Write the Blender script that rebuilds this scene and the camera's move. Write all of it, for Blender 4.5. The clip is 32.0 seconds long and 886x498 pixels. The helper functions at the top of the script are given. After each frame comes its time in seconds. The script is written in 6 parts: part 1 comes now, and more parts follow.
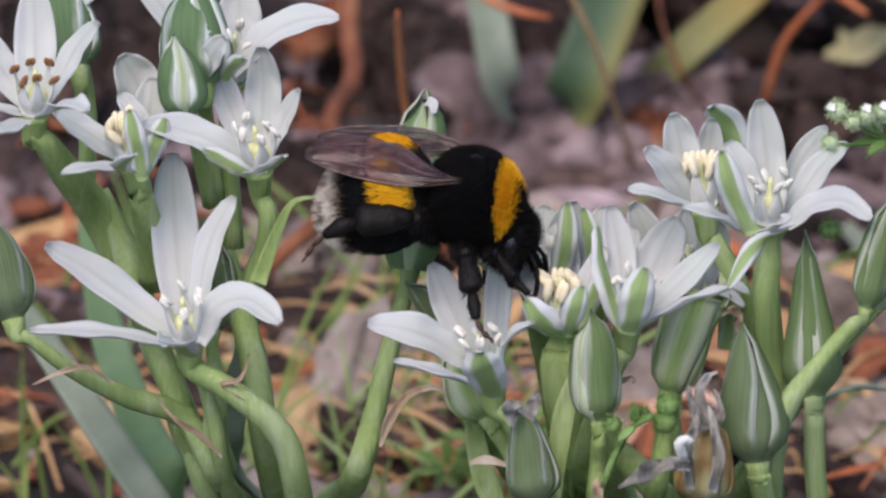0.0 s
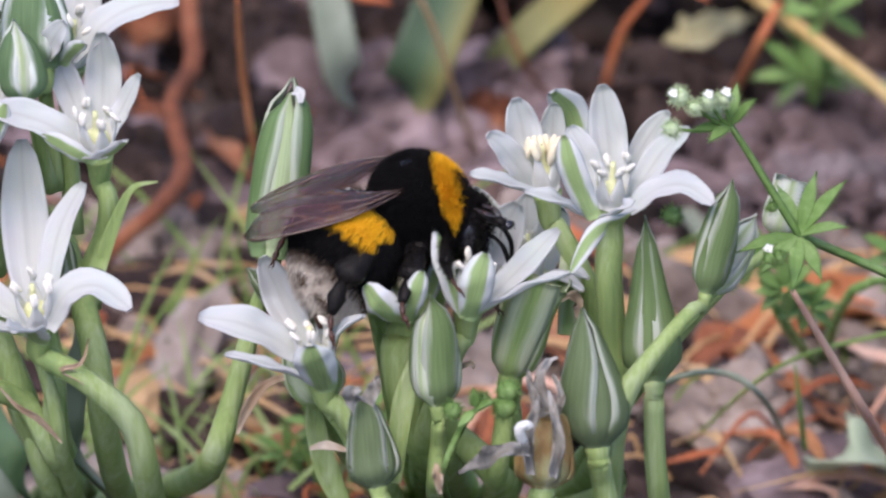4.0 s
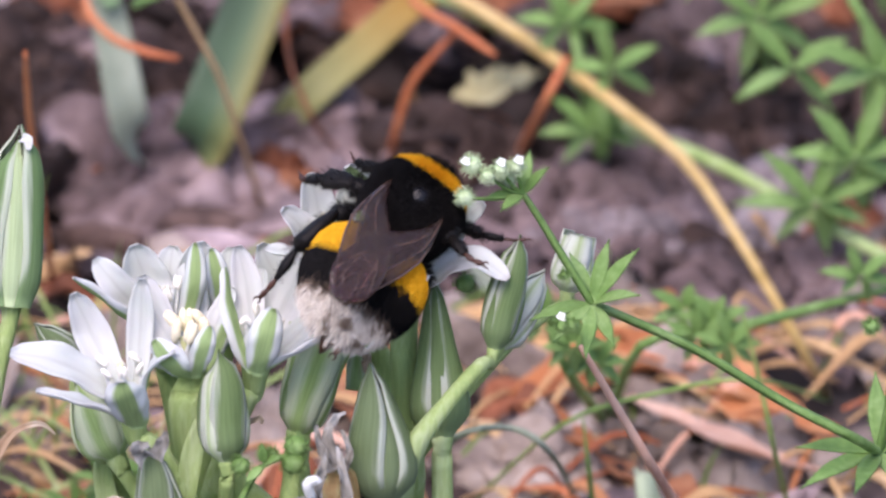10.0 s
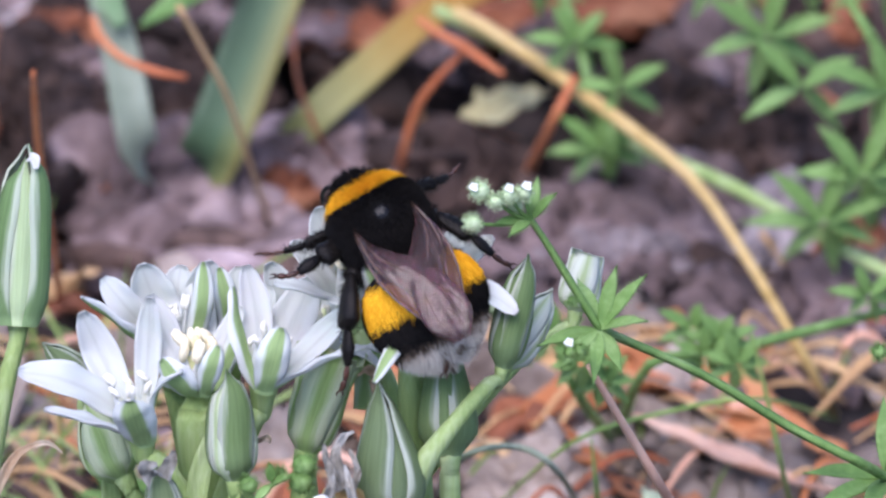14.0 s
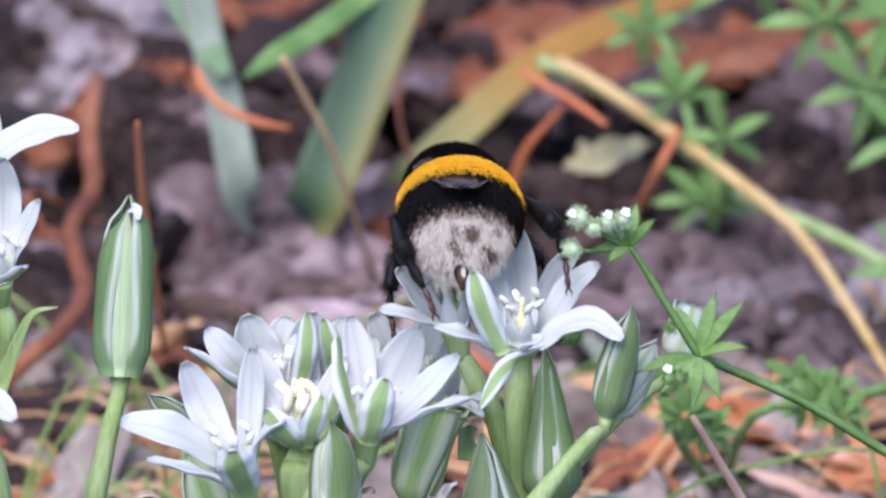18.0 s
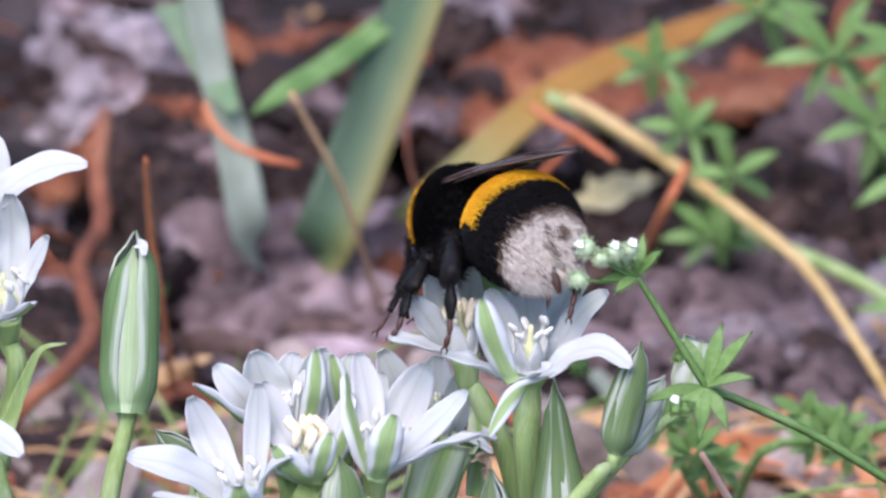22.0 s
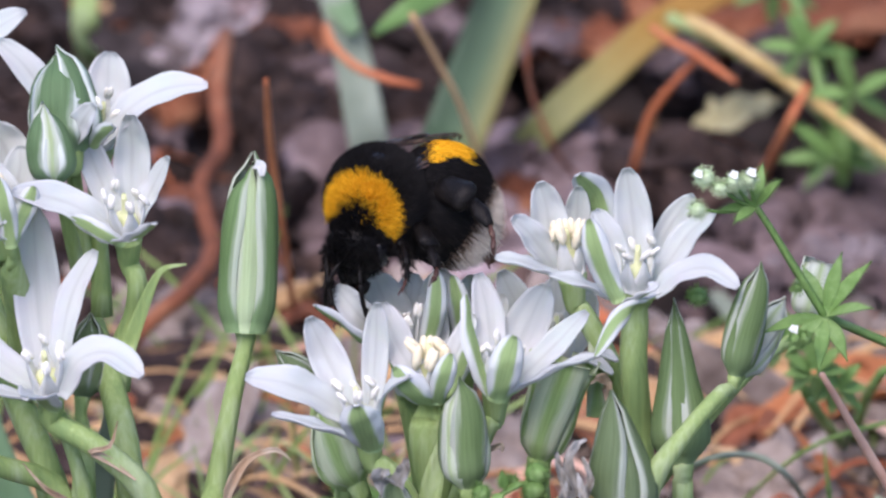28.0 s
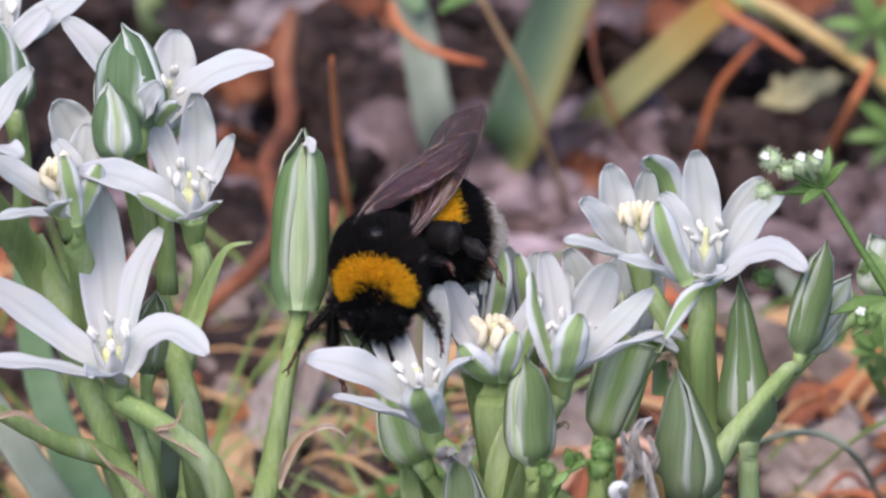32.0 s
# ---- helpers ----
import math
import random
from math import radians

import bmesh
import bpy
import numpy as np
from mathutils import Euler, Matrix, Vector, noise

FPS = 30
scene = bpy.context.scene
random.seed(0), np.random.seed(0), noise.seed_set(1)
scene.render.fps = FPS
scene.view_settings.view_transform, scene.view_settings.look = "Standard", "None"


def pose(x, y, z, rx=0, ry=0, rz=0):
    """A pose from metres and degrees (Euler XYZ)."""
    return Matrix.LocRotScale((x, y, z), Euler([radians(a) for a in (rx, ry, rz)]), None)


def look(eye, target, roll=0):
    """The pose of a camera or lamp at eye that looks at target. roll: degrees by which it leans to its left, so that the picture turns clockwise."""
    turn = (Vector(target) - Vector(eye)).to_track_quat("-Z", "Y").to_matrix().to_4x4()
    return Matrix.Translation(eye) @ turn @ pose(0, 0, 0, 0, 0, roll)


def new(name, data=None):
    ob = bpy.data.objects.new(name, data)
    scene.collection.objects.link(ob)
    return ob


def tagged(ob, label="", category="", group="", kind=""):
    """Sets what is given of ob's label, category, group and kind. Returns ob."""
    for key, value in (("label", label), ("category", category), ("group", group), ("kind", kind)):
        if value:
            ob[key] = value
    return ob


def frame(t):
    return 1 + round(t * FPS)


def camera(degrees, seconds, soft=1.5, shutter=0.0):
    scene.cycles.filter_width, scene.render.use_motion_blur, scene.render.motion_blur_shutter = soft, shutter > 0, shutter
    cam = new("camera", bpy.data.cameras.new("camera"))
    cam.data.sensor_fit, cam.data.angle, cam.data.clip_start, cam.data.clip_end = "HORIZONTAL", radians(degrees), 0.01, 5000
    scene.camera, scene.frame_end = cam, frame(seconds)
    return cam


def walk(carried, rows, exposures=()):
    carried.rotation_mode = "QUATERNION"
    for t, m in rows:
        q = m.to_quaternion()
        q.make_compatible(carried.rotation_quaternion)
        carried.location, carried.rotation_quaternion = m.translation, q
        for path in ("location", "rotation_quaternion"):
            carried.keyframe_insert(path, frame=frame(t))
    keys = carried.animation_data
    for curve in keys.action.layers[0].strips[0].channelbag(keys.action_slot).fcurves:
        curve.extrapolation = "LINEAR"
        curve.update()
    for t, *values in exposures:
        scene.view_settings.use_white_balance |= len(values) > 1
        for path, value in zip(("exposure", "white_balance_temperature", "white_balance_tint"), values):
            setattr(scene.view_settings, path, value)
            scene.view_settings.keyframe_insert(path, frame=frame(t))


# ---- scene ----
# A macro shot from one standing place: the lens stays where it is and only turns.
# Places are given on a plate square to the view at the focus distance: u across, v down,
# 22.1 units to a millimetre, and c, millimetres beyond the plate (away from the lens).
MM = 0.001
UNIT = 22.1
MID_U, MID_V = 886.0, 468.0
DIST = 1000.0
TILT = radians(27)
ZF = 60.0
RIGHT = Vector((1, 0, 0))
UP = Vector((0, math.sin(TILT), math.cos(TILT)))
FWD = Vector((0, math.cos(TILT), -math.sin(TILT)))
FOCUS = Vector((0, 0, ZF))
EYE = FOCUS - FWD * DIST


def V(u, v, c=0.0):
    """World place in millimetres of a plate place."""
    s = (DIST + c) / DIST
    a, b = (u - MID_U) / UNIT, (MID_V - v) / UNIT
    return EYE + (RIGHT * a + UP * b) * s + FWD * (DIST + c)


def D(r, u, t):
    """World direction from its shares to the right, up in the view, and towards the viewer."""
    return (RIGHT * r + UP * u - FWD * t).normalized()


def G(u, v, h=0.0):
    """World place in millimetres on the ground, h above it, behind a plate place."""
    way = V(u, v) - EYE
    return EYE + way * ((EYE.z - h) / -way.z)


def aim(u, v):
    """Camera pose that centres a plate place, its top kept along the plate's own upright."""
    f = Vector(((u - MID_U) / UNIT, (MID_V - v) / UNIT, -DIST)).normalized()
    z = -f
    x = Vector((0, 1, 0)).cross(z).normalized()
    y = z.cross(x)
    base = Matrix((RIGHT, UP, -FWD)).transposed()
    turn = base @ Matrix((x, y, z)).transposed()
    return Matrix.Translation(EYE * MM) @ turn.to_4x4()


cam = camera(math.degrees(2 * math.atan(784 / UNIT / DIST)), 32.0, soft=2.5)
cam.data.dof.use_dof = True
cam.data.dof.focus_distance = (DIST + 2) * MM
cam.data.dof.aperture_fstop = cam.data.lens / 9
CAM_ROWS = [
    (0, 232, -120), (0.5, 226, -115), (1, 206, -126), (1.5, 180, -146),
    (2, 157, -164), (2.5, 142, -179), (3, 102, -188), (3.5, 29, -184),
    (4, -51, -146), (4.5, -106, -123), (6.5, -179, -75), (7, -191, -79),
    (7.5, -237, -86), (8, -303, -79), (8.5, -361, -74), (9, -398, -72),
    (9.5, -416, -60), (10, -426, -48), (10.5, -427, -43), (11, -424, -36),
    (11.5, -429, -28), (12, -432, -22), (12.5, -430, -19), (13, -430, -19),
    (13.5, -426, -19), (14, -412, -14), (14.5, -387, -13), (15, -334, 0),
    (15.5, -294, 4), (17.5, -230, 24), (18, -228, 76), (18.5, -228, 113),
    (19, -225, 133), (19.5, -219, 137), (20, -224, 140), (20.5, -230, 142),
    (21, -222, 137), (21.5, -216, 137), (22, -213, 140), (22.5, -216, 137),
    (23, -219, 137), (23.5, -234, 139), (24, -187, 113), (24.5, -147, 96),
    (25, -116, 82), (25.5, -101, 75), (27.5, -31, 21), (28, 0, 0),
    (28.5, 34, -20), (29, 49, -23), (29.5, 57, -23), (30, 60, -23),
    (30.5, 81, -31), (31, 97, -23), (31.5, 106, -25), (32, 116, -39),
]
walk(cam, [(t, aim(784 - du, 441 - dv)) for t, du, dv in CAM_ROWS], [(0, 0.34, 6700, 19), (4, 0.60, 6500, 22), (7, 0.70, 6450, 27), (8, 0.69, 6400, 27), (10, 0.90, 6500, 26), (12, 0.88, 6250, 25), (13, 0.88, 5950, 22), (19, 0.88, 5900, 23), (22, 0.88, 6050, 24), (25, 0.85, 6050, 24), (28, 0.70, 6250, 23), (32, 0.60, 6500, 22)])

# ---- light: bright open shade under a pale sky ----
world = bpy.data.worlds.new("sky")
scene.world = world
world.use_nodes = True
wn = world.node_tree.nodes
sky = wn.new("ShaderNodeTexSky")
sky.sky_type = "NISHITA"
sky.sun_disc = False
sky.sun_elevation, sky.sun_rotation = radians(61), radians(205)
sky.air_density, sky.dust_density, sky.ozone_density = 1.0, 1.5, 2.0
world.node_tree.links.new(sky.outputs[0], wn["Background"].inputs[0])
wn["Background"].inputs[1].default_value = 0.15
sun = new("sun", bpy.data.lights.new("sun", "SUN"))
sun.data.energy, sun.data.angle, sun.data.color = 2.0, radians(40), (1.0, 0.93, 0.84)
sun.matrix_world = look((-0.4, -0.85, 1.7), (0, 0, 0))

# ---- materials ----


def material(name, rough=0.6, spec=0.3):
    m = bpy.data.materials.new(name)
    m.use_nodes = True
    b = m.node_tree.nodes["Principled BSDF"]
    b.inputs["Roughness"].default_value = rough
    b.inputs["Specular IOR Level"].default_value = spec
    return m, m.node_tree.nodes, m.node_tree.links, b


def ramp(nodes, stops):
    r = nodes.new("ShaderNodeValToRGB")
    e = r.color_ramp.elements
    while len(e) < len(stops):
        e.new(0.5)
    for k, (p, c) in zip(e, stops):
        k.position, k.color = p, (*c, 1)
    return r


def noise_tex(nodes, links, scale, detail=4.0, stretch=(1, 1, 1), coord="Object"):
    tc, mp, nz = nodes.new("ShaderNodeTexCoord"), nodes.new("ShaderNodeMapping"), nodes.new("ShaderNodeTexNoise")
    mp.inputs["Scale"].default_value = stretch
    nz.inputs["Scale"].default_value, nz.inputs["Detail"].default_value = scale, detail
    links.new(tc.outputs[coord], mp.inputs[0])
    links.new(mp.outputs[0], nz.inputs["Vector"])
    return nz


def mix(nodes, links, kind, fac, a, b):
    n = nodes.new("ShaderNodeMix")
    n.data_type, n.blend_type = "RGBA", kind
    for sock, val in ((n.inputs["Factor"], fac), (n.inputs["A"], a), (n.inputs["B"], b)):
        if isinstance(val, (int, float)):
            sock.default_value = val
        elif isinstance(val, tuple):
            sock.default_value = (*val, 1)
        else:
            links.new(val, sock)
    return n.outputs["Result"]


def thin(m, colour, amount):
    """Lets light come through a thin sheet."""
    nodes, links = m.node_tree.nodes, m.node_tree.links
    tr, mx = nodes.new("ShaderNodeBsdfTranslucent"), nodes.new("ShaderNodeMixShader")
    mx.inputs[0].default_value = amount
    if isinstance(colour, tuple):
        tr.inputs[0].default_value = (*colour, 1)
    else:
        links.new(colour, tr.inputs[0])
    links.new(nodes["Principled BSDF"].outputs[0], mx.inputs[1])
    links.new(tr.outputs[0], mx.inputs[2])
    links.new(mx.outputs[0], nodes["Material Output"].inputs[0])


def bump(m, height, strength, distance):
    n = m.node_tree.nodes.new("ShaderNodeBump")
    n.inputs["Strength"].default_value, n.inputs["Distance"].default_value = strength, distance
    m.node_tree.links.new(height, n.inputs["Height"])
    m.node_tree.links.new(n.outputs[0], m.node_tree.nodes["Principled BSDF"].inputs["Normal"])


def mottled(name, stops, scale, rough=0.7, stretch=(1, 1, 1), fine=6.0, relief=0.3, through_light=0.0, shift=0.12, spec=0.3):
    """A surface with a broad and a fine variation, a little different on every piece."""
    m, n, l, b = material(name, rough, spec)
    broad = noise_tex(n, l, scale, 3, stretch)
    small = noise_tex(n, l, scale * fine, 5, stretch)
    add = n.new("ShaderNodeMath")
    add.operation = "MULTIPLY_ADD"
    l.new(small.outputs[0], add.inputs[0])
    add.inputs[1].default_value = 0.45
    l.new(broad.outputs[0], add.inputs[2])
    sub = n.new("ShaderNodeMath")
    sub.operation = "MULTIPLY_ADD"
    sub.inputs[1].default_value, sub.inputs[2].default_value = 1.9, -0.87
    l.new(add.outputs[0], sub.inputs[0])
    r = ramp(n, stops)
    l.new(sub.outputs[0], r.inputs[0])
    info = n.new("ShaderNodeObjectInfo")
    isl = n.new("ShaderNodeNewGeometry")
    rnd = n.new("ShaderNodeMath")
    rnd.operation = "ADD"
    l.new(info.outputs["Random"], rnd.inputs[0])
    l.new(isl.outputs["Random Per Island"], rnd.inputs[1])
    hsv = n.new("ShaderNodeHueSaturation")
    val = n.new("ShaderNodeMath")
    val.operation = "MULTIPLY_ADD"
    val.inputs[1].default_value, val.inputs[2].default_value = shift * 2, 1 - shift * 2
    l.new(rnd.outputs[0], val.inputs[0])
    l.new(val.outputs[0], hsv.inputs["Value"])
    l.new(r.outputs[0], hsv.inputs["Color"])
    l.new(hsv.outputs[0], b.inputs["Base Color"])
    bump(m, small.outputs[0], relief, 0.0004)
    if through_light:
        thin(m, hsv.outputs[0], through_light)
    return m


def veined(name, pale, edge, stripe=None, width=0.2, soft=0.05, rough=0.5, through_light=0.3, relief=0.6):
    """A petal or leaf: fine lengthwise veins, and a central stripe that follows the UV."""
    m, n, l, b = material(name, rough, 0.22)
    uv = n.new("ShaderNodeUVMap")
    sep = n.new("ShaderNodeSeparateXYZ")
    l.new(uv.outputs[0], sep.inputs[0])
    vein = noise_tex(n, l, 1.0, 2, (34, 1.2, 1), "UV")
    blot = noise_tex(n, l, 260, 3)
    base = mix(n, l, "MIX", vein.outputs[0], pale, edge)
    base = mix(n, l, "MULTIPLY", 0.12, base, blot.outputs[1])
    if stripe:
        d = n.new("ShaderNodeMath")
        d.operation = "SUBTRACT"
        l.new(sep.outputs[0], d.inputs[0])
        d.inputs[1].default_value = 0.5
        a = n.new("ShaderNodeMath")
        a.operation = "ABSOLUTE"
        l.new(d.outputs[0], a.inputs[0])
        base_end = n.new("ShaderNodeMapRange")
        base_end.inputs["From Min"].default_value, base_end.inputs["From Max"].default_value = 0.0, 0.25
        base_end.inputs["To Min"].default_value, base_end.inputs["To Max"].default_value = 0.3, 1.0
        l.new(sep.outputs[1], base_end.inputs["Value"])
        spread = n.new("ShaderNodeMath")
        spread.operation = "MULTIPLY"
        l.new(a.outputs[0], spread.inputs[0])
        l.new(base_end.outputs[0], spread.inputs[1])
        w = n.new("ShaderNodeMath")
        w.operation = "MULTIPLY_ADD"
        w.inputs[1].default_value = 0.26
        wob = noise_tex(n, l, 1.0, 3, (9, 2.2, 1), "UV")
        l.new(wob.outputs[0], w.inputs[0])
        l.new(spread.outputs[0], w.inputs[2])
        mr = n.new("ShaderNodeMapRange")
        mr.interpolation_type = "SMOOTHSTEP"
        mr.inputs["From Min"].default_value, mr.inputs["From Max"].default_value = width + 0.13 - soft, width + 0.13 + soft
        mr.inputs["To Min"].default_value, mr.inputs["To Max"].default_value = 1, 0
        l.new(w.outputs[0], mr.inputs["Value"])
        deep, fresh = tuple(x * 0.62 for x in stripe), tuple(min(0.8, x * 1.35 + 0.02) for x in stripe)
        streak = noise_tex(n, l, 1.0, 4, (16, 1.6, 1), "UV")
        green = mix(n, l, "MIX", streak.outputs[0], deep, fresh)
        foot = n.new("ShaderNodeMapRange")
        foot.inputs["From Min"].default_value, foot.inputs["From Max"].default_value = 0.0, 0.4
        foot.inputs["To Min"].default_value, foot.inputs["To Max"].default_value = 0.45, 0.0
        l.new(sep.outputs[1], foot.inputs["Value"])
        green = mix(n, l, "MIX", foot.outputs[0], green, tuple(min(0.8, x * 1.5 + 0.10) for x in stripe))
        base = mix(n, l, "MIX", mr.outputs[0], base, green)
    l.new(base, b.inputs["Base Color"])
    bump(m, vein.outputs[0], relief, 0.0002)
    if through_light:
        thin(m, base, through_light)
    return m


def graded(name, stops, across=False, rough=0.5, through_light=0.1):
    """A leaf whose colour changes along its length, or across it, with streaks."""
    m, n, l, b = material(name, rough, 0.3)
    uv, sep = n.new("ShaderNodeUVMap"), n.new("ShaderNodeSeparateXYZ")
    l.new(uv.outputs[0], sep.inputs[0])
    streak = noise_tex(n, l, 1.0, 4, (14, 1.5, 1), "UV")
    add = n.new("ShaderNodeMath")
    add.operation = "MULTIPLY_ADD"
    add.inputs[1].default_value = 0.25
    l.new(streak.outputs[0], add.inputs[0])
    l.new(sep.outputs[0 if across else 1], add.inputs[2])
    off = n.new("ShaderNodeMath")
    off.inputs[1].default_value = -0.125
    l.new(add.outputs[0], off.inputs[0])
    r = ramp(n, stops)
    l.new(off.outputs[0], r.inputs[0])
    spots = noise_tex(n, l, 220, 4)
    col = mix(n, l, "MULTIPLY", 0.35, r.outputs[0], spots.outputs[0])
    l.new(col, b.inputs["Base Color"])
    bump(m, streak.outputs[0], 0.4, 0.0003)
    thin(m, col, through_light)
    return m


M_TURNING = graded("turning_leaf", [(0.0, (0.24, 0.29, 0.11)), (0.28, (0.34, 0.32, 0.12)), (0.5, (0.44, 0.25, 0.055)), (1.0, (0.46, 0.20, 0.045))])
M_EDGED = graded("yellow_edged_leaf", [(0.0, (0.075, 0.13, 0.07)), (0.5, (0.09, 0.16, 0.08)), (0.8, (0.19, 0.22, 0.08)), (1.0, (0.32, 0.28, 0.10))], True)
M_PETAL = veined("petal_white", (0.81, 0.83, 0.815), (0.72, 0.75, 0.74), (0.70, 0.75, 0.70), 0.02, 0.12, 0.55, 0.36, 0.3)
M_PETAL_BACK = veined("petal_back", (0.80, 0.82, 0.80), (0.68, 0.72, 0.70), (0.30, 0.43, 0.17), 0.25, 0.06, 0.5, 0.15)
M_TEPAL = veined("bud_tepal", (0.50, 0.53, 0.46), (0.31, 0.37, 0.27), (0.105, 0.155, 0.065), 0.36, 0.09, 0.58, 0.1)
M_BUD = veined("bud_striped", (0.54, 0.57, 0.50), (0.36, 0.42, 0.31), (0.115, 0.185, 0.062), 0.33, 0.10, 0.58, 0.1)
M_TALL = veined("tall_bud_tepal", (0.52, 0.58, 0.47), (0.36, 0.44, 0.30), (0.115, 0.205, 0.07), 0.31, 0.09, 0.58, 0.1)
M_TALL_IN = veined("tall_bud_inner", (0.66, 0.71, 0.60), (0.48, 0.56, 0.40), (0.36, 0.47, 0.25), 0.26, 0.12, 0.58, 0.1)
M_BUD_DARK = veined("bud_dark", (0.78, 0.82, 0.78), (0.58, 0.66, 0.58), (0.10, 0.18, 0.075), 0.33, 0.09, 0.58, 0.1)
M_BUD_PALE = veined("bud_pale", (0.74, 0.77, 0.70), (0.56, 0.62, 0.50), (0.36, 0.46, 0.24), 0.12, 0.12, 0.58, 0.1)
M_CALYX = veined("vase_tepal", (0.70, 0.76, 0.56), (0.50, 0.60, 0.34), (0.26, 0.39, 0.13), 0.15, 0.10, 0.58, 0.15)
M_STEM = mottled("stem_green", [(0.0, (0.235, 0.35, 0.13)), (0.45, (0.33, 0.45, 0.16)), (1.0, (0.48, 0.59, 0.32))], 420, 0.55, (1, 1, 0.07), relief=0.5, shift=0.05, spec=0.2, through_light=0.18)
M_OVARY = mottled("ovary_pale", [(0.0, (0.62, 0.66, 0.30)), (1.0, (0.80, 0.80, 0.52))], 300, 0.4, shift=0.03)
M_FILAMENT = mottled("filament_white", [(0.0, (0.78, 0.80, 0.76)), (1.0, (0.88, 0.89, 0.86))], 300, 0.5, shift=0.02, through_light=0.2)
M_ANTHER = mottled("anther_cream", [(0.0, (0.80, 0.70, 0.46)), (1.0, (0.88, 0.82, 0.64))], 900, 0.8, shift=0.05)
M_ANTHER_PALE = mottled("anther_white", [(0.0, (0.80, 0.77, 0.66)), (1.0, (0.88, 0.87, 0.80))], 900, 0.8, shift=0.04)
M_ANTHER_OLD = mottled("anther_brown", [(0.0, (0.20, 0.08, 0.03)), (1.0, (0.40, 0.20, 0.08))], 900, 0.8, shift=0.05)
M_DRY = mottled("dry_membrane", [(0.0, (0.34, 0.21, 0.12)), (0.5, (0.54, 0.42, 0.30)), (1.0, (0.70, 0.64, 0.54))], 220, 0.6, (1, 1, 0.3), relief=0.5, through_light=0.15)
M_WITHER = mottled("withered_petal", [(0.0, (0.14, 0.12, 0.09)), (0.5, (0.34, 0.33, 0.30)), (1.0, (0.58, 0.58, 0.56))], 250, 0.6, (1, 1, 0.3), relief=0.6, through_light=0.2)
M_POD = mottled("ripening_pod", [(0.0, (0.16, 0.13, 0.05)), (0.4, (0.28, 0.17, 0.06)), (0.7, (0.34, 0.33, 0.15)), (1.0, (0.50, 0.48, 0.34))], 190, 0.55, (1, 1, 0.35), relief=0.7)
M_GAL = mottled("cleaver_green", [(0.0, (0.10, 0.20, 0.05)), (0.5, (0.165, 0.295, 0.08)), (1.0, (0.28, 0.42, 0.16))], 260, 0.55, relief=0.4, through_light=0.15, shift=0.06)
M_GAL_BUD = mottled("cleaver_bud", [(0.0, (0.30, 0.45, 0.18)), (1.0, (0.60, 0.70, 0.48))], 700, 0.6, relief=0.4, shift=0.05)
M_GAL_WHITE = mottled("cleaver_flower", [(0.0, (0.70, 0.74, 0.66)), (1.0, (0.85, 0.86, 0.82))], 500, 0.6, shift=0.05)
M_LEAF_BLUE = mottled("bluish_leaf", [(0.0, (0.10, 0.18, 0.07)), (0.5, (0.15, 0.25, 0.12)), (1.0, (0.25, 0.32, 0.19))], 60, 0.45, (1, 1, 0.15), relief=0.2, through_light=0.1, shift=0.04)
M_LEAF_PALE = mottled("pale_leaf", [(0.0, (0.14, 0.18, 0.125)), (0.5, (0.22, 0.265, 0.195)), (1.0, (0.35, 0.40, 0.31))], 60, 0.5, (1, 1, 0.15), relief=0.2, through_light=0.1, shift=0.04)
M_PALE_SCRAP = mottled("pale_dry_leaf", [(0.0, (0.30, 0.27, 0.13)), (0.5, (0.44, 0.40, 0.22)), (1.0, (0.56, 0.52, 0.34))], 60, 0.6, relief=0.3, through_light=0.1, shift=0.06)
M_GRASS = mottled("grass_blade", [(0.0, (0.12, 0.22, 0.05)), (0.5, (0.22, 0.34, 0.09)), (1.0, (0.36, 0.42, 0.14))], 80, 0.5, relief=0.2, through_light=0.15, shift=0.12)
M_STRAW = mottled("dry_straw", [(0.0, (0.36, 0.20, 0.09)), (0.5, (0.52, 0.32, 0.15)), (1.0, (0.62, 0.45, 0.26))], 90, 0.6, relief=0.3, shift=0.12)
M_NEEDLE = mottled("orange_needle", [(0.0, (0.28, 0.075, 0.028)), (0.5, (0.44, 0.13, 0.05)), (1.0, (0.57, 0.24, 0.11))], 90, 0.5, relief=0.3, shift=0.12)
M_LITTER = mottled("orange_litter", [(0.0, (0.08, 0.03, 0.017)), (0.5, (0.24, 0.08, 0.037)), (1.0, (0.40, 0.19, 0.10))], 70, 0.7, relief=0.6, shift=0.15)
M_PINK = mottled("pinkish_straw", [(0.0, (0.46, 0.22, 0.14)), (0.5, (0.66, 0.38, 0.27)), (1.0, (0.76, 0.54, 0.42))], 90, 0.6, relief=0.3, shift=0.1)
M_ORANGE = mottled("rusty_leaf", [(0.0, (0.22, 0.07, 0.025)), (0.5, (0.46, 0.17, 0.065)), (1.0, (0.62, 0.33, 0.16))], 70, 0.65, relief=0.5, shift=0.08, through_light=0.1)
M_CHIP = mottled("grey_bark", [(0.0, (0.022, 0.016, 0.016)), (0.5, (0.148, 0.104, 0.104)), (1.0, (0.405, 0.31, 0.318))], 90, 0.85, (1, 1, 1), relief=0.9, shift=0.2)
M_BROWN = mottled("brown_bark", [(0.0, (0.006, 0.004, 0.0035)), (0.5, (0.040, 0.024, 0.020)), (1.0, (0.14, 0.09, 0.075))], 90, 0.85, relief=0.9, shift=0.2)
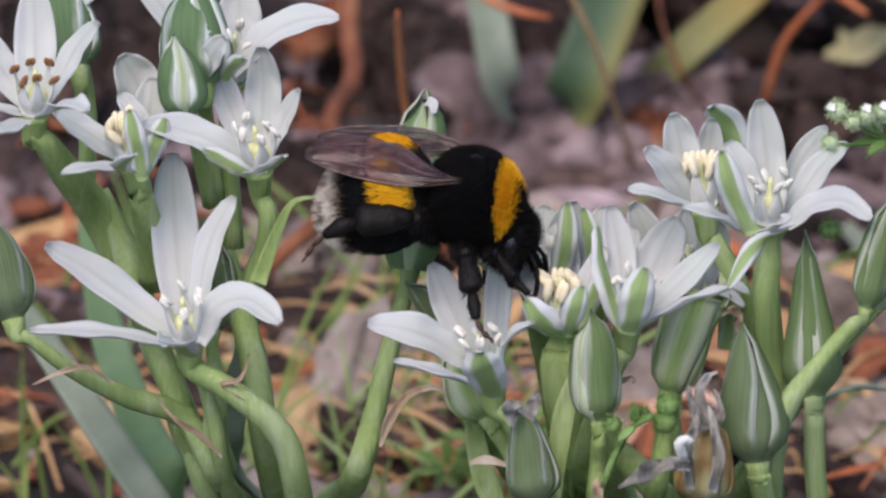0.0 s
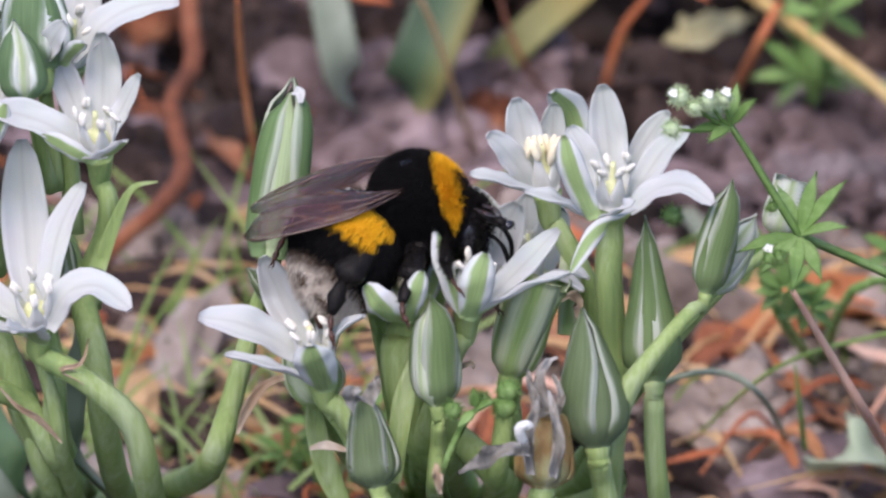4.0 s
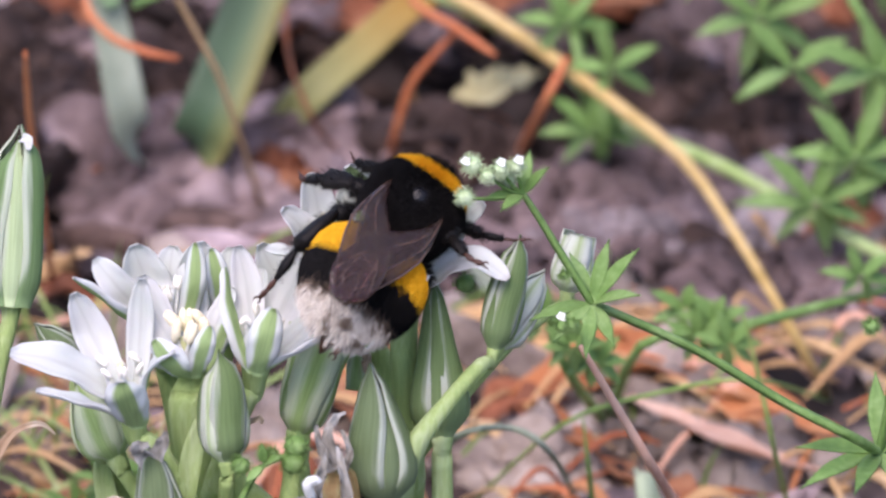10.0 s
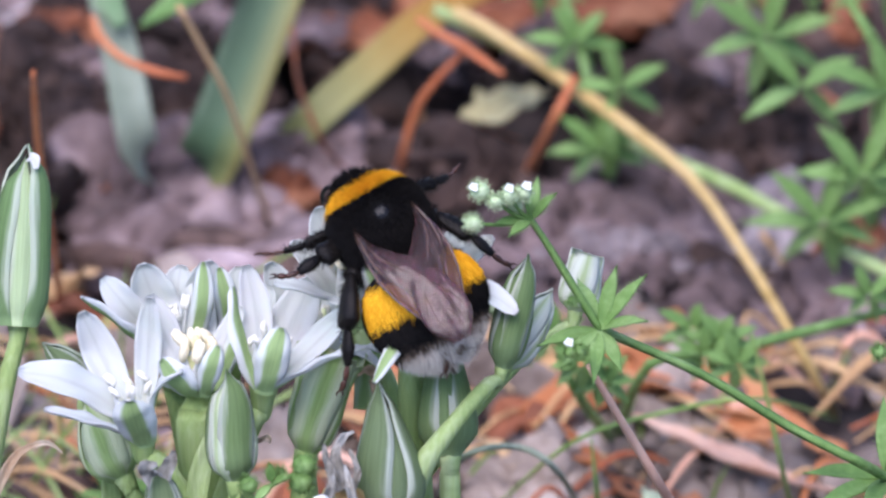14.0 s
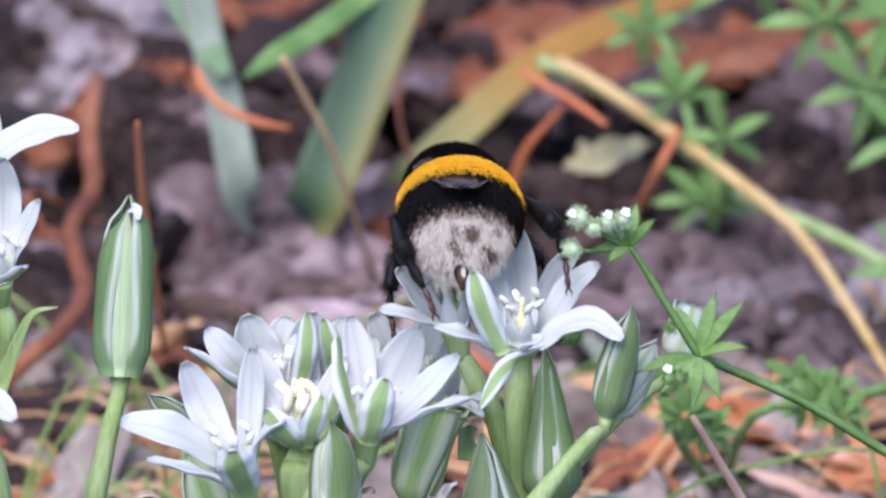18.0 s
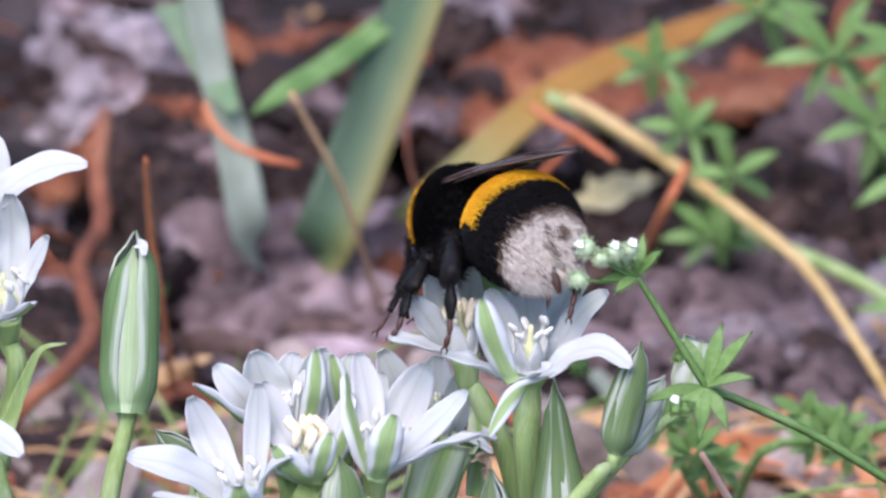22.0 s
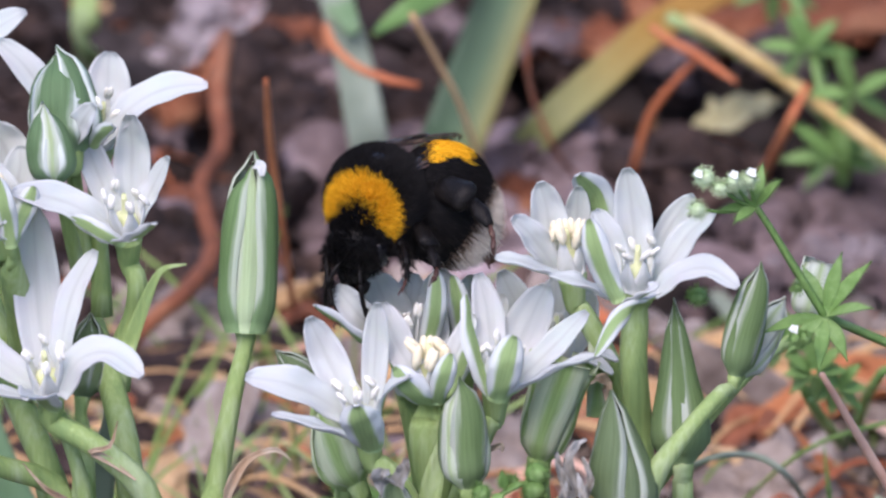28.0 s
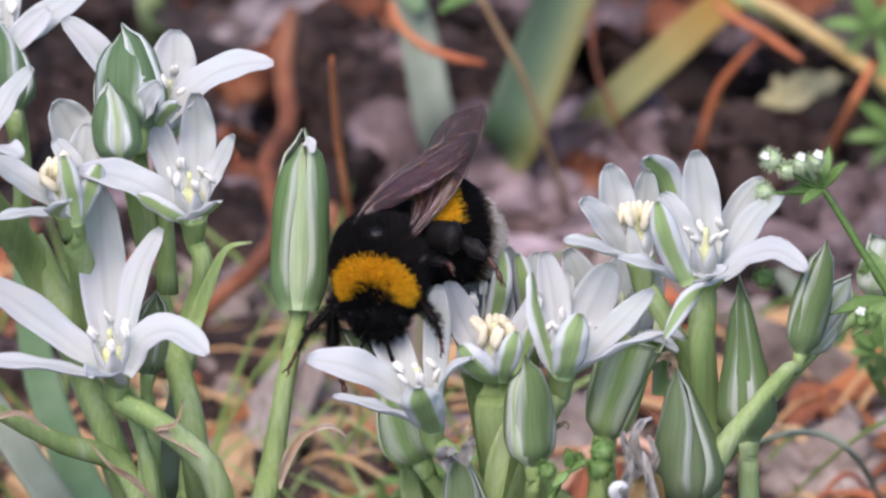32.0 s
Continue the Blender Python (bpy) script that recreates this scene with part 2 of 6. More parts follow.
M_ASH = mottled("ashen_bark", [(0.0, (0.07, 0.055, 0.058)), (0.5, (0.30, 0.25, 0.262)), (1.0, (0.56, 0.49, 0.50))], 90, 0.85, relief=0.9, shift=0.15)
M_REED = mottled("yellow_reed", [(0.0, (0.36, 0.24, 0.07)), (0.5, (0.54, 0.38, 0.15)), (1.0, (0.66, 0.50, 0.25))], 90, 0.5, relief=0.3, shift=0.06)
M_DUST = mottled("dusty_bark", [(0.0, (0.09, 0.066, 0.055)), (0.5, (0.27, 0.215, 0.185)), (1.0, (0.50, 0.43, 0.39))], 90, 0.85, relief=0.9, shift=0.2)
M_SCRAP = mottled("fresh_scrap", [(0.0, (0.34, 0.44, 0.26)), (1.0, (0.60, 0.66, 0.48))], 60, 0.6, relief=0.3, through_light=0.1, shift=0.05)
M_SALMON = mottled("salmon_straw", [(0.0, (0.66, 0.38, 0.27)), (1.0, (0.84, 0.60, 0.47))], 90, 0.5, relief=0.3, shift=0.04, through_light=0.2)
M_SOIL = mottled("soil", [(0.0, (0.008, 0.006, 0.006)), (0.45, (0.020, 0.015, 0.014)), (0.75, (0.062, 0.048, 0.046)), (1.0, (0.15, 0.12, 0.115))], 60, 0.95, relief=1.0, fine=5)

# ---- builders: work in millimetres, stored in metres ----
rng = random.Random(7)


def finish(bm, name, mats, parent=None, label="", smooth=True, origin=None):
    """One mesh object out of a bmesh in world millimetres, its origin at the given place."""
    o = Vector(origin) if origin is not None else Vector((0, 0, 0))
    for v in bm.verts:
        v.co = (v.co - o) * MM
    for f in bm.faces:
        f.smooth = smooth
    me = bpy.data.meshes.new(name)
    bm.to_mesh(me)
    bm.free()
    for m in mats if isinstance(mats, (list, tuple)) else [mats]:
        me.materials.append(m)
    ob = new(name, me)
    ob.location = o * MM
    if parent is not None:
        attach(ob, parent)
    if label:
        ob["label"] = label
    return ob


def world_place(ob):
    p = Vector(ob.location)
    while ob.parent:
        ob = ob.parent
        p = p + Vector(ob.location)
    return p


def attach(ob, parent):
    """Children keep their place; nothing is turned while it is built."""
    ob.location = Vector(ob.location) - world_place(parent)
    ob.parent = parent


def thing(name, place, label, category, group="", kind=""):
    ob = new(name)
    ob.empty_display_size = 0.002
    ob.location = Vector(place) * MM
    return tagged(ob, label, category, group, kind)


def smooth_line(pts, n):
    """n + 1 places along a soft curve through the given ones."""
    pts = [Vector(p) for p in pts]
    if len(pts) == 2:
        return [pts[0].lerp(pts[1], i / n) for i in range(n + 1)]
    ext = [pts[0] * 2 - pts[1]] + pts + [pts[-1] * 2 - pts[-2]]
    out = []
    for i in range(n + 1):
        s = i / n * (len(pts) - 1)
        k = min(int(s), len(pts) - 2)
        t = s - k
        a, b, c, d = ext[k:k + 4]
        out.append(0.5 * (2 * b + (c - a) * t + (2 * a - 5 * b + 4 * c - d) * t * t + (3 * b - a - 3 * c + d) * t ** 3))
    return out


def values(vals, n):
    out = []
    for i in range(n + 1):
        s = i / n * (len(vals) - 1)
        k = min(int(s), len(vals) - 2)
        out.append(vals[k] + (vals[k + 1] - vals[k]) * (s - k))
    return out


def side_of(way, hint=None):
    h = Vector(hint) if hint is not None else Vector((0, 0, 1))
    s = way.cross(h)
    if s.length < 1e-4:
        s = way.cross(Vector((1, 0.3, 0)))
    return s.normalized()


def tube(bm, pts, radii, segs=9, steps=None, rib=0.0, mat=0, flat=1.0):
    """A round stalk along a soft curve; rib makes it lengthwise fluted."""
    steps = steps or max(4, 3 * (len(pts) - 1))
    line, rad = smooth_line(pts, steps), values(radii, steps)
    rings, s = [], None
    for i, p in enumerate(line):
        way = (line[min(i + 1, steps)] - line[max(i - 1, 0)]).normalized()
        s = side_of(way, FWD) if s is None else (s - way * s.dot(way)).normalized()
        q = way.cross(s)
        ring = []
        for k in range(segs):
            a = 2 * math.pi * k / segs
            r = rad[i] * (1 + rib * (1 if k % 2 else -1))
            ring.append(bm.verts.new(p + s * (math.cos(a) * r) + q * (math.sin(a) * r * flat)))
        rings.append(ring)
    for i in range(steps):
        for k in range(segs):
            f = bm.faces.new((rings[i][k], rings[i][(k + 1) % segs], rings[i + 1][(k + 1) % segs], rings[i + 1][k]))
            f.material_index = mat
    for ring, flip in ((rings[0], True), (rings[-1], False)):
        f = bm.faces.new(ring[::-1] if flip else ring)
        f.material_index = mat


def sheet(bm, grid, thick, front=0, back=0):
    """A thin closed sheet out of a grid of places (rows lengthwise, columns across), with UV across and along."""
    uvl = bm.loops.layers.uv.verify()
    nr, nc = len(grid), len(grid[0])
    nor = []
    for i in range(nr):
        row = []
        for j in range(nc):
            du = grid[i][min(j + 1, nc - 1)] - grid[i][max(j - 1, 0)]
            dv = grid[min(i + 1, nr - 1)][j] - grid[max(i - 1, 0)][j]
            n = du.cross(dv)
            row.append(n.normalized() if n.length > 1e-9 else Vector((0, 0, 1)))
        nor.append(row)
    top, bot = [], []
    for i in range(nr):
        a, b = [], []
        for j in range(nc):
            edge = 0.35 + 0.65 * math.sin(math.pi * (j + 0.3) / (nc - 0.4))
            h = thick * 0.5 * edge
            a.append(bm.verts.new(grid[i][j] + nor[i][j] * h))
            b.append(bm.verts.new(grid[i][j] - nor[i][j] * h))
        top.append(a)
        bot.append(b)

    def quad(vs, ij, m):
        f = bm.faces.new(vs)
        f.material_index = m
        for lp, (i, j) in zip(f.loops, ij):
            lp[uvl].uv = (j / (nc - 1), i / (nr - 1))

    for i in range(nr - 1):
        for j in range(nc - 1):
            quad((top[i][j], top[i][j + 1], top[i + 1][j + 1], top[i + 1][j]), ((i, j), (i, j + 1), (i + 1, j + 1), (i + 1, j)), front)
            quad((bot[i + 1][j], bot[i + 1][j + 1], bot[i][j + 1], bot[i][j]), ((i + 1, j), (i + 1, j + 1), (i, j + 1), (i, j)), back)
        for j, order in ((0, 1), (nc - 1, -1)):
            vs = [top[i][j], top[i + 1][j], bot[i + 1][j], bot[i][j]]
            ij = [(i, j), (i + 1, j), (i + 1, j), (i, j)]
            quad(vs[::order], ij[::order], front)
    for i, order in ((0, -1), (nr - 1, 1)):
        for j in range(nc - 1):
            vs = [top[i][j], top[i][j + 1], bot[i][j + 1], bot[i][j]]
            ij = [(i, j), (i, j + 1), (i, j + 1), (i, j)]
            quad(vs[::-order], ij[::-order], front)


def blade(bm, pts, widths, face, thick=0.15, cup=0.0, nl=10, nw=4, twist=0.0, front=0, back=0, wave=0.0, groove=0.0):
    """A petal, leaf or strip along a soft curve. face: the way its front looks; cup lifts its sides."""
    line, wid = smooth_line(pts, nl), values(widths, nl)
    face = Vector(face)
    ph = rng.random() * 6
    grid = []
    for i, p in enumerate(line):
        way = (line[min(i + 1, nl)] - line[max(i - 1, 0)]).normalized()
        s = way.cross(face)
        s = s.normalized() if s.length > 1e-5 else side_of(way)
        if twist:
            s = Matrix.Rotation(twist * i / nl, 3, way) @ s
        n = s.cross(way)
        row = []
        for j in range(nw + 1):
            k = j / nw * 2 - 1
            lift = cup * wid[i] * (k * k) + wave * wid[i] * math.sin(ph + i * 1.1 + k * 2.0) * abs(k) + groove * wid[i] * math.cos(k * 6.28)
            row.append(p + s * (k * wid[i] * 0.5) + n * lift)
        grid.append(row)
    sheet(bm, grid, thick, front, back)


def ellipsoid(bm, centre, radii, axes=None, seg=12, rings=8, mat=0):
    m = Matrix.Diagonal((*radii, 1))
    if axes is not None:
        m = axes.to_4x4() @ m
    made = bmesh.ops.create_uvsphere(bm, u_segments=seg, v_segments=rings, radius=1.0, matrix=Matrix.Translation(centre) @ m)
    for v in made["verts"]:
        for f in v.link_faces:
            f.material_index = mat


def axes_along(way, hint=None):
    """A turn whose z runs along way."""
    z = Vector(way).normalized()
    x = side_of(z, hint)
    return Matrix((x, z.cross(x), z)).transposed()


PETAL_SHAPE = [0.50, 0.60, 0.70, 0.79, 0.87, 0.93, 0.98, 1.0, 1.0, 0.98, 0.94, 0.87, 0.76, 0.59, 0.22]


def rooted(parent, stalk, radii):
    """Carries a stalk that starts low down on to the plant's foot."""
    stalk, radii = list(stalk), list(radii)
    if 1 < stalk[0].z < 42:
        foot = Vector(parent.location) / MM
        foot = foot.lerp(Vector((stalk[0].x, foot.y, foot.z)), 0.6)
        low_way = (stalk[0] - stalk[1]) * 0.5
        stalk = [foot, (stalk[0] + low_way).lerp(foot, 0.35)] + stalk
        radii = [radii[0], radii[0]] + radii
    return stalk, radii


# the ways a petal's upper face looks: to the viewer, to the sky, away from the viewer
F, S, B = (0, 0.35, 1), (0, 1, 0.45), (0, 0.45, -1)


def petal(base, pts, width, face, wave=0.06, cup=0.16):
    """One petal from its root through the given plate places; width in plate units."""
    bm = bmesh.new()
    line = [V(*p) for p in pts]
    blade(bm, line, [width / UNIT * k for k in PETAL_SHAPE], D(*face), 0.26, cup, 14, 10, rng.uniform(-0.12, 0.12), 0, 1, wave, 0.02)
    finish(bm, "petal", [M_PETAL, M_PETAL_BACK], base, origin=line[0])


def flower(name, parent, heart, axis, petals, stalk, stalk_r, label="", stamen=3.7, anther=None, open_stamens=1.0, anther_size=1.0, cup_r=1.25):
    """A star flower: its stalk and cup are the mesh, the petals, stamens and pistil hang on it.
    petals: plate places from root to tip, the width, and the way the upper face looks."""
    heart, axis = Vector(heart), Vector(axis).normalized()
    stalk, stalk_r = rooted(parent, stalk, stalk_r)
    bm = bmesh.new()
    tube(bm, list(stalk) + [heart - axis * 2.6, heart - axis * 1.1, heart + axis * 0.1], [*stalk_r, max(stalk_r[-1], 0.75), 1.0, cup_r], 14, None, 0.045)
    base = finish(bm, name, M_STEM, parent, label, origin=stalk[0])
    for p in petals:
        petal(base, *p)
    bm = bmesh.new()
    tube(bm, [heart, heart + axis * 1.2, heart + axis * 2.2, heart + axis * 2.6, heart + axis * 4.2], [0.7, 1.15, 0.85, 0.3, 0.2], 10, 12)
    finish(bm, "pistil", M_OVARY, base, origin=heart)
    sx = side_of(axis)
    sy = axis.cross(sx)
    for k in range(6):
        a = 2 * math.pi * (k + 0.3) / 6
        out = sx * math.cos(a) + sy * math.sin(a)
        foot = heart + out * 0.9 + axis * 0.3
        ln = stamen * (0.86 + 0.2 * rng.random()) * (1.0 if k % 2 else 0.9)
        head = foot + axis * ln + out * (0.55 * open_stamens + 0.15 * rng.random()) + sx * rng.uniform(-0.2, 0.2)
        bm = bmesh.new()
        blade(bm, [foot, foot.lerp(head, 0.5) + out * 0.15, head], [1.7, 1.6, 1.2, 0.6, 0.2], -out, 0.2, 0.1, 6, 4)
        st = finish(bm, "stamen", M_FILAMENT, base, origin=foot)
        bm = bmesh.new()
        lean = (axis * 0.8 + out * rng.uniform(-0.5, 0.7) + sy * rng.uniform(-0.5, 0.5)).normalized()
        for sgn in (-1, 1):
            ellipsoid(bm, head + axis * 0.2 + side_of(lean) * 0.17 * anther_size * sgn, (0.25 * anther_size, 0.25 * anther_size, 0.62 * anther_size), axes_along(lean), 8, 6)
        finish(bm, "anther", anther or (M_ANTHER if anther_size > 1.2 else M_ANTHER_PALE), st, origin=head)
    return base


def bud(name, parent, foot, tip, width, stalk, stalk_r, turn=0.0, shape=None, mat=None, label="", inner=None, tipflare=0.0, twist=0.3, broad=52, blunt=0.45):
    """A closed bud: six tepals wrapped round each other, three outer over three inner."""
    foot, tip = Vector(foot), Vector(tip)
    axis = tip - foot
    ln = axis.length
    ax = axes_along(axis, -FWD)
    shape = shape or [0.46, 0.74, 0.92, 1.0, 1.0, 0.97, 0.89, 0.76, 0.58, 0.36, 0.10]
    stalk, stalk_r = rooted(parent, stalk, stalk_r)
    bm = bmesh.new()
    tube(bm, list(stalk) + [foot - axis.normalized() * 1.2, foot + axis * 0.02], [*stalk_r, width * 0.15, width * 0.21], 14, None, 0.045)
    base = finish(bm, name, M_STEM, parent, label, origin=stalk[0])
    shut = 0.0 if tipflare else 0.75
    for k in range(6):
        bm = bmesh.new()
        outer = k % 2 == 0
        mid = turn + k * math.pi / 3 + rng.uniform(-0.08, 0.08)
        reach_end = rng.uniform(0.93, 1.05)
        span = radians(broad if outer else 36)
        rows = []
        for i in range(15):
            t = i / 14
            r = values(shape, 100)[int(t * 100)] * width * 0.5 * (1.0 if outer else 0.965) * (blunt + (1 - blunt) * min(1.0, t / 0.13)) * (1 - shut * max(0.0, t - 0.86) / 0.14)
            sp = span * (1.0 if t < 0.7 else 1 - 0.2 * (t - 0.7) / 0.3)
            row = []
            for j in range(7):
                q = j / 6 * 2 - 1
                a = mid + q * sp + twist * t + 0.10 * math.sin(6 * t + 2.3 * k) * abs(q)
                rr = r * (1 + 0.10 * (1 - abs(q)) + (0.08 if outer else -0.03) * q * q + 0.03 * math.sin(9 * t + k * 2 + q)) + tipflare * width * max(0, t - 0.8)
                end = t * (1.0 if outer else 0.985) * ln * reach_end
                row.append(foot + ax @ Vector((math.cos(a) * rr, math.sin(a) * rr, end)))
            rows.append(row)
        sheet(bm, rows, 0.22)
        finish(bm, "tepal", (mat or M_TEPAL) if outer or inner is None else inner, base, origin=foot)
    return base


def bract(parent, pts, widths, mat, face=None, name="bract", wave=0.06, cup=0.2):
    bm = bmesh.new()
    blade(bm, pts, widths, face or D(0, 0.2, 1), 0.1, cup, 12, 4, 0.0, 0, 0, wave)
    return finish(bm, name, mat, parent, origin=pts[0])

# ---- the white-flowered plants ----


# the tall leafy plant with many open flowers
plant_a = thing("flowering_plant", G(250, 1010, 0), "clump of white star flowers with green-striped backs on pale green stalks", "flower", "star-flower plants")
ROOT_A = Vector(plant_a.location) / MM


def stalk_part(parent, pts, radii, name="stalk", mat=None, label=""):
    bm = bmesh.new()
    tube(bm, pts, [0.82 * r for r in radii], 12, None, 0.04)
    return finish(bm, name, mat or M_STEM, parent, label, origin=pts[0])


def low(u, v, dx):
    """A stalk's way down to the plant's foot."""
    return [ROOT_A + Vector((dx, 0, 0)), V(u, v, 24)]


stalk_part(plant_a, [*low(262, 1010, 2), V(235, 895, 8), V(222, 785, 5), V(190, 655, 6), V(168, 570, 8)], [1.3, 1.3, 1.35, 1.35, 1.25, 0.9])
stalk_part(plant_a, [*low(170, 1050, -3), V(130, 975, 10), V(95, 855, 9), V(35, 715, 10), V(-10, 570, 12), V(-60, 460, 12)], [1.3, 1.3, 1.3, 1.3, 1.4, 1.5, 1.1])
A1 = flower("flower", plant_a, V(88, 700, -2), D(-0.1, 0.85, 0.55),
            [([(86, 690, 0), (72, 590, 3), (64, 480, 4), (60, 366, 2)], 84, F), ([(104, 690, -1), (112, 600, 0), (130, 520, 1), (170, 443, 1)], 52, (-0.45, 0.3, 1)),
             ([(105, 700, -3), (140, 640, -4), (195, 628, -5), (250, 668, -6)], 66, (0.25, 0.8, 1)), ([(70, 690, 0), (0, 640, 1), (-80, 580, 1), (-165, 530, 0)], 66, (0.15, 0.6, 1)),
             ([(70, 712, -3), (-20, 692, -5), (-100, 684, -6), (-195, 682, -7)], 50, S), ([(92, 728, -6), (78, 712, -9), (62, 702, -12), (44, 706, -15)], 62, (0.1, 1, 0.5))],
            [*low(305, 1060, 4), V(285, 975, 6), V(255, 868, 1), V(165, 788, -1)], [1.0, 1.0, 1.15, 1.1, 0.95], stamen=3.8)
flower("flower", plant_a, V(225, 422, 2), D(-0.05, 0.85, 0.55),
            [([(212, 418, 1), (150, 376, 0), (90, 352, 0), (20, 342, -1)], 64, (0.1, 0.6, 1)), ([(210, 400, 4), (186, 340, 5), (166, 290, 6), (142, 225, 6)], 54, F),
             ([(228, 400, 5), (232, 330, 6), (234, 270, 6), (230, 202, 4)], 66, F), ([(240, 405, 2), (258, 360, 3), (276, 325, 3), (298, 278, 2)], 40, (-0.5, 0.3, 1)),
             ([(206, 428, -3), (230, 424, -5), (252, 414, -7), (272, 396, -9)], 46, (0, 1, 0.6)), ([(220, 434, 0), (190, 420, -1), (160, 402, -1), (126, 384, -1)], 34, (0, 0.6, -1))],
            [V(205, 690, 7), V(215, 620, 6), V(236, 560, 5), V(243, 500, 3)], [1.1, 1.05, 0.85, 0.8])
flower("flower", plant_a, V(175, 265, 8), D(0.1, 0.9, 0.4),
            [([(180, 250, 6), (235, 190, 5), (300, 158, 5), (368, 152, 5)], 62, (0.1, 0.8, 1)), ([(180, 250, 9), (186, 200, 10), (190, 150, 11), (194, 92, 11)], 84, F),
             ([(128, 250, 4), (140, 228, 3), (152, 208, 2), (168, 186, 1)], 46, F), ([(150, 240, 11), (90, 180, 12), (45, 120, 12), (-5, 72, 12)], 56, (0.2, 0.5, 1)),
             ([(165, 262, 5), (172, 246, 3), (186, 232, 1), (200, 222, 0)], 30, B)],
            [V(180, 560, 10), V(175, 430, 9), V(168, 340, 8)], [0.9, 0.7, 0.6], stamen=4.2)
bud("closed_flower", plant_a, V(124, 275, 5), V(98, 90, 6), 5.3, [V(150, 480, 9), V(140, 380, 7), V(128, 300, 6)], [0.8, 0.6, 0.6], 0.05,
         [0.6, 0.85, 0.95, 1.0, 1.0, 0.98, 0.92, 0.84, 0.66, 0.42, 0.2], M_BUD_DARK, "half-open bud with dark green stripes")
bud("closed_flower", plant_a, V(98, 328, 2), V(76, 186, 2), 3.6, [V(140, 480, 8), V(125, 420, 5), V(110, 360, 3)], [0.7, 0.6, 0.5], -0.5, None, M_BUD_DARK, inner=M_BUD_PALE)
flower("flower", plant_a, V(-172, 322, 0), D(0.05, 0.85, 0.55),
            [([(-172, 300, 3), (-170, 240, 4), (-170, 180, 5), (-172, 92, 5)], 76, F), ([(-150, 300, 2), (-120, 250, 2), (-95, 205, 2), (-58, 160, 1)], 46, (-0.4, 0.4, 1)),
             ([(-160, 330, -3), (-130, 312, -5), (-105, 306, -7), (-78, 318, -8)], 56, S), ([(-185, 305, 3), (-215, 265, 4), (-240, 225, 4), (-262, 180, 4)], 60, F),
             ([(-190, 325, 0), (-240, 315, -1), (-290, 310, -1), (-340, 312, -2)], 55, S), ([(-185, 335, -3), (-205, 345, -5), (-225, 352, -7), (-250, 356, -8)], 50, S)],
            [V(10, 640, 14), V(-60, 500, 12), V(-120, 420, 5), V(-160, 365, 1)], [1.4, 1.5, 1.3, 0.9], anther=M_ANTHER_OLD)
flower("flower", plant_a, V(4, 412, 0), D(-0.2, 0.85, 0.45),
            [([(-6, 405, 0), (-50, 375, 0), (-95, 345, 0), (-138, 318, -1)], 52, (0.15, 0.6, 1)), ([(2, 420, -3), (-40, 418, -4), (-85, 420, -5), (-124, 428, -6)], 34, S),
             ([(14, 400, 3), (24, 350, 4), (34, 305, 4), (38, 258, 4)], 62, F), ([(44, 350, 8), (28, 305, 9), (8, 262, 9), (-18, 218, 8)], 84, F),
             ([(30, 400, 1), (22, 360, 1), (4, 320, 1), (-22, 286, 1)], 42, F), ([(20, 440, -3), (14, 400, -4), (6, 360, -5), (-4, 314, -5)], 38, B),
             ([(4, 424, -5), (-20, 420, -7), (-10, 405, -9), (8, 394, -10)], 40, S), ([(20, 430, -1), (36, 390, -1), (50, 360, -1), (60, 330, -1)], 40, B)],
            [V(40, 620, 10), V(35, 540, 6), V(14, 460, 1)], [1.3, 1.2, 1.0], stamen=3.4, open_stamens=0.4, anther_size=1.5)
flower("flower", plant_a, V(-115, 135, 16), D(-0.1, 0.95, 0.2),
            [([(-115, 130, 16), (-112, 70, 17), (-108, 10, 18), (-100, -60, 18)], 66, F), ([(-120, 130, 17), (-140, 85, 18), (-155, 40, 18), (-168, 0, 18)], 60, F),
             ([(-105, 128, 14), (-60, 90, 14), (-10, 55, 14), (46, 22, 13)], 58, (0.1, 0.7, 1)), ([(-105, 132, 13), (-80, 105, 12), (-55, 80, 12), (-28, 55, 12)], 50, F),
             ([(-125, 132, 18), (-155, 108, 19), (-180, 84, 20), (-205, 60, 20)], 56, F)],
            [V(-85, 500, 16), V(-75, 330, 16), V(-95, 200, 16)], [0.8, 0.65, 0.6])
bud("closed_flower", plant_a, V(-95, 245, 12), V(-135, 60, 14), 4.4, [V(-85, 480, 15), V(-80, 380, 14), V(-88, 300, 13)], [0.7, 0.6, 0.5], 0.2, None, M_BUD_DARK)
bud("closed_flower", plant_a, V(-208, 690, -2), V(-262, 500, -1), 4.6, [V(150, 960, 7), V(95, 858, 6), V(0, 826, 3), V(-105, 775, 0), V(-180, 720, -2)], [0.9, 1.0, 0.85, 0.65, 0.5], 0.6)
bud("closed_flower", plant_a, V(145, 705, 6), V(160, 560, 6), 3.2, [V(150, 900, 6), V(148, 820, 6), V(146, 760, 6)], [1.0, 0.9, 0.6], 0.1)
stalk_part(plant_a, [*low(200, 1050, 0), V(160, 950, 6), V(145, 855, 3), V(105, 730, 2)], [1.0, 0.95, 0.85, 0.75, 0.6])
stalk_part(plant_a, [ROOT_A + Vector((-6, -2, 0)), V(160, 990, 18), V(95, 880, 8), V(80, 820, 6), V(30, 700, 6), V(-20, 620, 8)], [1.6, 1.7, 1.5, 1.4, 1.2, 0.9])
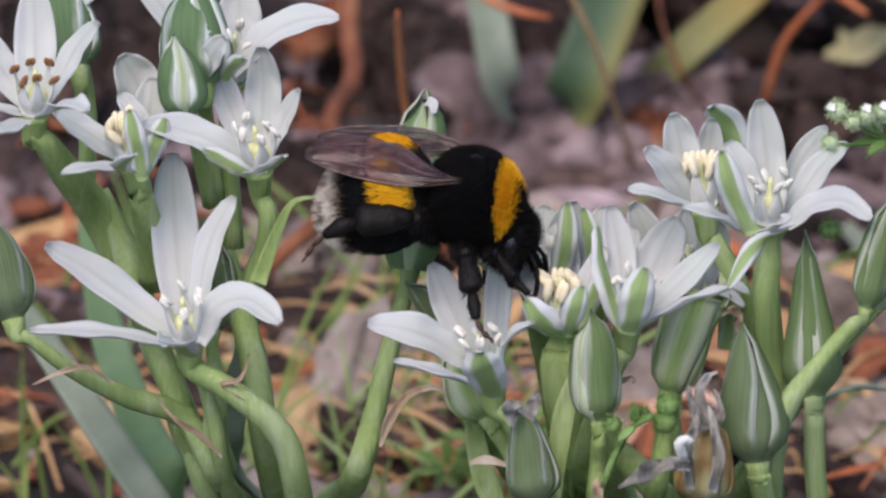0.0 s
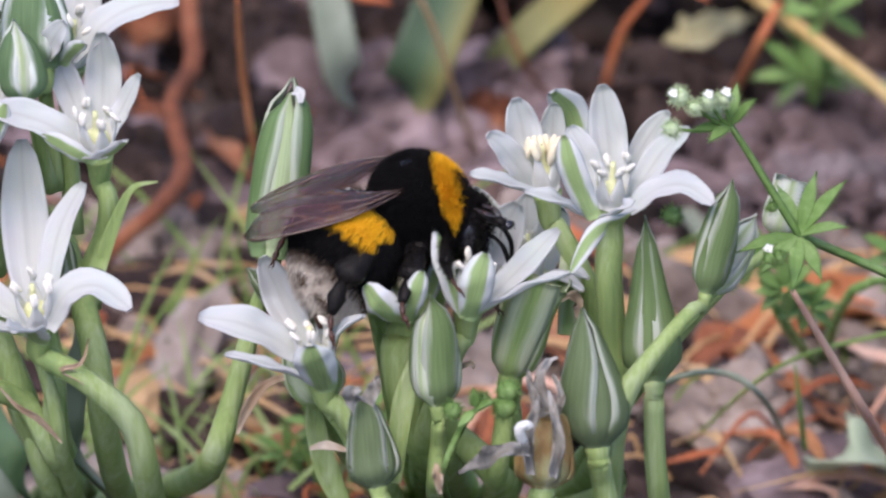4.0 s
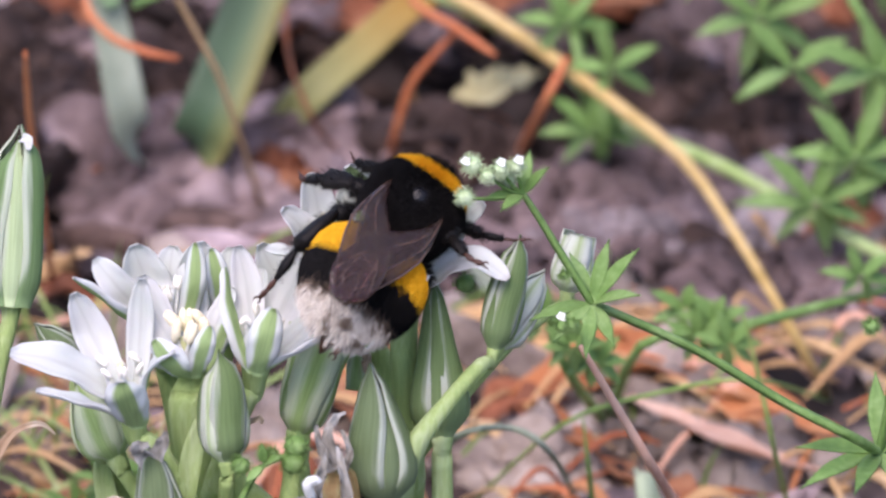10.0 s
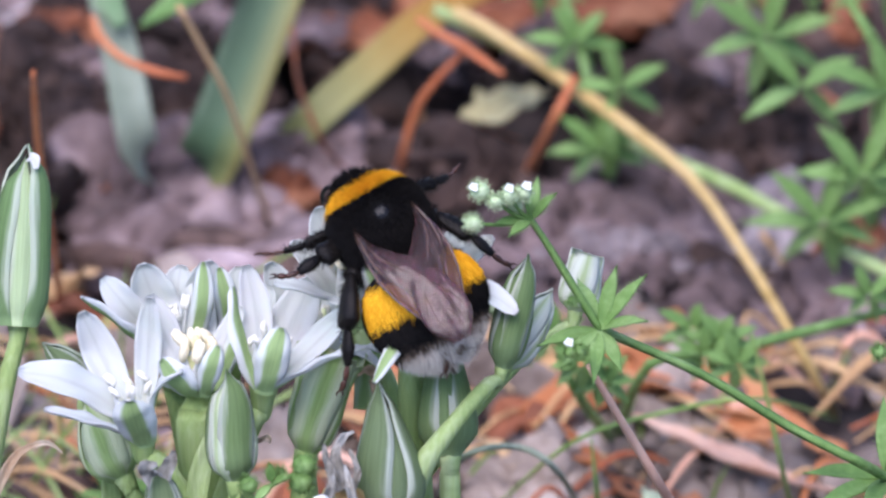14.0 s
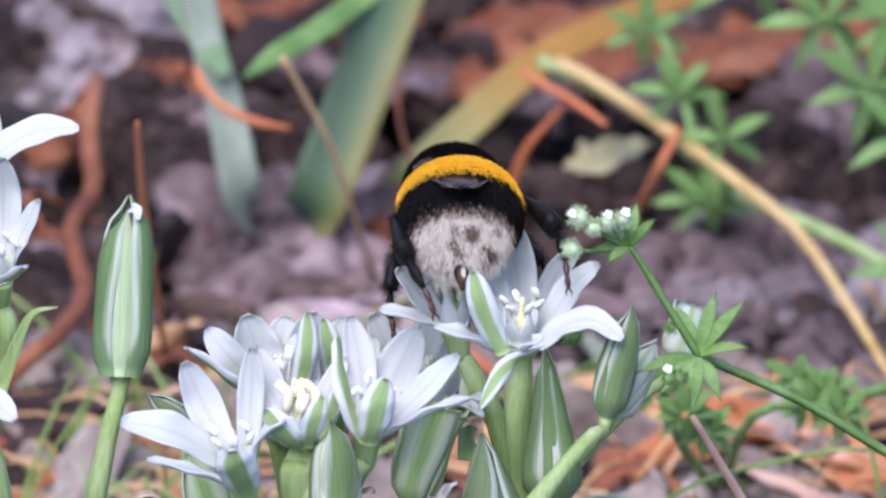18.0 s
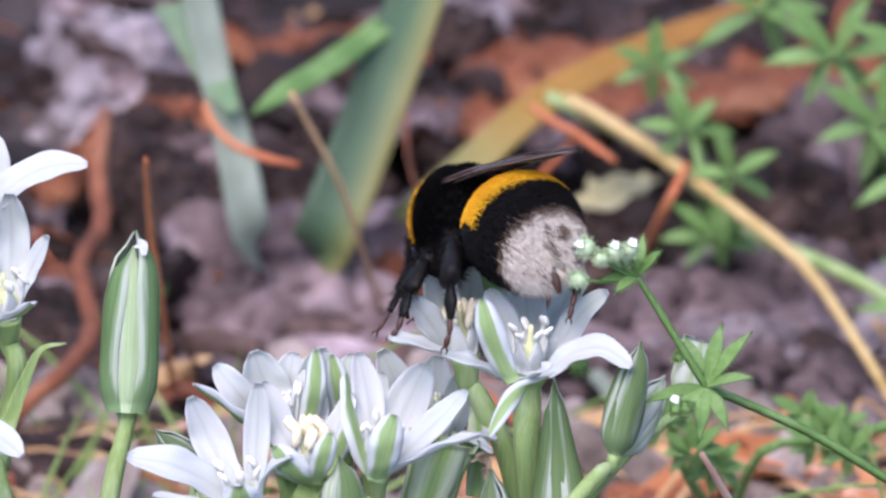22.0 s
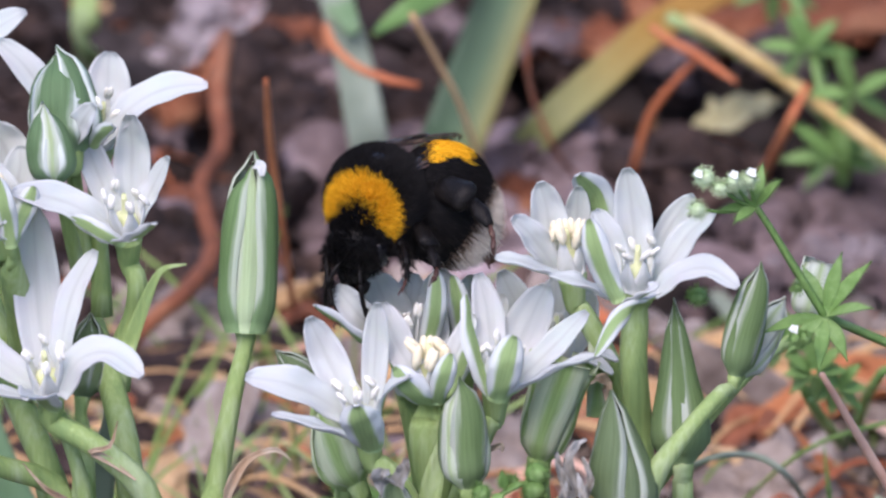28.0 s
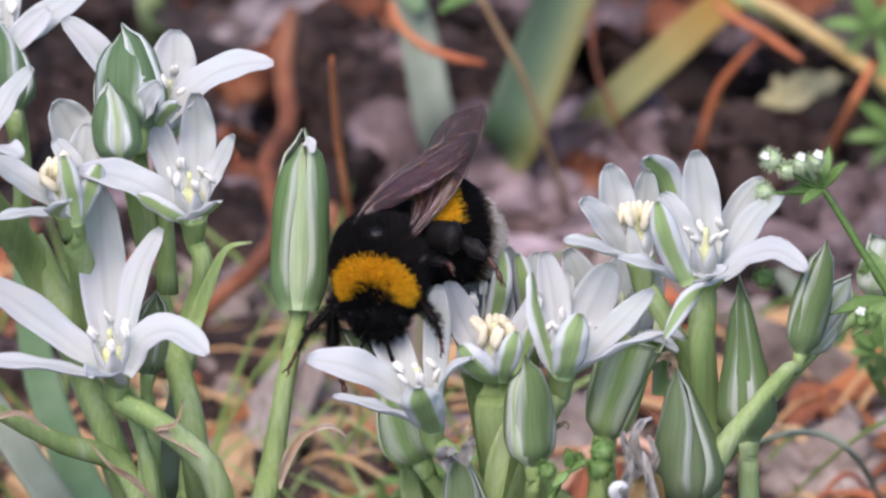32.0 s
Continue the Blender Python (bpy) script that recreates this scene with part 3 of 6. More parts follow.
bract(plant_a, [V(240, 850, -1), V(190, 815, -1.5), V(160, 800, -2), V(195, 790, -2.5), V(208, 745, -3)], [0.1, 0.7, 0.45, 0.3, 0.05], M_DRY, wave=0.3, cup=0.5)
bract(plant_a, [V(-30, 800, -1), V(-80, 772, -2), V(-125, 780, -2), V(-175, 802, -2)], [0.1, 0.5, 0.4, 0.05], M_DRY, wave=0.3, cup=0.5)
bract(plant_a, [V(225, 620, 4), V(255, 540, 3), V(285, 480, 2), V(330, 468, 1)], [1.4, 1.0, 0.5, 0.12], M_STEM)
bract(plant_a, [V(160, 930, 2), V(120, 890, 1), V(80, 865, 0), V(40, 820, 0)], [0.1, 0.6, 0.35, 0.05], M_DRY, wave=0.3, cup=0.5)

# the single tall closed bud
plant_b = thing("budding_plant", G(345, 1010, 0), "single tall closed flower bud on a smooth pale stalk", "flower", "star-flower plants")
ROOT_B = Vector(plant_b.location) / MM
bud("closed_flower", plant_b, V(434, 590, 6), V(448, 278, 6), 4.4, [ROOT_B, V(358, 970, 14), V(384, 850, 8), V(412, 700, 6)], [1.2, 1.15, 0.9, 0.75], -0.52,
    [0.80, 0.92, 0.97, 1.0, 1.0, 0.98, 0.95, 0.88, 0.76, 0.52, 0.12], M_TALL, inner=M_TALL_IN, twist=0.1, broad=44, blunt=0.8)
bract(plant_b, [V(396, 905, 4), V(410, 858, 3), V(440, 814, 3), V(481, 797, 2), V(500, 803, 2), V(515, 815, 2)], [0.2, 0.9, 0.7, 0.45, 0.25, 0.06], M_DRY, wave=0.3, cup=0.5)
bract(plant_b, [V(452, 292, 5), V(462, 296, 4.4), V(464, 312, 4.2)], [0.8, 0.9, 0.4], M_PETAL, name="petal_tip")

# the broad cluster on which the bee feeds
plant_c = thing("flowering_plant", G(860, 1030, 0), "dense cluster of white star flowers, striped buds and a withered bloom", "flower", "star-flower plants")
ROOT_C = Vector(plant_c.location) / MM
flower("flower", plant_c, V(764, 692, 0), D(-0.05, 0.9, 0.45),
            [([(750, 690, -1), (718, 640, 1), (696, 595, 2), (676, 536, 2)], 62, (0.3, 0.3, 1)), ([(762, 660, 4), (764, 620, 5), (766, 580, 6), (768, 532, 6)], 60, F),
             ([(774, 660, 5), (786, 620, 6), (796, 585, 7), (806, 540, 7)], 52, F), ([(780, 695, -1), (800, 650, 0), (818, 605, 1), (838, 556, 1)], 46, (-0.3, 0.3, 1)),
             ([(768, 716, -4), (742, 706, -6), (720, 684, -7), (698, 650, -7)], 62, (0.35, 0.5, -1)), ([(774, 716, -5), (778, 690, -7), (788, 660, -8), (798, 626, -8)], 40, B),
             ([(790, 705, -1), (806, 672, -1), (822, 636, -1), (836, 596, -1)], 34, B)],
            [ROOT_C, V(830, 960, 14), V(785, 870, 4), V(762, 780, 1)], [2.2, 2.2, 2.0, 1.8], stamen=3.4, open_stamens=0.5, anther_size=1.6, cup_r=1.9)
flower("flower", plant_c, V(715, 640, 6), D(-0.1, 0.9, 0.35),
             [([(690, 632, 4), (650, 610, 2), (605, 575, 1), (556, 540, 0)], 46, (-0.2, 1, 0.15)), ([(690, 620, 6), (660, 585, 5), (628, 550, 4), (594, 506, 4)], 56, F),
              ([(708, 620, 7), (698, 580, 8), (680, 535, 8), (662, 482, 7)], 84, F), ([(722, 620, 8), (722, 570, 9), (726, 530, 9), (734, 484, 9)], 62, F),
              ([(735, 625, 8), (750, 580, 8), (762, 535, 9), (770, 484, 8)], 54, F), ([(748, 630, 4), (762, 590, 4), (772, 540, 3), (772, 478, 3)], 40, B)],
             [V(760, 880, 12), V(735, 760, 10), V(716, 690, 10)], [1.2, 1.0, 0.8])
flower("flower", plant_c, V(820, 640, 10), D(0.02, 0.92, 0.35),
             [([(810, 630, 9), (800, 585, 9), (790, 530, 9), (780, 476, 8)], 60, F), ([(822, 630, 11), (826, 580, 11), (832, 535, 11), (836, 486, 11)], 56, F),
              ([(815, 635, 7), (818, 590, 6), (812, 540, 5), (800, 488, 5)], 42, B), ([(836, 640, 9), (856, 600, 9), (876, 560, 9), (890, 520, 9)], 50, F)],
             [V(830, 900, 10), V(834, 820, 9), V(826, 720, 9)], [1.0, 0.9, 0.8])
flower("flower", plant_c, V(880, 692, -3), D(0.1, 0.88, 0.45),
            [([(872, 690, -1), (868, 620, 1), (862, 555, 2), (846, 484, 2)], 58, (0.15, 0.3, 1)), ([(874, 704, -4), (850, 650, -5), (834, 590, -5), (824, 522, -4)], 46, (-0.9, 0.2, -0.6)),
             ([(880, 712, -6), (888, 680, -8), (898, 640, -9), (910, 594, -9)], 60, B), ([(890, 684, 0), (912, 625, 2), (936, 570, 3), (968, 506, 3)], 80, F),
             ([(898, 694, -3), (945, 650, -3), (990, 605, -3), (1040, 552, -3)], 50, (-0.3, 0.6, 1)), ([(890, 706, -5), (945, 676, -6), (1000, 650, -7), (1060, 630, -7)], 52, (0, 1, 0.25))],
            [V(800, 930, 4), V(835, 820, 0), V(862, 755, -2)], [0.95, 0.85, 0.85])
C5 = flower("flower", plant_c, V(648, 768, -4), D(-0.2, 0.88, 0.4),
            [([(628, 750, -4), (570, 710, -5), (510, 682, -6), (434, 668, -6)], 70, (0.1, 0.7, 1)), ([(640, 784, -7), (590, 766, -9), (540, 750, -10), (480, 734, -10)], 44, S),
             ([(625, 735, -1), (600, 680, 0), (575, 625, 1), (546, 562, 0)], 66, F), ([(658, 740, -1), (662, 670, 0), (666, 600, 0), (668, 536, -1)], 48, F),
             ([(664, 790, -5), (672, 735, -6), (688, 690, -7), (727, 666, -8)], 40, (-0.9, 0.5, 0.1)), ([(660, 800, -8), (648, 775, -11), (638, 748, -13), (632, 718, -14)], 74, B)],
            [V(760, 960, 2), V(725, 890, -2), V(685, 832, -3)], [1.0, 0.95, 0.9])
C1B = flower("flower", plant_c, V(1126, 520, -1), D(0.03, 0.92, 0.4),
             [([(1128, 505, 2), (1124, 435, 3), (1118, 370, 3), (1109, 298, 2)], 68, F), ([(1145, 480, 4), (1170, 430, 5), (1196, 385, 5), (1228, 346, 4)], 44, F),
              ([(1152, 510, 0), (1185, 465, 0), (1220, 415, 0), (1265, 376, -1)], 50, (-0.2, 0.5, 1)), ([(1160, 520, -4), (1205, 486, -5), (1255, 478, -6), (1306, 510, -7)], 54, (0.1, 0.75, 1)),
              ([(1165, 518, -6), (1125, 540, -8), (1085, 575, -9), (1054, 632, -10)], 32, (0.6, 0.6, -0.6)), ([(1100, 536, -3), (1060, 520, -4), (1020, 500, -5), (972, 488, -5)], 46, S),
              ([(1096, 536, -6), (1072, 490, -7), (1054, 440, -8), (1042, 388, -8)], 50, (0.1, 0.4, -1)), ([(1108, 510, 0), (1092, 460, 1), (1074, 415, 1), (1052, 372, 1)], 54, F),
              ([(1108, 536, -6), (1130, 528, -8), (1148, 516, -9), (1166, 502, -9)], 34, S)],
             [V(1130, 900, 6), V(1132, 780, 3), V(1122, 650, 0)], [1.2, 1.1, 1.1], stamen=3.8, cup_r=1.7)
C1A = flower("flower", plant_c, V(1012, 490, 4), D(-0.12, 0.92, 0.38),
             [([(990, 480, 4), (978, 425, 5), (968, 375, 5), (956, 322, 4)], 66, F), ([(985, 485, 3), (962, 450, 2), (936, 415, 1), (906, 386, 0)], 54, (0.2, 0.5, 1)),
              ([(1000, 496, 0), (960, 480, -1), (920, 466, -2), (876, 456, -2)], 46, S), ([(1066, 460, 8), (1066, 400, 8), (1052, 345, 7), (1022, 310, 5)], 62, B),
              ([(1015, 470, 6), (1018, 420, 7), (1022, 375, 7), (1024, 330, 6)], 48, F), ([(1075, 440, 10), (1080, 410, 11), (1076, 385, 11), (1070, 360, 11)], 50, F)],
             [V(1120, 800, 8), V(1085, 660, 6), V(1035, 560, 5)], [1.0, 0.9, 0.85], stamen=3.6, open_stamens=0.4, anther_size=1.5)
flower("flower", plant_c, V(985, 650, 9), D(0.0, 0.95, 0.2),
            [([(965, 640, 9), (940, 590, 10), (915, 540, 10), (886, 480, 9)], 66, F), ([(980, 640, 11), (980, 590, 12), (982, 545, 12), (985, 490, 12)], 70, F),
             ([(1000, 640, 10), (1015, 600, 11), (1030, 555, 11), (1040, 510, 10)], 66, F), ([(1005, 650, 6), (1030, 640, 5), (1060, 628, 3), (1092, 640, 2)], 40, (0.1, 1, 0.3)),
             ([(995, 650, 5), (1020, 640, 4), (1050, 640, 2), (1084, 662, 1)], 32, S)],
            [V(965, 960, 12), V(955, 860, 10), V(968, 760, 9)], [0.9, 0.8, 0.8])
bud("closed_flower", plant_c, V(952, 818, 2), V(1000, 632, 1), 4.6, [V(930, 990, 4), V(942, 900, 3)], [0.9, 0.75], 0.4,
    [0.46, 0.66, 0.76, 0.82, 0.86, 0.88, 0.90, 0.92, 0.96, 1.0, 1.0], M_CALYX, "half-faded flower, ribbed and vase shaped", tipflare=0.35)
bud("closed_flower", plant_c, V(828, 868, -5), V(812, 675, -6), 3.7, [V(820, 1010, 0), V(826, 940, -3), V(828, 895, -5)], [0.7, 0.65, 0.6], 0.78, [0.5, 0.80, 0.94, 1.0, 1.0, 0.98, 0.95, 0.88, 0.74, 0.52, 0.15], M_BUD, inner=M_BUD_PALE, twist=0.15)
bud("closed_flower", plant_c, V(1108, 942, -6), V(1082, 692, -7), 5.2, [V(1125, 1060, 0), V(1118, 1000, -4), V(1110, 960, -6)], [0.9, 0.9, 0.95], -0.45,
    [0.5, 0.80, 0.96, 1.0, 0.95, 0.86, 0.72, 0.56, 0.40, 0.24, 0.06], twist=0.55)
bud("closed_flower", plant_c, V(1208, 825, -2), V(1192, 535, -2), 4.4, [V(1215, 1060, 6), V(1210, 950, 0), V(1208, 850, -2)], [0.9, 0.85, 0.8], -0.75,
    [0.60, 0.92, 1.0, 0.97, 0.85, 0.72, 0.60, 0.49, 0.38, 0.25, 0.06], M_BUD)
bud("closed_flower", plant_c, V(1300, 668, -4), V(1345, 468, -5), 2.8, [V(1122, 1120, 8), V(1128, 980, -2), V(1150, 860, -6), V(1215, 765, -7), V(1280, 692, -5)], [1.0, 1.1, 1.0, 0.65, 0.58], 0.75,
    [0.5, 0.8, 0.95, 1.0, 1.0, 0.98, 0.92, 0.84, 0.70, 0.48, 0.15], M_BUD)
bud("closed_flower", plant_c, V(1308, 664, -1), V(1388, 532, 1), 2.7, [V(1150, 862, 0), V(1225, 758, -2), V(1285, 694, -2)], [0.8, 0.7, 0.6], 0.2,
    [0.5, 0.8, 0.95, 1.0, 1.0, 0.98, 0.92, 0.82, 0.66, 0.44, 0.15], M_BUD_PALE)
bud("closed_flower", plant_c, V(1430, 566, 8), V(1452, 462, 8), 3.0, [V(1150, 868, 4), V(1240, 752, 4), V(1330, 655, 6), V(1405, 596, 8)], [0.7, 0.6, 0.5, 0.45], 0.3,
    [0.5, 0.8, 0.95, 1.0, 1.0, 0.98, 0.94, 0.9, 0.86, 0.8, 0.7], M_BUD_PALE, "small pale flower half opened", tipflare=0.25)
bud("closed_flower", plant_c, V(632, 860, 3), V(566, 735, 3), 4.3, [V(700, 980, 6), V(670, 920, 4), V(640, 880, 3)], [0.9, 0.7, 0.6], 0.3, None, M_CALYX)
bud("closed_flower", plant_c, V(606, 722, 4), V(490, 622, 4), 2.7, [V(610, 860, 6), V(580, 780, 5), V(556, 720, 4)], [0.6, 0.5, 0.4], 0.3)
# spent flowers
pod = bud("spent_flower", plant_c, V(1012, 1010, -8), V(1020, 862, -8), 4.3, [V(1000, 1090, -4), V(1008, 1050, -6), V(1011, 1020, -8)], [1.0, 1.1, 1.1], 0.2,
          [0.75, 0.95, 1.0, 1.0, 0.98, 0.95, 0.90, 0.84, 0.74, 0.6, 0.4], M_POD, "withered flower with a browning seed pod")
for pts, w in (([(1020, 880, -10), (1005, 820, -10), (1020, 790, -9), (1038, 778, -9)], [1.4, 1.1, 0.7, 0.3]),
               ([(1010, 885, -11), (990, 830, -11), (985, 800, -11)], [1.1, 0.8, 0.4]),
               ([(1030, 885, -10), (1045, 850, -10), (1030, 810, -9)], [1.1, 0.8, 0.3]),
               ([(990, 985, -11), (985, 920, -12), (998, 880, -12), (1000, 850, -12)], [0.9, 1.4, 1.0, 0.3]),
               ([(1030, 990, -11), (1040, 930, -12), (1032, 880, -12), (1022, 838, -11)], [0.9, 1.3, 0.9, 0.25]),
               ([(985, 950, -12), (955, 942, -13), (910, 960, -13), (862, 985, -14)], [0.4, 1.6, 1.9, 0.4])):
    bract(pod, [V(*p) for p in pts], [0.75 * k for k in w], M_WITHER, name="withered_petal", wave=0.9, cup=0.6)
bm = bmesh.new()
tube(bm, [V(978, 930, -13), V(970, 905, -14), V(985, 898, -14), V(990, 905, -14)], [0.45, 0.45, 0.4, 0.3], 7)
finish(bm, "style", M_FILAMENT, pod, origin=V(978, 930, -13))
spent = bud("spent_flower", plant_c, V(720, 1010, -6), V(690, 840, -6), 3.8, [V(760, 1100, -2), V(740, 1060, -4), V(725, 1030, -6)], [0.9, 0.9, 0.8], 0.2,
            [0.6, 0.88, 1.0, 1.0, 0.95, 0.9, 0.82, 0.72, 0.6, 0.44, 0.2], M_TEPAL, "shrivelled flower turning dry")
for pts, w in (([(680, 860, -8), (672, 842, -9), (690, 836, -9)], [1.6, 1.2, 0.4]), ([(700, 860, -7), (715, 830, -7), (720, 812, -7)], [1.4, 1.0, 0.3])):
    bract(spent, [V(*p) for p in pts], w, M_WITHER, name="withered_petal", wave=0.4, cup=0.35)
# bracts and leaf sheaths of the cluster
bract(plant_c, [V(745, 1000, -2), V(765, 860, -3), V(790, 780, -4), V(800, 720, -4)], [1.4, 1.8, 1.2, 0.2], M_STEM)
bract(plant_c, [V(680, 1090, 8), V(630, 980, 7), V(608, 890, 6), V(604, 800, 5)], [1.2, 2.0, 1.6, 0.2], M_STEM)
bract(plant_c, [V(860, 800, 0), V(885, 790, -1), V(890, 800, -1)], [0.2, 0.6, 0.05], M_DRY, wave=0.3, cup=0.5)
bract(plant_c, [V(1075, 710, 2), V(1072, 680, 2), V(1058, 672, 1), V(1045, 680, 0)], [0.4, 1.0, 0.7, 0.1], M_DRY, wave=0.3, cup=0.5)
bract(plant_c, [V(1055, 740, 4), V(1060, 620, 5), V(1052, 560, 6)], [1.6, 1.8, 0.5], M_CALYX)
bract(plant_c, [V(830, 1020, -8), V(825, 985, -9), V(822, 965, -9)], [0.3, 0.9, 0.1], M_DRY, wave=0.3, cup=0.5)
bract(plant_c, [V(600, 940, -4), V(630, 935, -5), V(670, 945, -5)], [0.3, 0.8, 0.3], M_DRY)
stalk_part(plant_c, [ROOT_C + Vector((3, 0, 0)), V(940, 1000, 12), V(870, 930, 6), V(790, 860, 5)], [1.8, 1.6, 1.4, 1.0])
stalk_part(plant_c, [ROOT_C + Vector((8, -3, 0)), V(1130, 1020, 10), V(1125, 930, 6), V(1100, 830, 6), V(1075, 700, 6)], [1.6, 1.4, 1.2, 1.0, 0.7])

# ---- the ground and what lies on it ----


def steps(lo, hi, fine, far, grow=1.25):
    xs, d = [lo], fine
    while xs[-1] < hi:
        xs.append(xs[-1] + fine)
    x = hi
    while x < far:
        d *= grow
        x += d
        xs.append(x)
    d, x, left = fine, lo, []
    while x > -far:
        d *= grow
        x -= d
        left.append(x)
    return left[::-1] + xs


PITS = [(G(u, v), a, b, d) for u, v, a, b, d in ((1320, 262, 8, 10, 20), (1540, 190, 8, 8, 16), (1690, 215, 7, 8, 14), (1010, 240, 5, 6, 9), (700, 250, 5, 6, 9), (460, 300, 6, 7, 9),
                                               (1480, 330, 4, 5, 8), (880, 120, 5, 6, 9), (1150, 480, 5, 6, 8), (600, 430, 4, 5, 8), (1090, 190, 9, 7, 14), (1215, 235, 8, 6, 13), (860, 200, 6, 6, 10), (1640, 120, 6, 6, 10))]


def relief(x, y):
    hollow = sum(d * math.exp(-((x - q.x) / a) ** 2 - ((y - q.y) / b) ** 2) for q, a, b, d in PITS if abs(x - q.x) < 3 * a and abs(y - q.y) < 3 * b)
    return swell(x, y) - hollow


def swell(x, y):
    p = Vector((x, y, 0))
    near = math.exp(-((x / 220) ** 2) - (((y - 120) / 260) ** 2))
    return near * (noise.noise(p * 0.05) * 3.2 + noise.noise(p * 0.16 + Vector((9, 3, 1))) * 2.0 + noise.noise(p * 0.5) * 0.5)


bm = bmesh.new()
xs, ys = steps(-75, 80, 1.6, 60000), steps(20, 240, 1.6, 60000)
rows = [[bm.verts.new((x, y, relief(x, y))) for x in xs] for y in ys]
for i in range(len(ys) - 1):
    for j in range(len(xs) - 1):
        bm.faces.new((rows[i][j], rows[i][j + 1], rows[i + 1][j + 1], rows[i + 1][j]))
ground = tagged(finish(bm, "ground", M_SOIL), "dark crumbly soil under bark and leaf litter", "ground", kind="structure")


def chip(bm, place, size, flatness, turn, tip, mat=0):
    """An irregular broken piece of bark or crumb of earth."""
    n = rng.randint(6, 9)
    rot = Matrix.Rotation(turn, 3, "Z") @ Matrix.Rotation(tip, 3, "X") @ Matrix.Rotation(rng.uniform(-0.3, 0.3), 3, "Y")
    rings = []
    for z, k in ((-0.5, 0.8), (-0.1, 1.0), (0.35, 0.92), (0.5, 0.62)):
        ring = []
        for i in range(n):
            a = 2 * math.pi * i / n
            r = k * (0.75 + 0.45 * noise.noise(Vector((math.cos(a) * 1.3 + place[0], math.sin(a) * 1.3 + place[1], z))))
            p = Vector((math.cos(a) * r * size[0], math.sin(a) * r * size[1], z * flatness + noise.noise(Vector((a, z * 2, place[0]))) * flatness * 0.35))
            ring.append(bm.verts.new(Vector(place) + rot @ p))
        rings.append(ring)
    for a, b in zip(rings, rings[1:]):
        for i in range(n):
            f = bm.faces.new((a[i], a[(i + 1) % n], b[(i + 1) % n], b[i]))
            f.material_index = mat
    for ring in (rings[0][::-1], rings[-1]):
        f = bm.faces.new(ring)
        f.material_index = mat


def lump(bm, place, size, rot, mat=0):
    """A weathered crumb or splinter with an uneven skin."""
    made = bmesh.ops.create_icosphere(bm, subdivisions=2, radius=1.0)
    seed = Vector((place[0] * 0.7, place[1] * 0.7, place[2]))
    for v in made["verts"]:
        k = 1 + 0.5 * noise.noise(v.co * 1.1 + seed) + 0.35 * noise.noise(v.co * 2.7 + seed) - 0.3 * abs(noise.noise(v.co * 4.0 + seed))
        q = Vector((v.co.x * size[0], v.co.y * size[1], v.co.z * size[2])) * k
        v.co = Vector(place) + rot @ q
        for f in v.link_faces:
            f.material_index = mat


FAR_Y = G(800, 300).y
LITTER = [M_CHIP, M_BROWN, M_LITTER, M_STRAW, M_DUST]
for batch in range(11):
    bm = bmesh.new()
    for _ in range(150):
        x, y = rng.uniform(-75, 80), rng.uniform(25, 260)
        s = rng.choice((0.7, 1.0, 1.4, 1.9, 2.6, 3.6, 4.4)) * rng.uniform(0.7, 1.3)
        rot = Matrix.Rotation(rng.uniform(0, 6.28), 3, "Z") @ Matrix.Rotation(rng.gauss(0, 0.35), 3, "X") @ Matrix.Rotation(rng.gauss(0, 0.35), 3, "Y")
        if swell(x, y) - relief(x, y) > 3 and rng.random() < 0.85:
            continue
        tone = rng.choice((0, 1, 1, 1, 1, 2)) if y > FAR_Y else rng.choice((0, 0, 0, 1, 1, 2) if y > 110 else (0, 4, 4, 4, 1, 2, 3))
        if tone == 2 and s > 1.6:
            tone = 1
        lump(bm, (x, y, relief(x, y) + s * 0.25), (s * rng.uniform(0.9, 2.6), s * rng.uniform(0.5, 1.1), s * rng.uniform(0.35, 0.8)), rot, tone)
    tagged(finish(bm, "bark_crumbs", LITTER, smooth=False), "crumbs of grey and rusty bark strewn over dark soil", "bark litter", kind="stuff")
bm = bmesh.new()
for _ in range(900):
    x, y = rng.uniform(-75, 80), rng.uniform(25, 260)
    s = rng.uniform(0.3, 0.8)
    chip(bm, (x, y, relief(x, y) + s * 0.15), (s * rng.uniform(0.9, 2.4), s), s * rng.uniform(0.4, 0.8), rng.uniform(0, 6.28), rng.uniform(-0.5, 0.5), rng.choice((0, 1, 1, 2, 3)))
tagged(finish(bm, "bark_crumbs", LITTER, smooth=False), "fine crumbs of bark strewn over dark soil", "bark litter", kind="stuff")


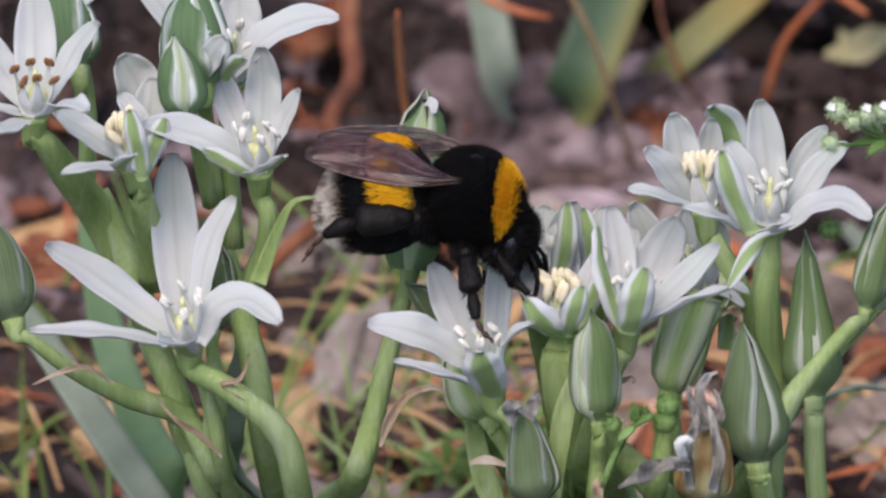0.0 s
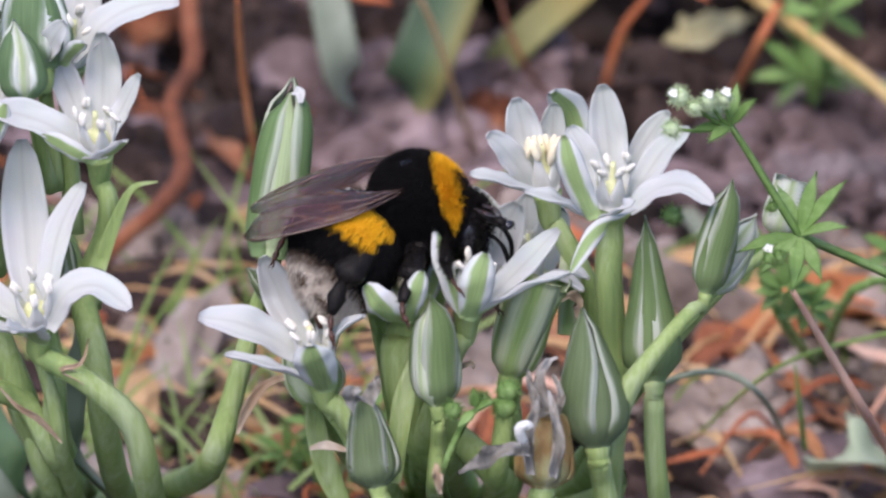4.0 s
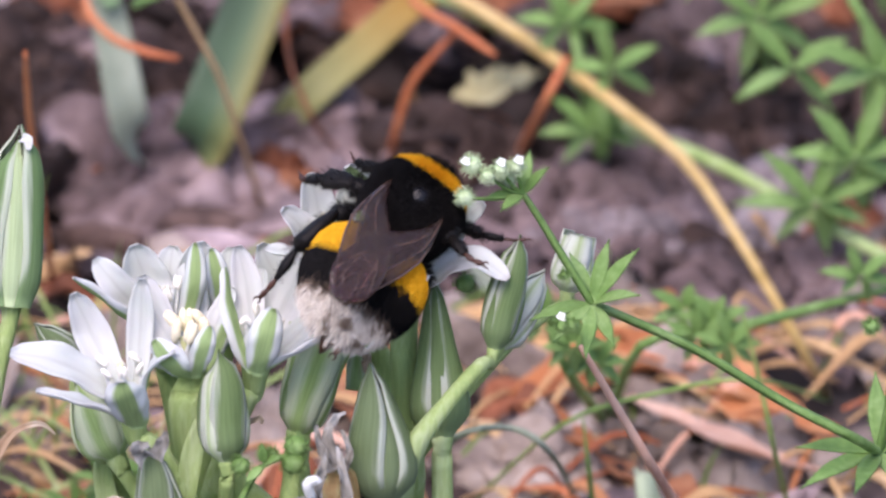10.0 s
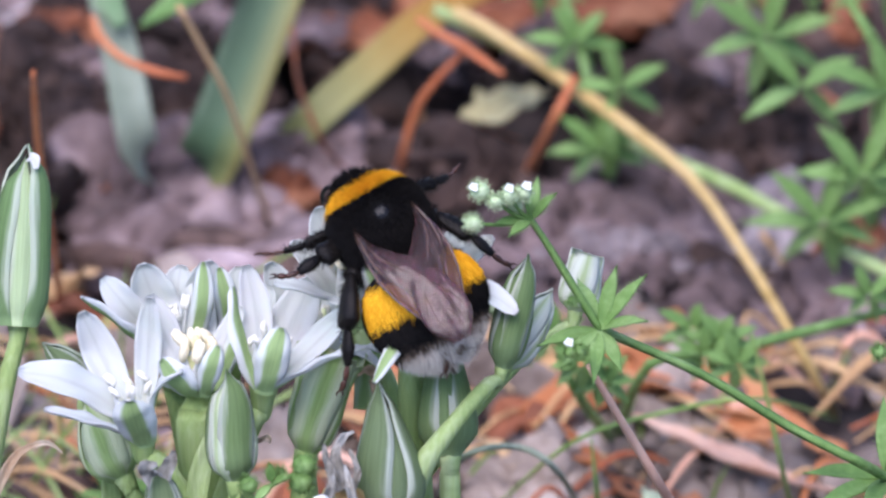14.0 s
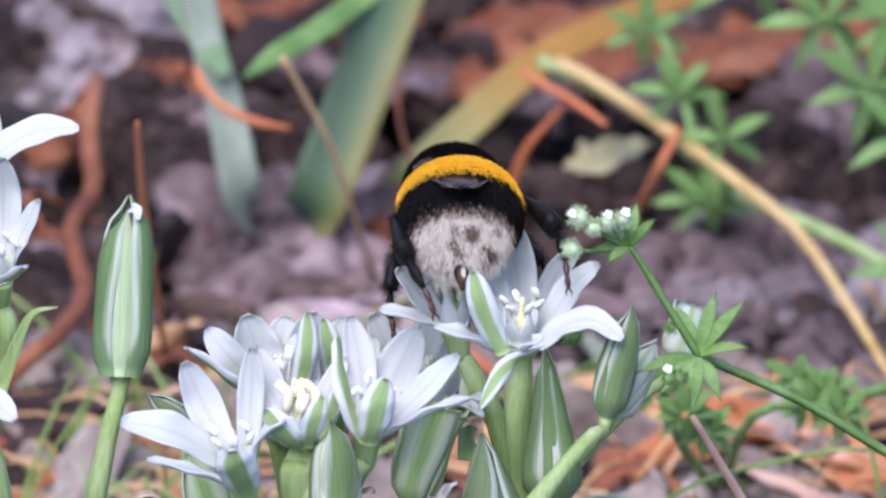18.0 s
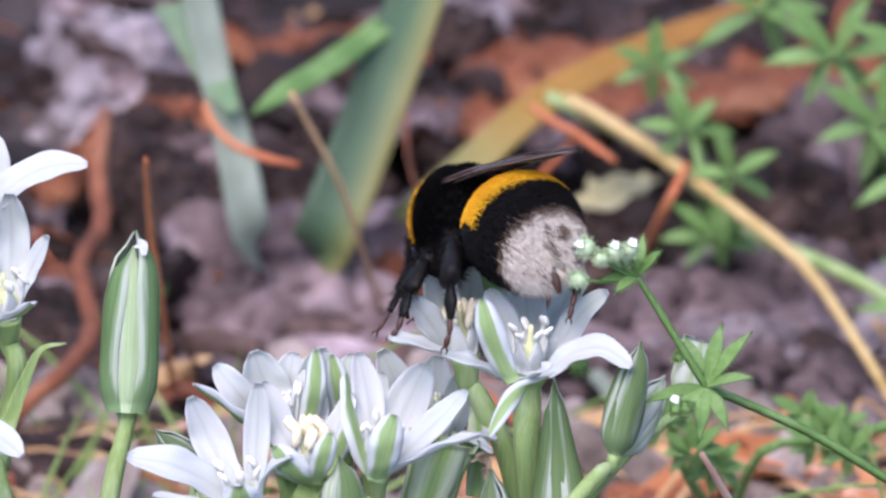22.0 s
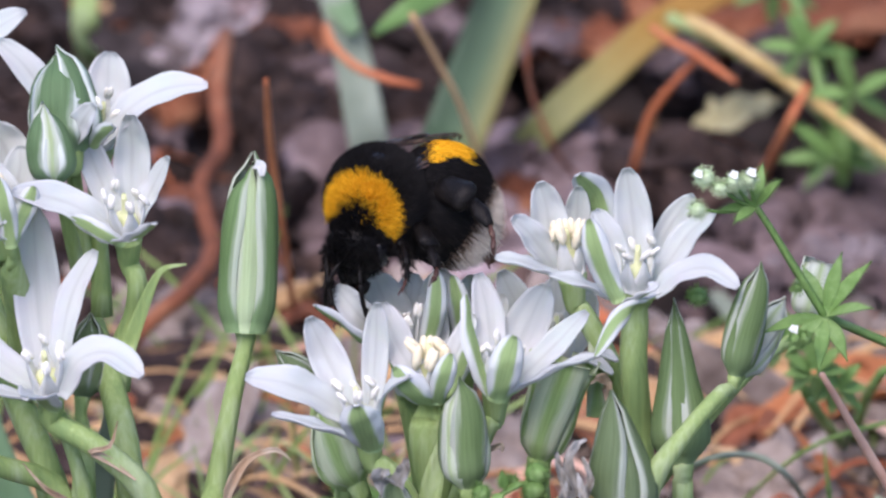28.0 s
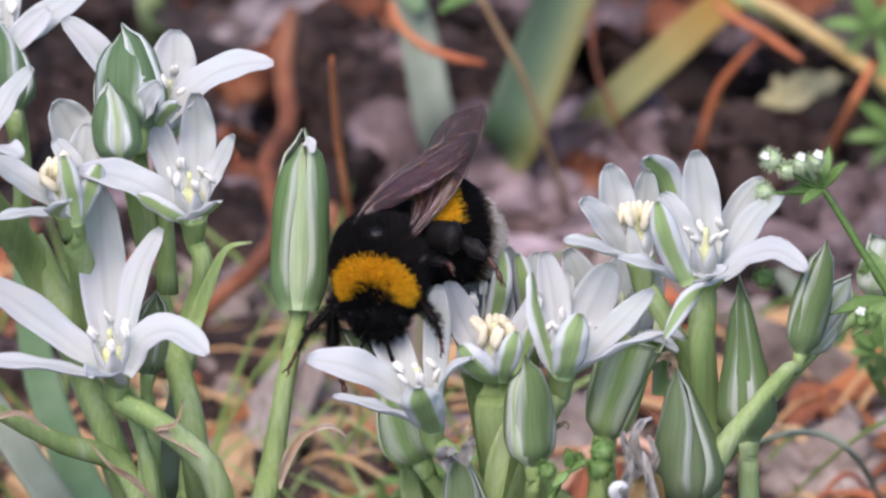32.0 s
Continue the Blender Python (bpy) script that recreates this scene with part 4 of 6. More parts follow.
def slab(u, v, size, turn, tip, mat, label, thick=3.0, h=1.5):
    bm = bmesh.new()
    p = G(u, v, h)
    n = 44
    rot = Matrix.Rotation(radians(turn), 3, "Z") @ Matrix.Rotation(radians(tip), 3, "X")
    m = 26
    top = []
    seed = Vector((u * 0.01, v * 0.01, 0))
    for i in range(m + 1):
        row = []
        for j in range(n + 1):
            a, b = i / m * 2 - 1, j / n * 2 - 1
            edge = 1 + 0.30 * noise.noise(seed + Vector((a * 2, b * 2, 5))) + 0.16 * noise.noise(seed + Vector((a * 6, b * 6, 3)))
            z = thick * 0.5 * (1 - 0.6 * (a * a + b * b)) + noise.noise(seed + Vector((a * 4, b * 1.7, 0))) * thick * 0.8 + noise.noise(seed + Vector((a * 11, b * 4, 2))) * thick * 0.45 - abs(noise.noise(seed + Vector((a * 7, b * 1.6, 8)))) * thick * 0.7 + noise.noise(seed + Vector((a * 24, b * 5, 4))) * thick * 0.16
            row.append(p + rot @ Vector((b * size[0] * 0.5 * edge, a * size[1] * 0.5 * edge, z)))
        top.append(row)
    sheet(bm, top, thick * 0.8)
    return tagged(finish(bm, "bark_piece", mat, origin=p), label, "bark", "bark pieces")


DUSTY = "dusty tan-grey piece of bark lying on soil"
PALE = "pale ashen piece of bark lying on soil"
GREY, BROWN, RED = "weathered grey piece of bark lying on soil", "dark brown piece of bark lying on soil", "reddish strip of bark lying on soil"
slab(760, 360, (21.6, 15.8), 8, 20, M_CHIP, GREY, 4.5)
slab(1010, 330, (11.5, 10.1), -12, 18, M_CHIP, GREY, 4.5)
slab(1580, 420, (17.3, 13), -10, 22, M_CHIP, GREY, 4.5)
slab(1420, 440, (13, 11.5), 20, 18, M_CHIP, GREY, 4.5)
slab(425, 25, (15, 14), -4, 33, M_ASH, PALE, 4.5)
slab(1010, -60, (12, 8), 10, 30, M_ASH, PALE, 3.5)
slab(1790, 430, (15, 9), 6, 20, M_ASH, PALE, 3.5)
slab(1500, 500, (14, 7), -4, 18, M_ASH, PALE, 3.0)
slab(950, 60, (8.6, 11.5), 60, 28, M_BROWN, BROWN, 4.5)
slab(480, 150, (10.1, 8.6), 35, 28, M_BROWN, BROWN, 4.5)
slab(560, 250, (11.5, 8.6), -30, 22, M_BROWN, BROWN, 4.5)
slab(760, 230, (10.1, 7.2), 20, 28, M_BROWN, BROWN, 4.5)
slab(1180, 330, (18.7, 5.8), -6, 26, M_BROWN, BROWN, 4.5)
slab(1560, 220, (14.4, 10.1), 40, 28, M_BROWN, BROWN, 4.5)
slab(1660, 130, (10.1, 10.1), -30, 33, M_CHIP, GREY, 4.5)
slab(1750, 300, (10.1, 7.2), 10, 28, M_BROWN, BROWN, 4.5)
slab(250, 480, (13, 10.1), 10, 22, M_BROWN, BROWN, 4.5)
slab(330, 620, (11.5, 7.2), -8, 22, M_DUST, DUSTY, 4.5)
slab(660, 700, (13, 8.6), 12, 18, M_DUST, DUSTY, 4.5)
slab(900, 840, (11.5, 8.6), -20, 20, M_DUST, DUSTY, 4.5)
slab(1350, 900, (13, 8.6), 6, 20, M_DUST, DUSTY, 4.5)
slab(1700, 900, (14.4, 8.6), 0, 20, M_DUST, DUSTY, 4.5)
slab(1500, 640, (11.5, 8.6), 30, 20, M_DUST, DUSTY, 4.5)
slab(1450, 570, (14, 9), 12, 20, M_CHIP, GREY, 4.5)
slab(1680, 600, (13, 9), -15, 20, M_CHIP, GREY, 4.5)
slab(1580, 780, (12, 8), 8, 20, M_DUST, DUSTY, 4.5)
slab(1900, 560, (11.5, 8.6), 15, 20, M_CHIP, GREY, 4.5)
slab(60, 560, (13, 10.1), 15, 20, M_BROWN, BROWN, 4.5)
slab(-120, 760, (14.4, 10.1), 10, 20, M_BROWN, BROWN, 4.5)
for u, v, ln, wd, turn in ((1250, 60, 34, 4, 8), (1500, 30, 36, 5, -6), (1050, 80, 24, 3.5, 4), (420, 120, 12, 5, 60), (1700, 20, 26, 6, -14), (900, -60, 24, 4, 10), 
                           (1620, -20, 30, 4, 12), (1200, -30, 26, 3, -5), (-20, 560, 16, 6, 10), (-140, 640, 14, 5, -20)):
    slab(u, v, (ln, wd), turn, 10, M_LITTER, RED, 2.0, 2.0)


for k in range(64):
    u, v = rng.uniform(-150, 1950), rng.uniform(-90, 470)
    spot = G(u, v)
    if swell(spot.x, spot.y) - relief(spot.x, spot.y) > 2.5:
        continue
    ln = rng.uniform(4, 10)
    tone = rng.choice((0, 0, 1, 1, 2)) if v > 120 else rng.choice((0, 1, 1, 2))
    slab(u, v, (ln, ln * rng.uniform(0.3, 0.7)), rng.uniform(-70, 70), rng.uniform(10, 55), (M_CHIP, M_BROWN, M_LITTER)[tone], (GREY, BROWN, RED)[tone], rng.uniform(1.6, 3.2), rng.uniform(1.5, 4.0))


def dead_leaf(pts, widths, label, mat=None, curl=0.25, name="dead_leaf", cat="leaf"):
    bm = bmesh.new()
    blade(bm, pts, widths, D(0.1, 0.8, 0.5), 0.3, curl, 18, 8, rng.uniform(-0.4, 0.4), 0, 0, 0.10)
    return tagged(finish(bm, name, mat or M_LITTER, origin=pts[0]), label, cat, "dead leaves")


DEAD = "curled orange-brown dead leaf on the litter"
dead_leaf([G(1340, 760, 3), G(1450, 720, 4), G(1600, 700, 5), G(1750, 760, 3), G(1860, 800, 2)], [2, 7, 9, 7, 1], "large curled orange-red dead leaf on the litter", M_ORANGE)
dead_leaf([G(1540, 752, 5), G(1640, 800, 7), G(1760, 850, 7), G(1900, 890, 4)], [0.8, 2.4, 2.8, 0.8], "pinkish dry strip of dead leaf", M_PINK)
dead_leaf([G(1480, 860, 2), G(1600, 920, 3), G(1700, 990, 2)], [1, 5, 1], DEAD)
dead_leaf([G(1280, 800, 2), G(1330, 760, 3), G(1400, 800, 2)], [1, 5, 1], DEAD)
dead_leaf([G(900, 960, 2), G(960, 900, 4), G(1030, 930, 2)], [1, 6, 1], DEAD)
dead_leaf([G(1000, 700, 2), G(1060, 760, 4), G(1100, 850, 2)], [1, 6, 1], DEAD)
dead_leaf([G(720, 900, 2), G(780, 960, 3), G(860, 1000, 2)], [1, 6, 1], DEAD)
dead_leaf([G(460, 900, 2), G(540, 950, 4), G(640, 990, 2)], [1, 6, 1], DEAD)
dead_leaf([G(20, 980, 2), G(90, 940, 5), G(160, 960, 3)], [2, 8, 2], DEAD)
dead_leaf([G(-200, 610, 2), G(-120, 660, 5), G(-20, 720, 3)], [2, 7, 2], DEAD)
dead_leaf([G(-60, 420, 2), G(-120, 470, 4), G(-210, 500, 3)], [2, 6, 2], DEAD)
dead_leaf([G(420, 360, 2), G(450, 420, 4), G(500, 470, 2)], [1, 3, 1], "rusty dry leaf scrap", M_LITTER)
dead_leaf([G(560, 640, 2), G(640, 600, 3), G(720, 640, 2)], [1, 4, 1], "tan dry leaf scrap", M_STRAW)
dead_leaf([G(470, 590, 2), G(540, 560, 3), G(600, 600, 2)], [1, 3, 1], "rusty dry leaf scrap", M_LITTER)
dead_leaf([G(1230, 240, 5), G(1290, 215, 6), G(1370, 180, 5)], [2, 5, 2], "pale yellowish leaf scrap", M_PALE_SCRAP)
dead_leaf([G(1500, 990, 4), G(1560, 950, 8), G(1640, 980, 4)], [2, 8, 2], "pale green leaf scrap", M_SCRAP)
dead_leaf([G(1260, 520, 2), G(1300, 560, 3), G(1340, 600, 2)], [1, 4, 1], "pale yellowish leaf scrap", M_LEAF_PALE)


for pts in ([(1420, 700), (1520, 688), (1650, 722)], [(1690, 770), (1790, 800), (1910, 815)], [(1330, 840), (1400, 815), (1480, 850)], [(1500, 590), (1570, 600), (1640, 640)]):
    dead_leaf([G(u, v, 4) for u, v in pts], [1.5, 5.5, 1.0], "bright rusty-orange dead leaf", M_ORANGE)
for k in range(92):
    u, v = (rng.uniform(1150, 2000), rng.uniform(640, 1060)) if k < 46 else (rng.uniform(120, 1000), rng.uniform(620, 1060))
    a, r = rng.uniform(-0.7, 0.9), rng.uniform(120, 320)
    p, q = G(u, v, 3), G(u + math.cos(a) * r, v + math.sin(a) * r * 0.6, 3)
    dead_leaf([p, p.lerp(q, 0.5) + Vector((rng.uniform(-2, 2), rng.uniform(-2, 2), rng.uniform(1, 4))), q], [0.3, rng.uniform(0.5, 1.5) * (1.5 if k % 4 == 0 else 1.0), 0.2], "narrow dry pinkish leaf strip in the litter", rng.choice((M_STRAW, M_STRAW, M_PINK, M_NEEDLE, M_ORANGE)))


def twig(pts, radii, label, mat=None, name="twig"):
    bm = bmesh.new()
    tube(bm, pts, radii, 8, 16)
    return tagged(finish(bm, name, mat or M_NEEDLE, origin=pts[0]), label, "twig", "dry twigs")


ORANGE = "thin orange dry twig rising from the litter"
twig([G(1118, 330, 2), V(1122, 300, 132), V(1150, 205, 128), V(1190, 150, 126), V(1232, 105, 125)], [0.40, 0.42, 0.42, 0.36, 0.30], ORANGE)
twig([V(1150, 45, 124), V(1178, 68, 124), V(1228, 95, 124), V(1262, 118, 124), V(1303, 146, 122)], [0.30, 0.42, 0.45, 0.42, 0.2], "kinked rusty dry twig caught on a stalk")
twig([V(575, 45, 118), V(590, 80, 116), V(630, 118, 114), V(690, 142, 112), V(743, 152, 112)], [0.40, 0.42, 0.42, 0.40, 0.25], "curved rusty stalk lying against a leaf")
twig([V(728, 25, 100), V(770, 100, 104), V(812, 180, 108), V(850, 290, 116), G(896, 430, 0)], [0.30, 0.28, 0.28, 0.26, 0.24], "straight tan straw leaning in the litter", M_STRAW)
twig([V(471, 140, 70), V(474, 200, 74), V(482, 290, 80), V(505, 440, 90), G(520, 560, 0)], [0.18, 0.30, 0.33, 0.30, 0.3], ORANGE, M_NEEDLE)
twig([V(400, 60, 140), V(385, 170, 132), V(395, 260, 126), V(352, 330, 120), V(378, 440, 114), V(335, 510, 106), V(255, 580, 100), G(220, 640, 1)], [0.7, 0.9, 0.9, 0.85, 0.9, 0.85, 0.7, 0.5], "thick rusty crooked twig", M_LITTER)
twig([G(1340, 330, 1), V(1390, 230, 128), V(1430, 150, 128)], [0.45, 0.42, 0.35], ORANGE)
twig([G(1040, 330, 1), V(985, 270, 128), V(940, 160, 128), V(930, 60, 130)], [0.24, 0.24, 0.22, 0.18], "thin tan dry twig", M_LITTER)
twig([G(1665, 1010, 0), V(1600, 905, 24), V(1530, 790, 14), V(1454, 662, 8)], [0.46, 0.42, 0.38, 0.25], "slanting pinkish dry straw", M_SALMON)
twig([G(1830, 980, 0), V(1800, 860, 60), V(1770, 720, 56), V(1742, 605, 54)], [0.25, 0.22, 0.2, 0.14], "slender yellowish grass stalk", M_GRASS)
twig([V(1215, 34, 142), V(1278, 68, 140), V(1398, 147, 132), V(1528, 242, 124), V(1638, 332, 116), V(1728, 462, 104), V(1828, 632, 94), G(1890, 750, 0)], [0.6, 0.66, 0.66, 0.64, 0.58, 0.52, 0.46, 0.4],
     "long arching yellow straw bending to the ground", M_REED)
twig([V(1180, 30, 142), V(1260, 66, 142), V(1400, 145, 140), V(1530, 265, 128), V(1700, 340, 122), V(1860, 430, 116), V(2060, 540, 110)], [0.6, 0.7, 0.7, 0.68, 0.66, 0.62, 0.6], "long pale green stalk lying across the litter", M_STEM)
twig([G(1300, 300, 1), V(1180, 290, 135), G(1080, 300, 1)], [0.5, 0.6, 0.4], "brown twig half under the litter", M_BROWN)
twig([G(1180, 900, 0), V(1232, 822, 44), V(1330, 806, 46), V(1400, 850, 48), G(1450, 940, 0)], [0.22, 0.3, 0.3, 0.28, 0.25], "arched bluish green grass blade", M_LEAF_PALE)
twig([G(1240, 960, 0), V(1420, 800, 60), V(1600, 742, 62), V(1760, 720, 60), G(1900, 760, 0)], [0.16, 0.2, 0.2, 0.18, 0.14], "fine green grass stalk lying over the litter", M_GRASS)
twig([V(1475, 940, 62), V(1468, 880, 58), V(1458, 790, 56)], [0.26, 0.22, 0.08], "dark green grass shoot", M_GAL)

for _ in range(46):
    u, v = rng.uniform(-220, 2000), rng.uniform(520, 1080)
    a, r = rng.uniform(0, 6.28), rng.uniform(60, 200)
    p, q = G(u, v, rng.uniform(1, 4)), G(u + math.cos(a) * r, v + math.sin(a) * r * 0.6, rng.uniform(1, 5))
    twig([p, p.lerp(q, 0.5) + Vector((rng.uniform(-3, 3), rng.uniform(-3, 3), rng.uniform(0, 5))), q], [0.15, 0.26, 0.12], "loose rusty needle in the litter", rng.choice((M_NEEDLE, M_NEEDLE, M_STRAW)), "needle")
for _ in range(24):
    u, v = rng.uniform(-220, 2000), rng.uniform(-130, 520)
    a, r = rng.uniform(0, 6.28), rng.uniform(60, 200)
    p, q = G(u, v, rng.uniform(0, 3)), G(u + math.cos(a) * r, v + math.sin(a) * r * 0.5, rng.uniform(1, 4))
    twig([p, p.lerp(q, 0.5) + Vector((rng.uniform(-3, 3), rng.uniform(-3, 3), rng.uniform(0, 4))), q], [0.14, 0.24, 0.12], "loose rusty needle in the litter", M_NEEDLE, "needle")

# broad strap leaves standing behind


def strap_leaf(pts, widths, label, mat, face=None, twist=0.0):
    bm = bmesh.new()
    blade(bm, pts, widths, face or D(0.1, 0.3, 0.95), 0.5, 0.10, 20, 6, twist)
    return tagged(finish(bm, "strap_leaf", mat, origin=pts[0]), label, "leaf", "strap leaves")


strap_leaf([G(668, 350, 0), V(655, 270, 130), V(625, 110, 130), V(600, 20, 130), V(570, -120, 132), V(540, -260, 136)], [3.8, 3.7, 3.4, 3.0, 3.2, 2.8], "pale bluish strap leaf standing in litter", M_LEAF_PALE)
strap_leaf([G(766, 350, 0), V(785, 290, 132), V(835, 160, 132), V(895, 0, 134), V(945, -130, 138), V(1000, -270, 142)], [5.2, 5.6, 5.6, 5.4, 5.0, 3.6], "broad green strap leaf with a yellow margin", M_EDGED)
strap_leaf([V(664, 58, 118), V(720, 20, 122), V(800, -28, 128), V(930, -125, 140), V(1040, -220, 150)], [0.6, 2.0, 2.2, 2.2, 1.6], "narrow dark green leaf slanting across", M_GAL)
strap_leaf([V(520, -130, 140), V(560, -60, 134), V(600, 10, 130), V(628, 60, 128)], [3.6, 3.4, 2.8, 1.2], "green leaf folded against a strap leaf", M_LEAF_BLUE)
strap_leaf([G(890, 320, 0), V(960, 230, 140), V(1060, 140, 142), V(1160, 50, 146), V(1280, -20, 150), V(1420, -80, 156), V(1560, -130, 162)], [3.0, 3.3, 3.3, 3.1, 2.9, 2.6, 1.6], "yellowing strap leaf bent over the litter", M_TURNING)
strap_leaf([G(160, 120, 0), V(150, 60, 150), V(150, -60, 150), V(130, -160, 152)], [2.6, 2.4, 2.2, 1.6], "green stalk-like upright leaf", M_STEM)
strap_leaf([G(120, 1100, 0), V(80, 980, 44), V(20, 880, 48), V(-40, 720, 56), V(-70, 560, 62), V(-80, 480, 66)], [2.6, 3.2, 3.4, 3.0, 2.2, 0.8], "grey-green strap leaf beside the flower stalks", M_LEAF_BLUE)
strap_leaf([G(150, 1160, 0), V(78, 1070, 35), V(-60, 868, 40), V(-190, 680, 46), V(-300, 560, 50)], [2.4, 3.0, 3.0, 2.4, 0.8], "grey-green strap leaf beside the flower stalks", M_LEAF_PALE)
strap_leaf([G(330, 1100, 0), V(190, 960, 24), V(180, 830, 16), V(200, 740, 14), V(185, 640, 14)], [2.0, 2.4, 2.2, 1.6, 0.4], "pale folded leaf among flower stalks", M_LEAF_PALE)

# grass

bm = bmesh.new()
for k in range(84):
    u = rng.uniform(-230, 820) if k % 3 else rng.uniform(-230, 2050)
    v = rng.uniform(640, 1150)
    h = rng.uniform(4, 16) * (1.2 if u < 800 else 0.6)
    p = G(u, v, 0)
    lean = Vector((rng.gauss(0, 0.6), rng.gauss(0, 0.4), 0)) * h
    tip = p + Vector((0, 0, h)) + lean
    blade(bm, [p, p.lerp(tip, 0.5) + Vector((0, 0, h * 0.15)), tip], [0.4, 0.42, 0.3, 0.06], D(rng.uniform(-0.5, 0.5), 0.3, 1), 0.08, 0.15, 6, 2)
tagged(finish(bm, "grass", M_GRASS), "thin green grass blades growing through litter", "grass", kind="stuff")
bm = bmesh.new()
for k in range(30):
    u, v = rng.uniform(280, 680), rng.uniform(900, 1150)
    h = rng.uniform(5, 14)
    p = G(u, v, 0)
    tip = p + Vector((rng.gauss(0, 0.7) * h, rng.gauss(0, 0.4) * h, h))
    blade(bm, [p, p.lerp(tip, 0.5) + Vector((0, 0, h * 0.15)), tip], [0.4, 0.5, 0.35, 0.06], D(rng.uniform(-0.5, 0.5), 0.3, 1), 0.08, 0.15, 6, 2)
tagged(finish(bm, "grass", M_STEM), "fresh pale green grass between flower stalks", "grass", kind="stuff")
bm = bmesh.new()
for k in range(200):
    u, v = rng.uniform(300, 900) if k % 2 else rng.uniform(-230, 1900), rng.uniform(600, 1150)
    p = G(u, v, 0)
    h = rng.uniform(3, 10)
    lean = Vector((rng.gauss(0, 1.2), rng.gauss(0, 0.6), 0)) * h
    tip = p + Vector((0, 0, h * 0.5)) + lean
    blade(bm, [p, p.lerp(tip, 0.5) + Vector((0, 0, h * 0.3)), tip], [0.3, 0.4, 0.3, 0.08], D(rng.uniform(-0.5, 0.5), 0.3, 1), 0.1, 0.15, 6, 2)
tagged(finish(bm, "dry_grass", M_STRAW), "tangle of dry tan grass in the litter", "grass", kind="stuff")

# ---- cleavers: prickly stems with whorls of narrow leaves ----


def whorl(parent, centre, tips, width, face, mat=None):
    for tip in tips:
        tip = Vector(tip)
        bm = bmesh.new()
        mid = centre.lerp(tip, 0.5) + Vector((0, 0, 0.05)) * (tip - centre).length
        way = (tip - centre).normalized()
        blade(bm, [centre + way * 0.3, centre.lerp(mid, 0.66), mid.lerp(tip, 0.34), tip], [width * k for k in (0.25, 0.48, 0.68, 0.84, 0.90, 0.86, 0.70, 0.44, 0.18, 0.04)], face, 0.22, 0.18, 12, 4)
        s = side_of(way, face)
        for k in range(14):
            t = 0.12 + 0.82 * k / 14
            for sg in (-1, 1):
                w = width * 0.5 * math.sin(math.pi * min(1, t * 0.9 + 0.1)) + 0.02
                b = centre.lerp(tip, t) + s * (sg * w) + Vector((0, 0, 0.05)) * (tip - centre).length * math.sin(math.pi * t)
                tube(bm, [b - s * sg * 0.1, b + s * sg * 0.22 + way * 0.08], [0.035, 0.006], 3, 1)
        finish(bm, "leaf", mat or M_GAL, parent, origin=centre)


def burr(parent, p, r, mat=None):
    bm = bmesh.new()
    ellipsoid(bm, p, (r, r, r * 0.92), None, 12, 8)
    for k in range(150):
        a, z = rng.uniform(0, 6.28), rng.uniform(-1, 1)
        d = Vector((math.cos(a) * math.sqrt(1 - z * z), math.sin(a) * math.sqrt(1 - z * z), z))
        tube(bm, [p + d * r * 0.9, p + d * (r + 0.38)], [0.034, 0.01], 3, 1)
    finish(bm, "bud", mat or M_GAL_BUD, parent, origin=p)


def prickly(name, parent, pts, radii):
    bm = bmesh.new()
    tube(bm, pts, radii, 4, 24)
    line = smooth_line(pts, 60)
    for i in range(1, 60):
        way = (line[i + 1] - line[i - 1]).normalized()
        s = side_of(way)
        for sg in (-1, 1):
            tube(bm, [line[i], line[i] + s * sg * (radii[0] + 0.16) - way * 0.15], [0.05, 0.008], 3, 1)
    return finish(bm, name, M_GAL, parent, origin=pts[0])


gal = thing("cleavers", G(2100, 930, 0), "sprawling cleavers with prickly stem, leaf whorls and hairy pale buds", "plant", "cleavers")
ROOT_G = Vector(gal.location) / MM
W1, W2 = V(1460, 560, -3), V(1968, 824, 6)
prickly("stem", gal, [ROOT_G, W2, V(1800, 735, 2), V(1640, 640, 0), W1], [0.46, 0.42, 0.40, 0.38, 0.36])
prickly("stem", gal, [W1, V(1410, 480, -4), V(1370, 415, -5), V(1338, 366, -6)], [0.36, 0.34, 0.30, 0.26])
prickly("stem", gal, [W2, V(1985, 740, 4), V(1996, 620, 2), V(2005, 560, 2)], [0.36, 0.34, 0.30, 0.26])
whorl(gal, W1, [V(1490, 446, -4), V(1543, 462, -5), V(1545, 545, -7), V(1500, 640, -6), V(1448, 660, -7), V(1390, 630, -6), V(1420, 470, 1), V(1348, 590, -4)], 1.35, D(0, 0.6, 0.8))
whorl(gal, W2, [V(1820, 815, 3), V(1828, 888, 0), V(1925, 898, -2), V(1962, 680, 8), V(2020, 900, 2), V(2060, 780, 6)], 1.7, D(0, 0.6, 0.8))
HEAD = V(1338, 366, -6)
whorl(gal, HEAD, [V(1383, 318, -8), V(1298, 396, -9), V(1350, 288, -5), V(1268, 375, -8)], 1.0, D(0, 0.5, 0.8))
for u, v, c, r in ((1247, 315, -8, 0.80), (1325, 318, -8, 0.62), (1298, 322, -9, 0.6), (1276, 334, -9, 0.55), (1310, 338, -7, 0.6), (1234, 372, -9, 0.66)):
    bm = bmesh.new()
    tube(bm, [HEAD, HEAD.lerp(V(u, v, c), 0.5) + Vector((0, 0, -0.3)), V(u, v, c)], [0.2, 0.16, 0.13], 6)
    finish(bm, "bud_stalk", M_GAL, gal, origin=HEAD)
    burr(gal, V(u, v, c), r)
